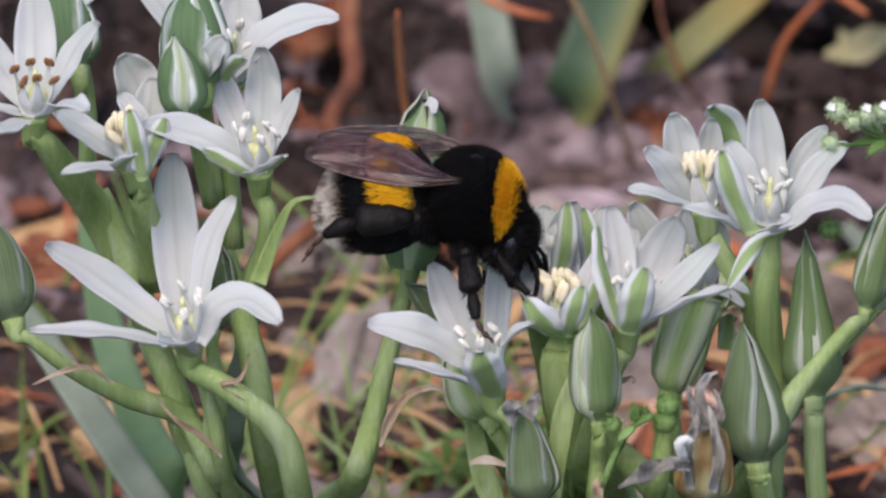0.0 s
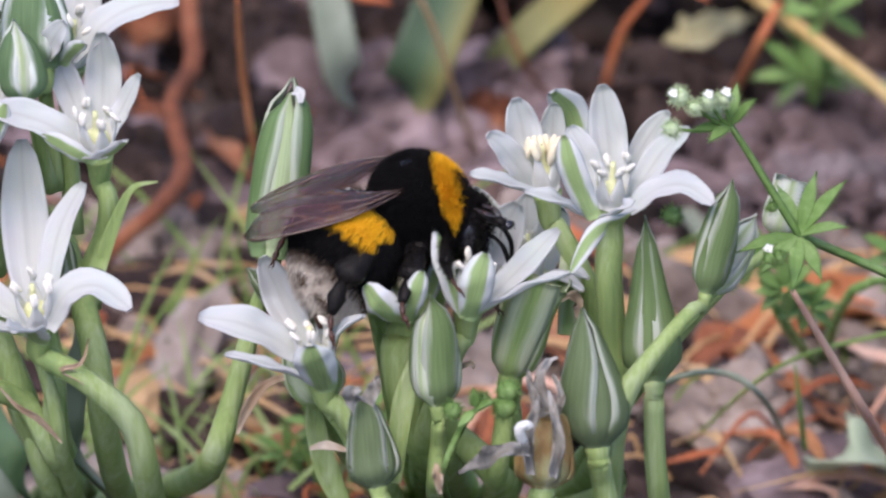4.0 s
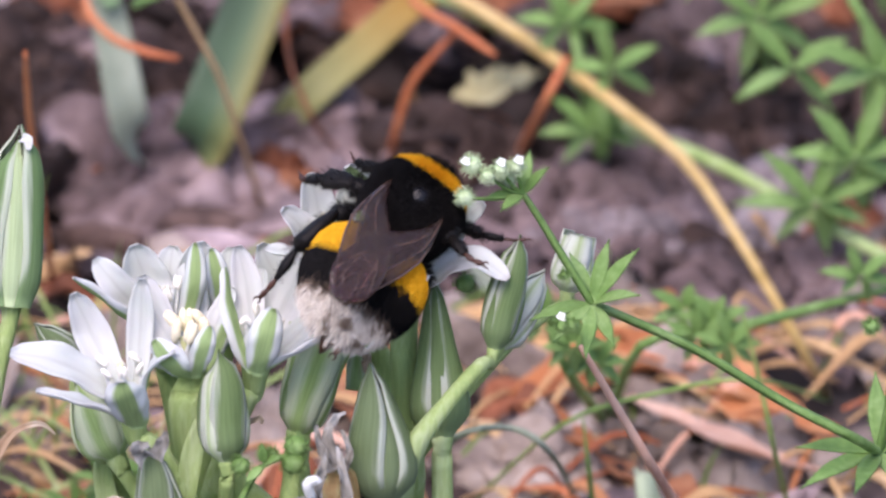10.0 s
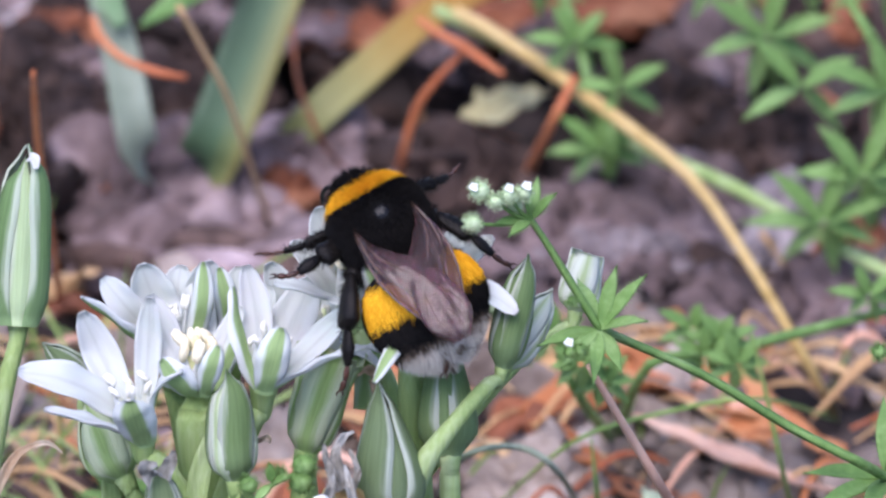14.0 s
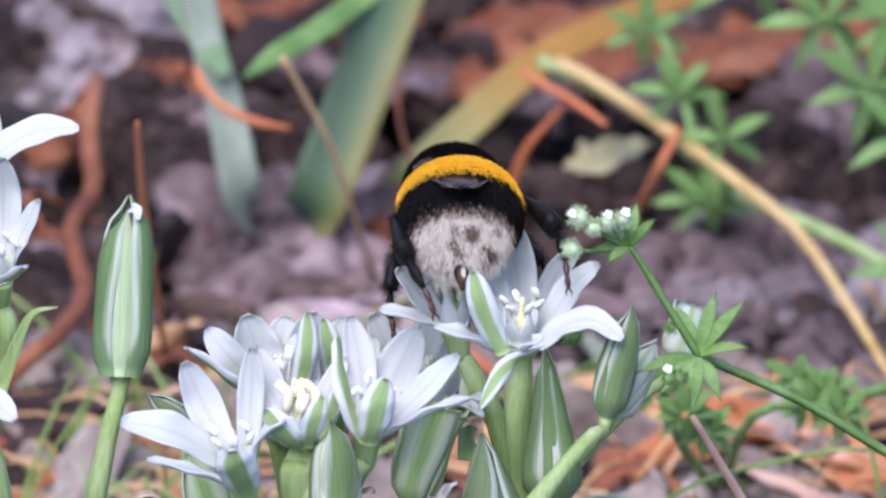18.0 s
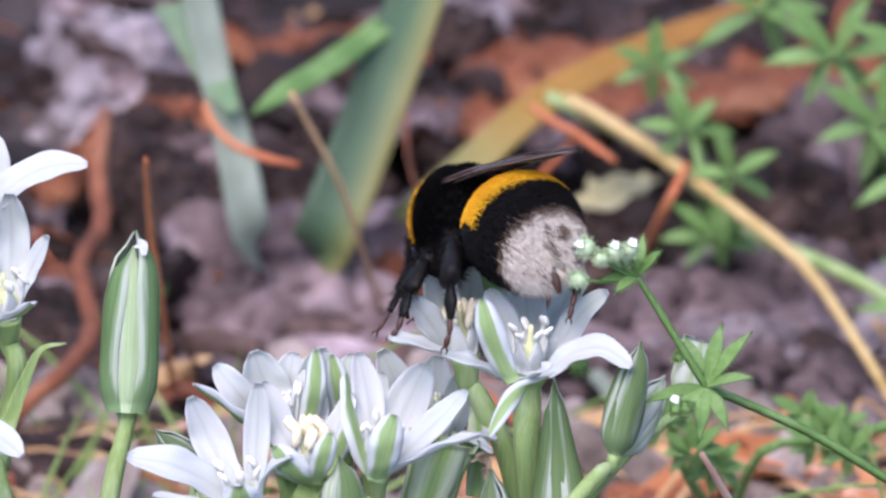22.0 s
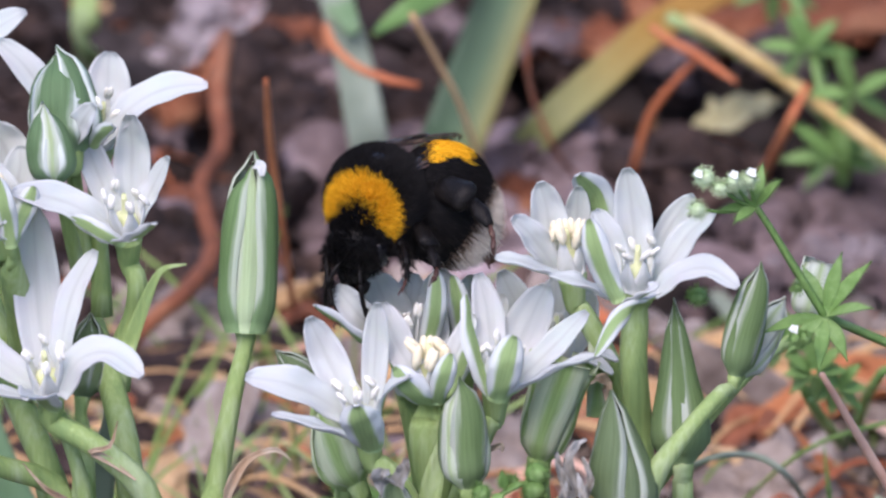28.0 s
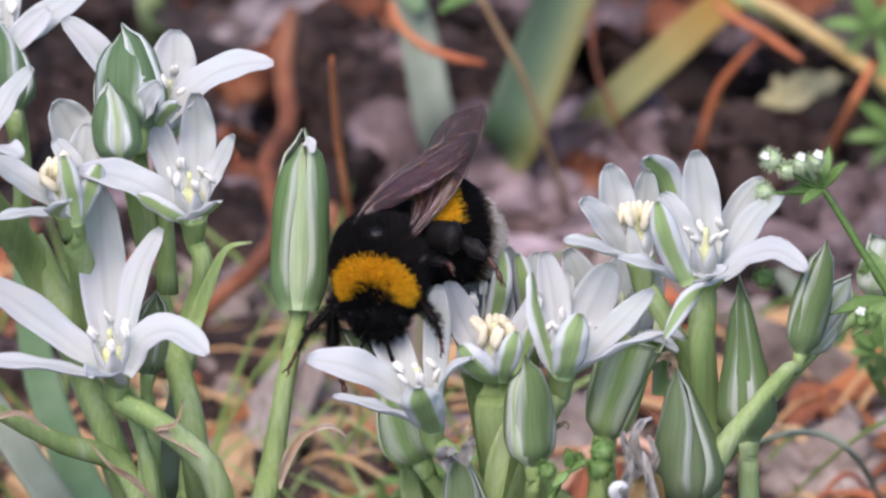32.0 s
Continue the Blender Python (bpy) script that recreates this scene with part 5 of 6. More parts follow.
for u, v, c, r in ((1236, 310, -8.7, 0.42), (1330, 308, -8.4, 0.45), (1299, 312, -9.4, 0.42), (1405, 585, -8, 0.42)):
    bm = bmesh.new()
    for k in range(4):
        a = k * math.pi / 2 + 0.4
        p = V(u, v, c)
        q = p + D(math.cos(a), math.sin(a) + 0.6, 0.5) * r * 1.2
        blade(bm, [p, p.lerp(q, 0.5), q], [0.3, 0.55, 0.4, 0.1], D(0, 0.4, 1), 0.1, 0.2, 5, 2)
    finish(bm, "tiny_flower", M_GAL_WHITE, gal, origin=V(u, v, c))
for u, v, c, r in ((1408, 600, -8, 0.55), (1425, 598, -8, 0.55), (1235, 524, -2, 0.75), (1412, 510, -6, 0.4), (1955, 600, 0, 0.6)):
    burr(gal, V(u, v, c), r, M_GAL)

# a young shoot before the stalks
small = thing("cleavers", G(880, 1090, 0), "young cleavers shoot with round green burrs", "plant", "cleavers")
R2 = Vector(small.location) / MM
prickly("stem", small, [R2, V(835, 1000, -4), V(870, 900, -8), V(900, 868, -9), V(950, 850, -9)], [0.35, 0.32, 0.28, 0.24, 0.2])
for u, v, r in ((950, 838, 0.95), (945, 868, 0.95), (852, 873, 0.75), (908, 850, 0.35)):
    burr(small, V(u, v, -9), r, M_GAL)
whorl(small, V(893, 872, -9), [V(888, 832, -10), V(925, 858, -11), V(860, 905, -10)], 0.9, D(0, 0.5, 0.8))


def distant_cleavers(label, stems, whorls, size, width):
    ob = thing("cleavers", stems[0][0], label, "plant", "cleavers")
    for pts in stems:
        bm = bmesh.new()
        tube(bm, pts, [0.5, 0.45, 0.35], 6)
        finish(bm, "stem", M_GAL, ob, origin=pts[0])
    for c, n in whorls:
        tips = []
        a0 = rng.uniform(0, 1)
        for k in range(n):
            a = a0 + 2 * math.pi * k / n
            tips.append(c + (D(math.cos(a), 0.75 * math.sin(a), 0.55 * math.sin(a) - 0.2)) * size * rng.uniform(0.8, 1.15))
        whorl(ob, c, tips, width, D(0, 0.5, 0.8), M_GAL)
    return ob


FARGAL = "soft green cleavers growing through litter behind"
distant_cleavers(FARGAL, [[G(1480, 340, 0), V(1460, 200, 130), V(1430, 60, 132)], [G(1480, 340, 0), V(1500, 300, 128), V(1490, 190, 126)], [V(1430, 60, 132), V(1400, -10, 136), V(1370, -80, 140)]],
                 [(V(1430, 90, 130), 6), (V(1475, 280, 128), 7), (V(1370, -20, 136), 6), (V(1510, 170, 128), 5)], 5.0, 1.6)
distant_cleavers(FARGAL, [[G(1950, 470, 0), V(1980, 250, 110), V(1990, 120, 112)], [V(1990, 140, 112), V(1930, 40, 116), V(1860, -80, 122)], [G(1900, 480, 0), V(1900, 430, 112), V(1880, 300, 112)]],
                 [(V(1985, 175, 108), 7), (V(1940, 330, 108), 7), (V(1870, 410, 110), 7), (V(1850, -40, 120), 6), (V(1990, -20, 116), 6), (V(1830, 170, 114), 4)], 7.0, 1.9)
distant_cleavers(FARGAL, [[G(1800, 230, 0), V(1760, 90, 124), V(1690, -40, 126)], [V(1690, -40, 126), V(1620, -90, 130), V(1540, -130, 134)]],
                 [(V(1690, -40, 124), 6), (V(1770, 80, 122), 6), (V(1560, -120, 132), 5)], 7.5, 2.0)
distant_cleavers(FARGAL, [[G(1500, 800, 0), V(1440, 720, 60), V(1400, 640, 56)], [G(1500, 800, 0), V(1560, 660, 66), V(1680, 640, 70)], [V(1680, 640, 70), V(1840, 600, 74), V(2000, 560, 78)]],
                 [(V(1440, 660, 52), 8), (V(1390, 610, 52), 7), (V(1480, 690, 54), 7), (V(1690, 620, 68), 8), (V(1640, 600, 70), 6), (V(1950, 540, 74), 6), (V(1720, 660, 66), 7), (V(1660, 650, 68), 7)], 3.3, 1.3)
distant_cleavers(FARGAL, [[G(700, 980, 0), V(650, 920, 70), V(600, 900, 66)], [G(560, 1000, 0), V(600, 940, 70), V(680, 900, 64)]],
                 [(V(620, 900, 66), 8), (V(690, 890, 64), 8), (V(560, 950, 68), 7), (V(760, 930, 66), 7)], 3.6, 0.9)

# ---- the bumblebee: x forward, y to its left, z up; millimetres from the middle of the thorax ----


def plain_fur(name, col, tipc, rough=0.65):
    m, n, l, b = material(name, rough, 0.08)
    isl = n.new("ShaderNodeNewGeometry")
    r = ramp(n, [(0.0, tuple(x * 0.78 for x in col)), (0.5, col), (1.0, tipc)])
    l.new(isl.outputs["Random Per Island"], r.inputs[0])
    l.new(r.outputs[0], b.inputs["Base Color"])
    return m


M_FUR_BLACK = plain_fur("fur_black", (0.007, 0.0065, 0.007), (0.020, 0.018, 0.017))
M_FUR_GOLD = plain_fur("fur_gold", (0.76, 0.38, 0.011), (0.92, 0.56, 0.032))
M_FUR_WHITE = plain_fur("fur_white", (0.74, 0.66, 0.56), (0.92, 0.88, 0.80))
M_FUR_RUST = plain_fur("fur_rust", (0.13, 0.09, 0.065), (0.32, 0.25, 0.19))
M_SHELL = mottled("black_shell", [(0.0, (0.004, 0.0035, 0.0035)), (1.0, (0.012, 0.010, 0.009))], 900, 0.4, relief=0.3, shift=0.02, spec=0.14)
M_LEG = mottled("brown_leg", [(0.0, (0.03, 0.014, 0.009)), (1.0, (0.10, 0.045, 0.025))], 900, 0.35, relief=0.2, shift=0.02, spec=0.5)
M_TARSUS = mottled("rusty_tarsus", [(0.0, (0.03, 0.012, 0.008)), (1.0, (0.095, 0.034, 0.018))], 900, 0.45, relief=0.2, shift=0.02, spec=0.5)
M_EYE = mottled("compound_eye", [(0.0, (0.010, 0.010, 0.014)), (1.0, (0.03, 0.03, 0.04))], 2500, 0.15, relief=0.1, shift=0.02, spec=0.6)
M_PLATE = mottled("back_shell", [(0.0, (0.004, 0.004, 0.005)), (1.0, (0.010, 0.010, 0.012))], 1500, 0.22, relief=0.2, shift=0.02, spec=0.25)
M_WING, wn_, wl_, wb_ = material("wing_film", 0.22, 0.9)
w_noise = noise_tex(wn_, wl_, 1.0, 4, (9, 4, 1), "UV")
w_ramp = ramp(wn_, [(0.3, (0.020, 0.013, 0.012)), (0.7, (0.066, 0.042, 0.034))])
wl_.new(w_noise.outputs[0], w_ramp.inputs[0])
wl_.new(w_ramp.outputs[0], wb_.inputs["Base Color"])
wb_.inputs["Alpha"].default_value = 0.52
wb_.inputs["Coat Weight"].default_value = 0.7
wb_.inputs["Coat Roughness"].default_value = 0.12
wb_.inputs["Thin Film Thickness"].default_value = 260.0
wb_.inputs["Thin Film IOR"].default_value = 1.5
bump(M_WING, w_noise.outputs[0], 1.0, 0.0008)
M_VEIN = mottled("wing_vein", [(0.0, (0.04, 0.022, 0.016)), (1.0, (0.12, 0.07, 0.05))], 900, 0.18, shift=0.02, spec=0.8)

bee = thing("bumblebee", (0, 0, 0), "furry black bumblebee with two golden bands and whitish tail", "bumblebee")


def lathe(bm, prof, yz=(1.0, 1.0), seg=28, pick=None):
    """A body about the x axis out of (x, radius, drop) rows."""
    rings = []
    for x, r, dz in smooth_line(prof, 3 * len(prof)):
        rings.append([bm.verts.new((x, math.cos(2 * math.pi * k / seg) * r * yz[0], math.sin(2 * math.pi * k / seg) * r * yz[1] + dz)) for k in range(seg)])
    for a, b in zip(rings, rings[1:]):
        for k in range(seg):
            f = bm.faces.new((a[k], a[(k + 1) % seg], b[(k + 1) % seg], b[k]))
            if pick:
                f.material_index = pick(f.calc_center_median())
    for r, o in ((rings[0], -1), (rings[-1], 1)):
        f = bm.faces.new(r[::-1] if o < 0 else r)
        if pick:
            f.material_index = pick(f.calc_center_median())
    bmesh.ops.recalc_face_normals(bm, faces=bm.faces)


def fur(name, parent, host, count, length, lean, pick, bare=None, thick=0.035, origin=(0, 0, 0), droop=0.0):
    """Hairs rooted on the faces of a closed body."""
    faces = list(host.faces)
    areas = np.array([f.calc_area() for f in faces])
    chosen = np.random.default_rng(len(name) + count).choice(len(faces), count, p=areas / areas.sum())
    vs, fs, ms = [], [], []
    lean = Vector(lean)
    for i in chosen:
        f = faces[int(i)]
        q = f.verts
        if len(q) == 4:
            a, b = rng.random(), rng.random()
            w = ((1 - a) * (1 - b), a * (1 - b), a * b, (1 - a) * b)
        else:
            w = [rng.random() + 1e-6 for _ in q]
        s = sum(w)
        p = sum((v.co * (k / s) for v, k in zip(q, w)), Vector())
        nrm = sum((v.normal * (k / s) for v, k in zip(q, w)), Vector())
        if bare and rng.random() < bare(p):
            continue
        jit = Vector((rng.gauss(0, 1), rng.gauss(0, 1), rng.gauss(0, 1))) * 0.2
        d = (nrm + lean + jit).normalized()
        ln = length * rng.uniform(0.65, 1.2)
        s1 = side_of(d)
        s2 = d.cross(s1)
        b = len(vs)
        mid = p + d * ln * 0.55
        tip = p + (d + lean * 0.35 + Vector((0, 0, -droop))).normalized() * ln
        for q, k in ((p - d * 0.05, 1.0), (mid, 0.75)):
            for a in (0, 2.1, 4.2):
                vs.append(q + s1 * (math.cos(a) * thick * k) + s2 * (math.sin(a) * thick * k))
        vs.append(tip)
        m = pick(p + jit * 0.5)
        for k in range(3):
            fs.append((b + k, b + (k + 1) % 3, b + 3 + (k + 1) % 3, b + 3 + k))
            fs.append((b + 3 + k, b + 3 + (k + 1) % 3, b + 6))
            ms += [m, m]
    o = Vector(origin)
    me = bpy.data.meshes.new(name)
    me.from_pydata([tuple((v - o) * MM) for v in vs], [], fs)
    me.polygons.foreach_set("material_index", ms)
    for m in FURS:
        me.materials.append(m)
    ob = new(name, me)
    ob.location = o * MM
    attach(ob, parent)
    return ob


FURS = [M_FUR_BLACK, M_FUR_GOLD, M_FUR_WHITE, M_FUR_RUST]


def thorax_band(p):
    k = p.x + 0.24 * p.z + rng.gauss(0, 0.10)
    low_edge = 0.1 - 2.0 * min(1.0, max(0.0, abs(p.y) - 2.0))
    return 1 if 2.7 < k < 3.85 and p.x < 3.8 and p.z > low_edge - 0.3 else 0


def bald(p):
    """The worn shiny middle of the thorax."""
    r = math.hypot(p.x + 0.2, p.y)
    return 0.0 if p.z < 0 else max(0.0, min(0.95, (0.95 - r) * 2.2))


def abdomen_band(p):
    d = -p.x + 0.05 * abs(p.y) + rng.gauss(0, 0.16)
    if p.z < -2.9 - 0.06 * d and d < 9.6:
        return 0
    if 4.3 < d < 7.2 and p.z > -0.6 + 0.3 * math.sin(p.x * 3) + 0.45 * (d - 4.3):
        return 1
    if 9.8 < d < 10.2:
        return 3
    if d >= 10.2:
        return tail_tone(p)
    return 0


def tail_tone(p):
    """White hairs in a fringe and a tuft, with a dusky plate between them on the back of the tail."""
    d = -p.x + rng.gauss(0, 0.15)
    k = noise.noise(p * 0.9 + Vector((4, 1, 7))) + rng.gauss(0, 0.12)
    if 10.65 + 0.07 * p.y * p.y < d < 11.9 and p.z > -1.9 and abs(p.y) < 2.6:
        return 3 if k > 0.05 else 2
    return 3 if k > 0.5 else 2


def abdomen_skin(p):
    d = -p.x + 0.05 * abs(p.y)
    return 1 if 4.6 < d < 6.8 and p.z > 1.0 else (2 if d > 10.4 else 0)


bm = bmesh.new()
lathe(bm, [(-3.5, 1.2, -0.4), (-3.0, 2.3, -0.2), (-2.0, 3.3, 0.0), (-0.6, 3.75, 0.1), (0.8, 3.75, 0.1), (2.2, 3.35, -0.1), (3.2, 2.6, -0.4), (3.9, 1.6, -0.7), (4.2, 0.8, -0.9)], (1.0, 0.98), 28, thorax_band)
bm.normal_update()
host = bm.copy()
thorax = finish(bm, "thorax", FURS, bee)
fur("thorax_fur", thorax, host, 32000, 0.68, (-0.5, 0, 0), thorax_band, bald, 0.027)
bm = bmesh.new()
ellipsoid(bm, (-0.2, 0, 3.5), (0.85, 0.85, 0.42), None, 16, 8)
finish(bm, "back_plate", M_PLATE, thorax, "bald shiny black plate on the back")
host.free()

WAIST = Vector((-3.0, 0, -0.3))
bm = bmesh.new()
lathe(bm, [(-2.9, 1, -0.3), (-3.3, 2.5, -0.2), (-4.2, 3.9, 0), (-5.4, 4.7, 0), (-6.7, 5.0, -0.1), (-8.1, 4.85, -0.3), (-9.4, 4.25, -0.6), (-10.6, 3.3, -0.9), (-11.6, 2.1, -1.2), (-12.2, 0.8, -1.5)], (1.0, 0.9), 30, abdomen_skin)
bm.normal_update()
host = bm.copy()
abdomen = finish(bm, "abdomen", FURS, bee, origin=WAIST)
fur("abdomen_fur", abdomen, host, 32000, 0.72, (-1.7, 0, 0), abdomen_band,
    lambda p: 0.85 if p.z < -2.6 else (0.45 if -p.x > 11.6 else 0.0), 0.03, origin=WAIST)
fur("tail_fur", abdomen, host, 13000, 1.1, (-1.3, 0, 0), abdomen_band, lambda p: 1.0 if -p.x < 9.6 else (0.6 if -p.x > 11.7 and abs(p.y) < 0.6 else 0.0), 0.028, WAIST, 0.2)
host.free()
bm = bmesh.new()
tube(bm, [(-11.0, 0, -1.8), (-12.4, 0, -2.4), (-13.3, 0, -3.0)], [1.2, 0.95, 0.25], 12, 6, flat=0.6)
finish(bm, "tail_tip", M_LEG, abdomen, origin=WAIST)

NECK = Vector((3.9, 0, -0.9))
bm = bmesh.new()
HEAD_C = Vector((4.1, 0, -2.25))
ellipsoid(bm, HEAD_C, (1.9, 2.5, 2.6), Matrix.Rotation(radians(20), 3, "Y"), 20, 14)
tube(bm, [(4.4, 0, -3.8), (4.7, 0, -4.8), (4.9, 0, -5.4)], [1.3, 1.0, 0.6], 10, 6)
host = bmesh.new()
ellipsoid(host, HEAD_C + Vector((0, 0, 0.1)), (1.88, 2.2, 2.55), Matrix.Rotation(radians(20), 3, "Y"), 16, 12)
host.normal_update()
head = finish(bm, "head", M_SHELL, bee, origin=NECK)
fur("head_fur", head, host, 4200, 0.85, (0.1, 0, 0.2), lambda p: 0, lambda p: 0.0 if p.z > -2.4 else 0.6, 0.03, NECK)
host.free()
for sg in (-1, 1):
    bm = bmesh.new()
    ellipsoid(bm, HEAD_C + Vector((0.2, 1.95 * sg, 0.0)), (0.75, 0.6, 1.5), Matrix.Rotation(radians(20), 3, "Y"), 14, 10)
    finish(bm, "eye", M_EYE, head, origin=NECK)
    bm = bmesh.new()
    tube(bm, [(5.6, 0.6 * sg, -2.6), (6.4, 1.0 * sg, -2.9), (7.0, 1.3 * sg, -3.6)], [0.16, 0.17, 0.18], 7)
    tube(bm, [(7.0, 1.3 * sg, -3.6), (7.3, 1.6 * sg, -5.0), (7.1, 1.8 * sg, -6.6)], [0.2, 0.21, 0.17], 7)
    finish(bm, "antenna", M_SHELL, head, origin=NECK)
    bm = bmesh.new()
    tube(bm, [(4.8, 0.8 * sg, -5.1), (5.1, 0.7 * sg, -5.8), (5.0, 0.2 * sg, -6.3)], [0.4, 0.35, 0.15], 7)
    finish(bm, "mandible", M_SHELL, head, origin=NECK)
bm = bmesh.new()
tube(bm, [(4.8, 0, -5.2), (4.5, 0, -6.6), (4.0, 0, -7.6)], [0.35, 0.25, 0.12], 7)
finish(bm, "tongue", M_TARSUS, head, origin=NECK)
# the head hangs low before the thorax
head.location = Vector(head.location) + Vector((-0.55, 0, -0.45)) * MM


def wing(name, root, pts_front, pts_back, sg, veins):
    """A clear stiff wing between its front and hind edge."""
    bm = bmesh.new()
    n = 16
    fr = smooth_line([Vector((x, y * sg, z)) for x, y, z in pts_front], n)
    bk = smooth_line([Vector((x, y * sg, z)) for x, y, z in pts_back], n)
    rows = [[fr[i].lerp(bk[i], j / 8) + Vector((0, 0, 0.10 * math.sin(i * 0.9 + j * 1.3) + 0.25 * math.sin(math.pi * j / 8))) for j in range(9)] for i in range(n + 1)]
    sheet(bm, rows, 0.04)
    w = finish(bm, name, M_WING, bee, origin=Vector((root[0], root[1] * sg, root[2])))
    for path, r in veins:
        bm = bmesh.new()
        pts = []
        for i, j in path:
            a, b = min(int(i), n), min(int(j), 8)
            pts.append(rows[a][b] + Vector((0, 0, 0.03)))
        tube(bm, pts, [r, r * 0.8, r * 0.5], 5)
        finish(bm, "vein", M_VEIN, w, origin=Vector((root[0], root[1] * sg, root[2])))
    return w


VEINS = [([(0, 0), (5, 0), (10, 0), (15, 0)], 0.13), ([(0, 2), (4, 2), (8, 2), (12, 1)], 0.10), ([(0, 5), (4, 5), (9, 6), (12, 7)], 0.07),
         ([(8, 2), (9, 4), (9, 6)], 0.05), ([(12, 1), (12, 4), (11, 6)], 0.05), ([(8, 3), (11, 4), (14, 4)], 0.05), ([(4, 2), (5, 4), (5, 5)], 0.05), ([(9, 6), (12, 5), (14, 6)], 0.05)]
wings = []
for sg in (1, -1):
    root = (-0.2, 2.6, 2.7)
    wings.append(wing("forewing", root, [(-0.2, 2.6, 2.7), (-4.4, 3.9, 3.2), (-8.8, 3.6, 3.3), (-12.6, 2.5, 3.2), (-13.6, 1.7, 3.2)],
                      [(-0.4, 2.3, 2.7), (-3.6, 1.9, 3.3), (-7.6, -0.3, 3.8), (-11.6, -0.5, 3.6), (-13.6, 1.1, 3.2)], sg, VEINS))
    wings.append(wing("hindwing", (-1.2, 2.4, 2.5), [(-1.2, 2.4, 2.5), (-3.6, 2.9, 2.9), (-7, 2.5, 3.1), (-9.4, 1.5, 3.2)],
                      [(-1.3, 2.2, 2.5), (-3.6, 1.3, 3.0), (-6.2, -0.2, 3.4), (-9.2, 0.5, 3.3)], sg, VEINS[:3]))


def leg(name, hip, knee, ankle, toes, r, sg, broad=1.0):
    """Thigh with coxa as the leg's own mesh; shin and jointed foot hang on it."""
    f = lambda p: Vector((p[0], p[1] * sg, p[2]))
    hip, knee, ankle = f(hip), f(knee), f(ankle)
    toes = [f(p) for p in toes]
    bm = bmesh.new()
    tube(bm, [hip, hip.lerp(knee, 0.45), knee], [r * 0.8, r * 1.15, r * 0.75], 9)
    host = bm.copy()
    host.normal_update()
    thigh = finish(bm, name, M_SHELL, bee, origin=hip)
    fur("leg_fur", thigh, host, 900, 0.7, (0, 0, -0.3), lambda p: 0, None, 0.025, hip)
    host.free()
    bm = bmesh.new()
    tube(bm, [knee, knee.lerp(ankle, 0.4), knee.lerp(ankle, 0.85), ankle], [r * 0.65, r * 0.95 * broad, r * 1.1 * broad, r * 0.6], 9, flat=0.6)
    line = smooth_line([knee, ankle], 30)
    for p in line[2:]:
        for _ in range(11):
            d = Vector((rng.gauss(0, 1), rng.gauss(0, 1), rng.gauss(0, 1))).normalized()
            q = p + d * r * 0.8
            tube(bm, [q, q + d * 0.45 + (ankle - knee).normalized() * 0.25], [0.028, 0.006], 3, 1)
    tube(bm, [ankle, ankle.lerp(toes[0], 0.5), toes[0]], [r * 0.45, r * 0.62 * broad, r * 0.45], 8, flat=0.6)
    for p in smooth_line([ankle, toes[0]], 14):
        for _ in range(7):
            d = Vector((rng.gauss(0, 1), rng.gauss(0, 1), rng.gauss(0, 1))).normalized()
            tube(bm, [p + d * r * 0.4, p + d * (r * 0.4 + 0.4)], [0.025, 0.006], 3, 1)
    finish(bm, "shin", M_SHELL, thigh, origin=knee)
    bm = bmesh.new()
    pts = toes
    for k, (a, b) in enumerate(zip(pts, pts[1:])):
        q = r * 0.34
        tube(bm, [a, a.lerp(b, 0.5), b], [q * 0.55, q, q * 0.7], 7)
    e = pts[-1]
    w = (pts[-1] - pts[-2]).normalized()
    for s in (-1, 1):
        tube(bm, [e, e + w * 0.35 + side_of(w) * 0.25 * s, e + w * 0.5 + side_of(w) * 0.2 * s + Vector((0, 0, -0.2))], [0.1, 0.08, 0.02], 5)
    finish(bm, "foot", M_TARSUS, thigh, origin=ankle)
    reach[thigh.name] = e - hip
    return thigh


reach = {}
legs = {}
for sg, side in ((1, "l"), (-1, "r")):
    legs["f" + side] = leg("foreleg", (2.2, 1.6, -3.0), (3.6, 3.2, -4.6), (4.2, 3.0, -7.2), [(4.9, 2.6, -8.8), (5.3, 2.3, -9.6), (5.8, 2.1, -10.2)], 0.52, sg)
    legs["m" + side] = leg("middle_leg", (0.2, 2.0, -3.3), (0.6, 4.6, -5.0), (0.4, 5.0, -8.2), [(0.2, 4.8, -10.4), (0.4, 4.6, -11.4), (0.8, 4.5, -12.0)], 0.8, sg, 1.2)
    legs["h" + side] = leg("hind_leg", (-1.8, 1.9, -3.1), (-4.2, 5.6, -3.4), (-6.4, 6.4, -7.4), [(-6.8, 6.0, -10.2), (-6.6, 5.8, -11.4), (-6.2, 5.7, -12.3)], 0.8, sg, 1.6)

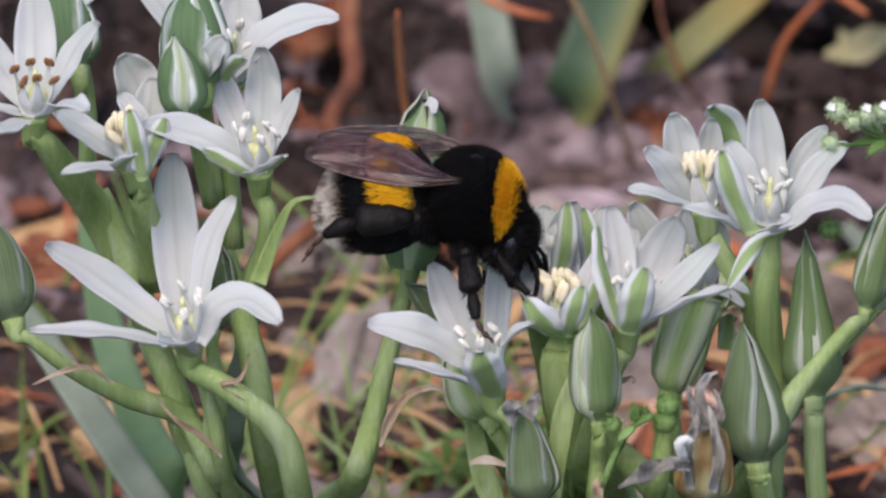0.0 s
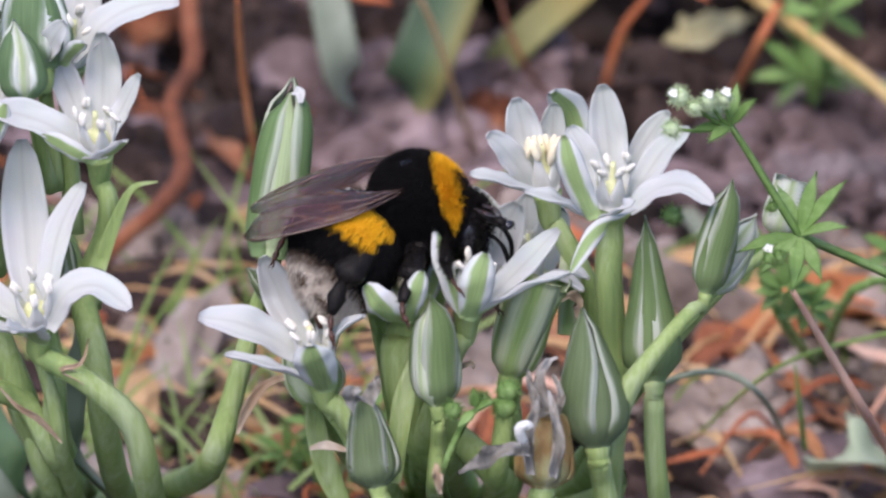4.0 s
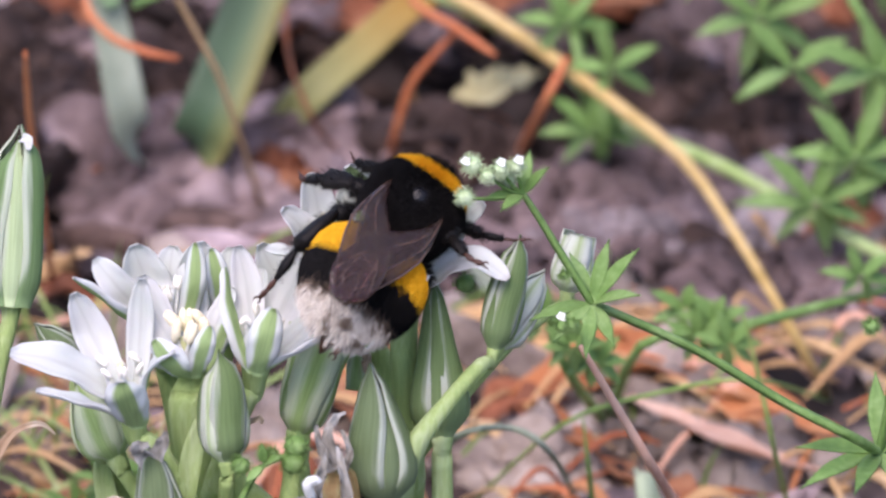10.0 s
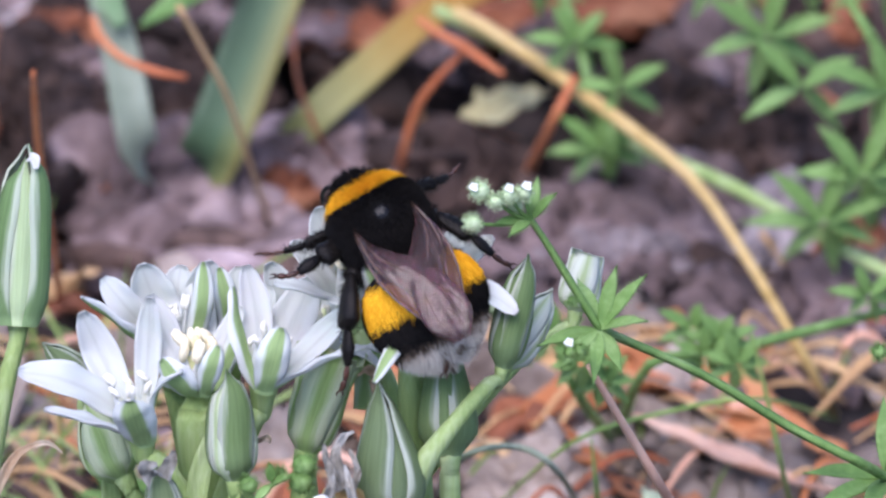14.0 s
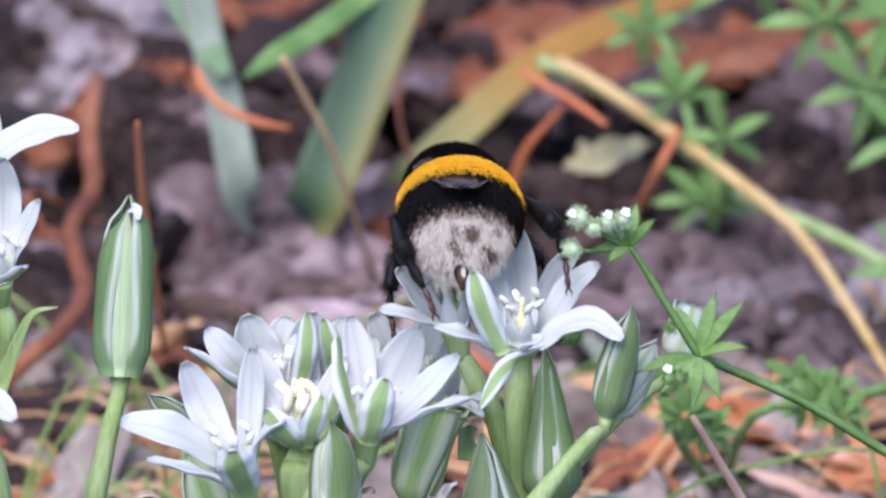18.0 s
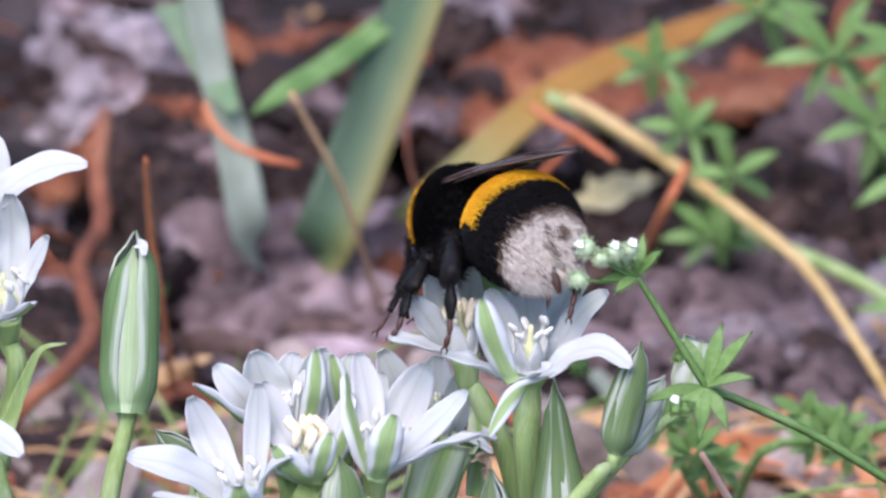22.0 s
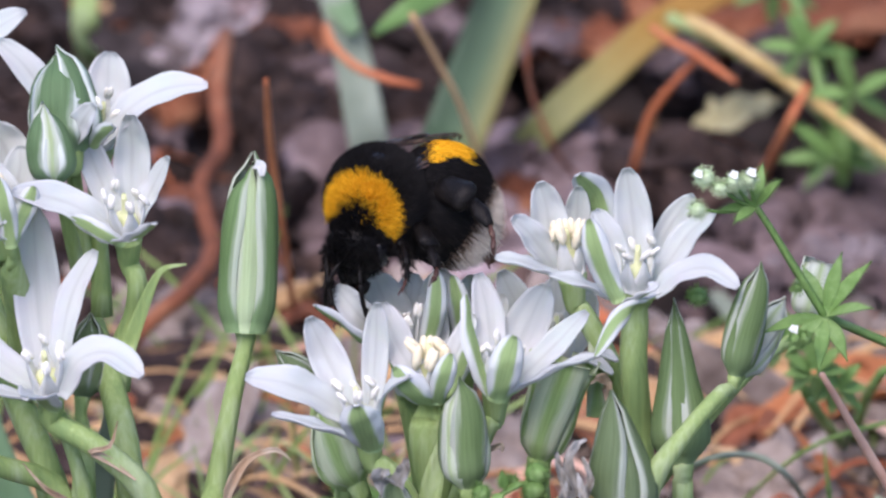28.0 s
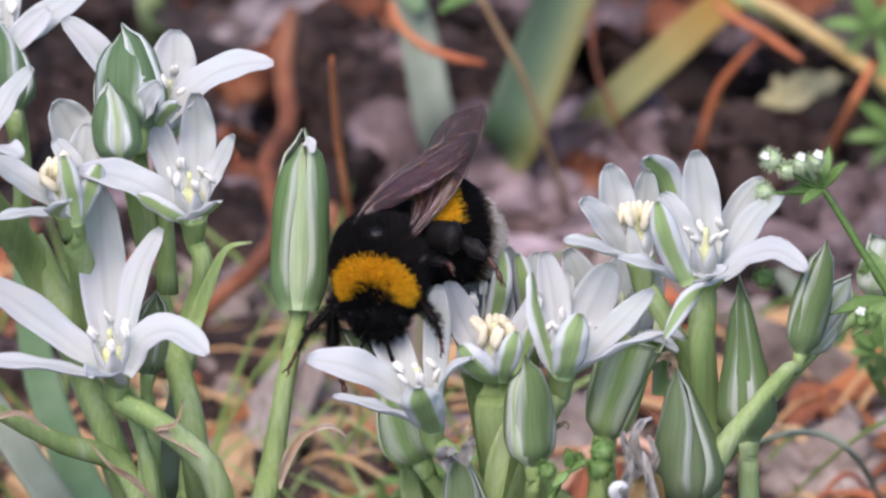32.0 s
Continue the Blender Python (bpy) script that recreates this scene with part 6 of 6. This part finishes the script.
# ---- a small dark fly ----
fly = thing("small_fly", (0, 0, 0), "tiny dark grey fly on the white petals", "fly")
bm = bmesh.new()
ellipsoid(bm, (0, 0, 0), (0.62, 0.45, 0.42), None, 12, 8)
finish(bm, "thorax", M_SHELL, fly)
bm = bmesh.new()
ellipsoid(bm, (-1.2, 0, -0.1), (0.85, 0.42, 0.36), None, 12, 8)
finish(bm, "abdomen", M_SHELL, fly)
bm = bmesh.new()
ellipsoid(bm, (0.85, 0, 0.0), (0.36, 0.48, 0.40), None, 12, 8)
finish(bm, "head", M_EYE, fly)
for sg in (-1, 1):
    bm = bmesh.new()
    blade(bm, [Vector((-0.1, 0.3 * sg, 0.35)), Vector((-1.2, 0.7 * sg, 0.5)), Vector((-2.2, 0.6 * sg, 0.45))], [0.2, 0.7, 0.75, 0.2], (0, 0, 1), 0.02, 0.0, 6, 3)
    finish(bm, "wing", M_WING, fly)
    for k in (-0.35, 0.05, 0.4):
        bm = bmesh.new()
        tube(bm, [(k, 0.3 * sg, -0.2), (k * 1.8, 0.9 * sg, 0.0), (k * 2.2, 1.2 * sg, -0.8)], [0.08, 0.06, 0.03], 5)
        finish(bm, "leg", M_SHELL, fly)

# ---- what moves ----
# the bee: seconds, middle of the thorax on the plate and its depth, then three ways
# (right, up, towards the viewer): where it heads, where its back looks, where its tail points
BEE_ROWS = [
    (0, 603, 472, -2, (0.95, -0.25, 0.12), (0.15, 0.85, 0.45), (-0.95, -0.14, -0.22)),
    (1, 615, 492, -2, (0.95, -0.25, 0.12), (0.15, 0.85, 0.45), (-0.95, -0.14, -0.22)),
    (2, 626, 510, -2, (0.95, -0.25, 0.12), (0.15, 0.85, 0.45), (-0.95, -0.14, -0.22)),
    (2.5, 617, 461, -2, (0.97, -0.1, 0.12), (0.1, 0.9, 0.35), (-0.95, -0.15, 0)),
    (3, 685, 528, -2, (0.95, 0.1, 0.12), (-0.1, 0.9, 0.4), (-0.62, -0.77, 0.1)),
    (3.5, 770, 516, -2, (0.97, 0.14, 0.12), (0, 0.85, 0.5), (-0.52, -0.85, 0.15)),
    (4, 788, 505, -2, (0.97, 0.10, 0.12), (0, 0.85, 0.5), (-0.57, -0.81, 0.15)),
    (4.5, 792, 514, -2, (0.97, 0.02, 0.12), (0, 0.85, 0.5), (-0.57, -0.81, 0.15)),
    (5.3, 795, 434, -4, (0.85, 0.3, -0.3), (-0.2, 0.7, 0.6), (-0.8, -0.5, 0.2)),
    (6.5, 1072, 448, -6, (0.64, 0.64, -0.3), (-0.2, 0.3, 0.95), (-0.70, -0.65, 0.25)),
    (7, 1100, 437, -6, (0.66, 0.63, -0.3), (0.00, 0.18, 0.95), (-0.66, -0.72, 0.2)),
    (8, 1120, 437, -6, (0.84, 0.42, -0.3), (0.05, 0.18, 0.95), (-0.76, -0.62, 0.2)),
    (9, 1131, 440, -6, (0.74, 0.56, -0.46), (0.05, 0.18, 0.95), (-0.60, -0.77, 0.2)),
    (10, 1153, 420, -6, (0.58, 0.74, -0.46), (0.08, 0.18, 0.95), (-0.50, -0.83, 0.25)),
    (11, 1145, 402, -6, (0.52, 0.78, -0.46), (0.10, 0.18, 0.95), (-0.44, -0.86, 0.25)),
    (12, 1156, 412, -6, (0.30, 0.88, -0.46), (0.10, 0.18, 0.95), (-0.36, -0.90, 0.25)),
    (13, 1160, 411, -6, (0.25, 0.88, -0.46), (0.20, 0.18, 0.95), (-0.22, -0.93, 0.25)),
    (13.5, 1141, 397, -6, (0.22, 0.90, -0.46), (0.20, 0.18, 0.95), (-0.13, -0.95, 0.2)),
    (14, 1086, 414, -6, (-0.48, 0.78, -0.32), (-0.05, 0.4, 0.9), (0.45, -0.86, -0.1)),
    (14.5, 1002, 412, -6, (-0.76, 0.54, -0.3), (-0.1, 0.45, 0.88), (0.64, -0.72, -0.2)),
    (15, 1023, 408, -6, (-0.76, 0.54, -0.3), (-0.1, 0.48, 0.86), (0.62, -0.74, -0.24)),
    (15.5, 1012, 395, -6, (-0.90, 0.30, -0.26), (-0.1, 0.55, 0.82), (0.60, -0.76, -0.2)),
    (16.5, 1018, 340, -2, (-0.6, -0.15, -0.78), (0.0, 0.9, 0.2), (0.35, -0.66, 0.6)),
    (17.5, 1022, 298, 6, (-0.05, -0.42, -0.90), (0, 0.9, -0.42), (0.06, -0.70, 0.71)),
    (18, 1031, 270, 6, (-0.05, -0.42, -0.90), (0, 0.9, -0.42), (0.06, -0.70, 0.71)),
    (19, 1040, 246, 6, (-0.07, -0.42, -0.90), (0, 0.9, -0.42), (0.10, -0.69, 0.72)),
    (19.5, 1038, 245, 6, (-0.12, -0.42, -0.90), (0, 0.9, -0.42), (0.12, -0.68, 0.72)),
    (20, 1042, 244, 6, (-0.35, -0.38, -0.85), (-0.1, 0.9, -0.35), (0.28, -0.63, 0.72)),
    (20.5, 1038, 244, 5, (-0.55, -0.35, -0.74), (-0.15, 0.85, -0.3), (0.42, -0.55, 0.70)),
    (21, 1030, 240, 4, (-0.72, -0.18, -0.66), (-0.1, 0.95, 0.05), (0.55, -0.46, 0.70)),
    (22, 1034, 242, 4, (-0.72, -0.18, -0.66), (-0.1, 0.95, 0.05), (0.55, -0.46, 0.70)),
    (23, 951, 244, 0, (-0.9, -0.14, -0.38), (-0.15, 0.9, 0.35), (0.75, -0.42, 0.5)),
    (23.5, 829, 333, 8, (-0.5, -0.8, 0.3), (-0.6, 0.6, 0.4), (0.92, 0.12, -0.3)),
    (24, 808, 356, 9, (-0.45, -0.8, 0.38), (-0.55, 0.65, 0.4), (0.92, -0.02, -0.36)),
    (25, 806, 350, 9, (-0.40, -0.8, 0.44), (-0.5, 0.7, 0.45), (0.93, -0.08, -0.26)),
    (25.5, 796, 368, 8, (-0.40, -0.78, 0.46), (-0.45, 0.75, 0.45), (0.88, -0.15, -0.4)),
    (27.5, 657, 328, 4, (-0.40, -0.56, 0.72), (0.0, 0.80, 0.58), (0.84, -0.48, -0.22)),
    (28, 668, 346, 4, (-0.40, -0.56, 0.72), (0.0, 0.80, 0.58), (0.84, -0.48, -0.22)),
    (28.5, 667, 343, 4, (-0.40, -0.56, 0.72), (0.0, 0.80, 0.58), (0.84, -0.48, -0.22)),
    (29, 676, 340, 4, (-0.38, -0.56, 0.73), (0.0, 0.80, 0.58), (0.82, -0.50, -0.26)),
    (30, 668, 360, 4, (-0.32, -0.56, 0.76), (0.0, 0.80, 0.58), (0.78, -0.56, -0.28)),
    (30.5, 663, 372, 4, (-0.30, -0.56, 0.77), (0.0, 0.80, 0.58), (0.76, -0.56, -0.30)),
    (30.9, 652, 366, 4, (-0.28, -0.58, 0.77), (0.0, 0.80, 0.58), (0.78, -0.56, -0.28)),
    (31, 612, 398, 0, (-0.22, -0.78, 0.58), (-0.12, 0.6, 0.78), (0.85, -0.22, -0.45)),
    (31.2, 590, 440, 0, (-0.16, -0.84, 0.52), (-0.08, 0.52, 0.85), (0.92, -0.12, -0.36)),
    (31.5, 568, 482, 0, (-0.16, -0.84, 0.52), (-0.10, 0.52, 0.85), (0.90, 0.0, -0.42)),
    (32, 560, 500, 0, (-0.16, -0.84, 0.52), (-0.12, 0.54, 0.82), (0.90, 0.02, -0.42)),
]

# where the back of the abdomen looks when it twists against the thorax
TAIL_UP = {t: (-0.1, 1, -0.2) for t in (23.5, 24, 25, 25.5)}
TAIL_UP.update({t: (0.0, 0.8, -0.6) for t in (27.5, 28, 28.5, 29, 30, 30.5, 30.9, 31)})
TAIL_UP.update({t: (0.0, 1, 0.0) for t in (31.2, 31.5, 32)})

# wings: seconds, lift, spread, sideways swing and roll in degrees
WING_ROWS = [(0, -9, 4, 0, 22), (2.5, -9, 4, 0, 22), (3.0, -8, 4, 13, 4), (3.5, -8, 4, 13, 4), (4.5, -8, 4, 13, 4), (6.5, 3, -9, 0, 0), (9, 3, -9, 0, 0), (10, 10, -8, 0, 0), (13.5, 13, -8, 0, 0), (14, 5, -8, 0, 0), (15.5, 2, -9, 0, 0), (17.5, -36, -6, 0, 0), (19.5, -36, -6, 0, 0), (20, -24, -6, 0, 0), (21, -4, -6, 0, 0), (23, -2, -6, 0, 0),
             (23.5, -16, -6, -12, 18), (25.5, -22, -6, -12, 18), (28, -26, -6, -10, 28), (30.9, -26, -6, -10, 28), (31.2, 2, -8, -30, 14), (32, 2, -8, -30, 14)]
# footholds on the plate: seconds, across, down, depth
LEG_ROWS = {
    "hr": [(0, 274, 578, -5), (2, 299, 616, -5), (2.5, 378, 544, -4), (3, 538, 778, -6), (4, 606, 801, -10), (4.5, 606, 800, -10), (6.5, 829, 725, -10), (9, 880, 744, -12), (13, 940, 709, -12), (13.5, 986, 709, -12), (14.5, 1217, 653, -6), (15.5, 1194, 596, -6), (17.5, 1254, 476, -4), (19, 1250, 464, -6), (20, 1244, 450, -6), (22, 1258, 460, -6), (23, 1259, 455, -6), (23.5, 1094, 421, 0), (25.5, 1001, 485, 4), (28, 900, 480, 6), (30.9, 866, 495, 6), (31.2, 759, 544, 4), (32, 764, 559, 4)],
    "hl": [(0, 288, 500, 4), (2.5, 398, 539, 4), (3, 368, 708, 0), (4, 449, 632, -2), (4.5, 451, 631, -2), (6.5, 649, 635, -8), (9, 798, 574, -8), (12, 902, 582, -8), (13, 990, 579, -8), (13.5, 1026, 579, -8), (14, 1023, 677, -8), (15.5, 1007, 664, -8), (17.5, 987, 484, -4), (19, 997, 479, -6), (20, 994, 460, -6), (22, 1003, 468, -6), (23, 1001, 475, -6), (23.5, 994, 421, -4), (25, 940, 462, -4), (25.5, 931, 475, -4), (28, 955, 470, -6), (29, 971, 463, -6), (30.9, 946, 475, -6), (31.2, 799, 524, -6), (32, 789, 539, -6)],
    "mr": [(0, 640, 742, -8), (1, 652, 766, -8), (2, 673, 764, -8), (2.5, 708, 599, -8), (3, 603, 748, -8), (4, 767, 731, -10), (4.5, 771, 728, -10), (6.5, 1139, 575, -8), (9, 1228, 534, -10), (13, 1252, 544, -10), (13.5, 1246, 539, -10), (14.5, 1147, 443, 4), (15.5, 1094, 436, 4), (17.5, 1170, 456, 6), (19, 1165, 387, 6), (21, 1122, 383, 6), (23, 979, 423, 6), (23.5, 854, 441, 4), (25.5, 821, 485, 4), (28, 660, 530, 4), (30.9, 646, 525, 4), (31.2, 539, 664, 4), (32, 504, 679, 4)],
    "ml": [(0, 648, 680, 2), (2.5, 658, 639, 2), (4, 751, 706, 4), (4.5, 756, 703, 4), (6.5, 939, 405, 4), (9, 988, 372, 2), (13, 980, 369, 0), (13.5, 986, 369, 0), (14, 932, 494, -8), (15.5, 967, 518, -8), (17.5, 930, 446, 4), (19, 970, 439, 4), (21, 892, 465, -2), (22, 903, 460, -2), (23, 883, 491, -4), (23.5, 874, 461, -4), (25.5, 851, 485, -4), (28, 790, 532, -6), (30.9, 786, 545, -6), (31.2, 699, 514, -6), (32, 684, 519, -6)],
    "fr": [(0, 716, 642, -6), (2, 743, 684, -6), (2.5, 738, 619, -6), (4, 863, 648, -8), (4.5, 866, 643, -8), (6.5, 1159, 475, -4), (9, 1248, 492, -4), (13, 1255, 449, -4), (14.5, 1027, 293, 6), (15.5, 994, 316, 6), (17.5, 1130, 396, 10), (19, 1125, 337, 10), (21, 962, 343, 10), (23, 869, 423, 6), (23.5, 754, 481, 2), (25.5, 741, 525, 2), (28, 602, 525, 2), (30.9, 606, 525, 2), (31.2, 479, 624, 2), (32, 451, 641, 2)],
    "fl": [(0, 728, 620, 0), (2.5, 748, 609, 0), (4, 901, 636, 0), (4.5, 906, 633, 0), (6.5, 1059, 375, 4), (9, 1058, 334, 4), (13, 1050, 349, 4), (14, 972, 434, -4), (15.5, 934, 446, -4), (17.5, 970, 396, 8), (19, 965, 337, 8), (21, 902, 363, 4), (23, 891, 485, -4), (23.5, 794, 481, -4), (25.5, 781, 535, -4), (28, 722, 545, -6), (30.9, 706, 555, -6), (31.2, 669, 634, -6), (32, 674, 671, -6)],
}


def turn_of(fwd, back):
    x = D(*fwd)
    b = D(*back)
    y = b.cross(x).normalized()
    return Matrix((x, y, x.cross(y))).transposed()


def shift(ob, rows, rest):
    """Sways a part by plate units across and down from its rest place."""
    out = []
    for t, du, dv in rows:
        p = Vector(rest) + (RIGHT * du - UP * dv) * (MM / UNIT)
        out.append((t, Matrix.Translation(p)))
    walk(ob, out)


def motions():
    body, tail = [], []
    for t, u, v, c, fwd, back, end in BEE_ROWS:
        r = turn_of(fwd, back)
        body.append((t, Matrix.Translation(V(u, v, c) * MM) @ r.to_4x4()))
        want = r.transposed() @ D(*end)
        q = Vector((-1, 0, -0.08)).normalized().rotation_difference(want).to_matrix()
        if t in TAIL_UP:
            y = (r.transposed() @ D(*TAIL_UP[t])).cross(-want).normalized()
            q = Matrix((-want, y, (-want).cross(y))).transposed()
        tail.append((t, Matrix.Translation(WAIST * MM) @ q.to_4x4()))
    walk(bee, body)
    walk(abdomen, tail)
    # wings: held back, swung aside on the last visit
    for w, sg in zip(wings, (1, 1, -1, -1)):
        rest = Vector(w.location)
        rows = []
        for t, up, out, swing, roll in WING_ROWS:
            rows.append((t, Matrix.Translation(rest) @ pose(0, 0, 0, roll, up, out * -sg + swing)))
        walk(w, rows)
    # legs: each reaches for its foothold
    place = {t: (u, v, c, fwd, back) for t, u, v, c, fwd, back, end in BEE_ROWS}
    for key, rows in LEG_ROWS.items():
        ob = legs[key]
        hip, rest = Vector(ob.location), reach[ob.name]
        out = []
        for t, fu, fv, fc in rows:
            u, v, c, fwd, back = place[t]
            r = turn_of(fwd, back)
            want = r.transposed() @ (V(fu, fv, fc) - V(u, v, c)) - hip / MM
            q = rest.rotation_difference(want)
            out.append((t, Matrix.Translation(hip) @ q.to_matrix().to_4x4()))
        walk(ob, out)
    # the flower on which the bee climbs dips under its weight
    dip = [(0, 3, -1), (4, 7, -2), (6.5, 11, -1), (7, 14, 11), (8, 17, 20), (9, 20, 25), (10, 19, 33), (11, 13, 41), (11.5, 14, 56), (13, 15, 59), (14, 20, 59), (15, 13, 58), (15.5, 13, 47),
           (17.5, 20, 22), (18, 23, 16), (19, 24, 1), (23, 23, 1), (23.5, 6, -8), (25, -1, -7), (28, 0, 0), (32, 5, 8)]
    for f in (C1A, C1B):
        shift(f, dip, f.location)
    shift(gal, [(0, 3, 2), (4, 6, 3), (6.5, 10, 4), (9, 14, 20), (11, 14, 30), (13, 14, 38), (15.5, 14, 28), (18, 5, -6), (19, 3, -12), (23, 2, -16), (25, 0, -6), (28, 0, 0), (32, 2, 7)], gal.location)
    shift(C5, [(0, -15, 25), (2.5, -20, 30), (3, -32, 40), (4.5, -29, 37), (6.5, 6, 9), (13, 10, 5), (28, 0, 0), (31, 0, 0), (32, -7, 7)], C5.location)
    shift(A1, [(0, 13, 25), (2, 12, 30), (4, 30, 27), (4.5, 30, 22), (6.5, 14, 20), (9, 12, 16), (17.5, 4, 1), (28, 0, 0), (32, 0, 0)], A1.location)
    rows = []
    for t, lean in ((0, 2.9), (2, 3.3), (2.5, 2.2), (3, 4.0), (3.5, 4.7), (4.5, 4.9), (6.5, 0.7), (13, 0.5), (28, 0), (31, 0), (31.5, -1.4), (32, -1.1)):
        rows.append((t, Matrix.Translation(plant_b.location) @ Matrix.Rotation(radians(lean), 4, "Y")))
    walk(plant_b, rows)
    # the fly walks over the petals before the bee's face, then leaves
    rows = []
    for t, u, v, c in ((0, 3600, -900, 260), (1.0, 3600, -900, 260), (1.7, 1300, -60, 10), (2, 953, 305, 0), (2.5, 845, 505, -4), (3, 855, 505, -5), (3.5, 919, 523, -6), (4, 936, 538, -6), (4.5, 971, 556, -6), (5.5, 1300, -400, 20), (6.4, 3600, -900, 260), (32, 3600, -900, 260)):
        rows.append((t, Matrix.Translation(V(u, v, c) * MM) @ turn_of((0.85, -0.35, 0.4), (0.2, 0.9, 0.4)).to_4x4()))
    walk(fly, rows)


motions()
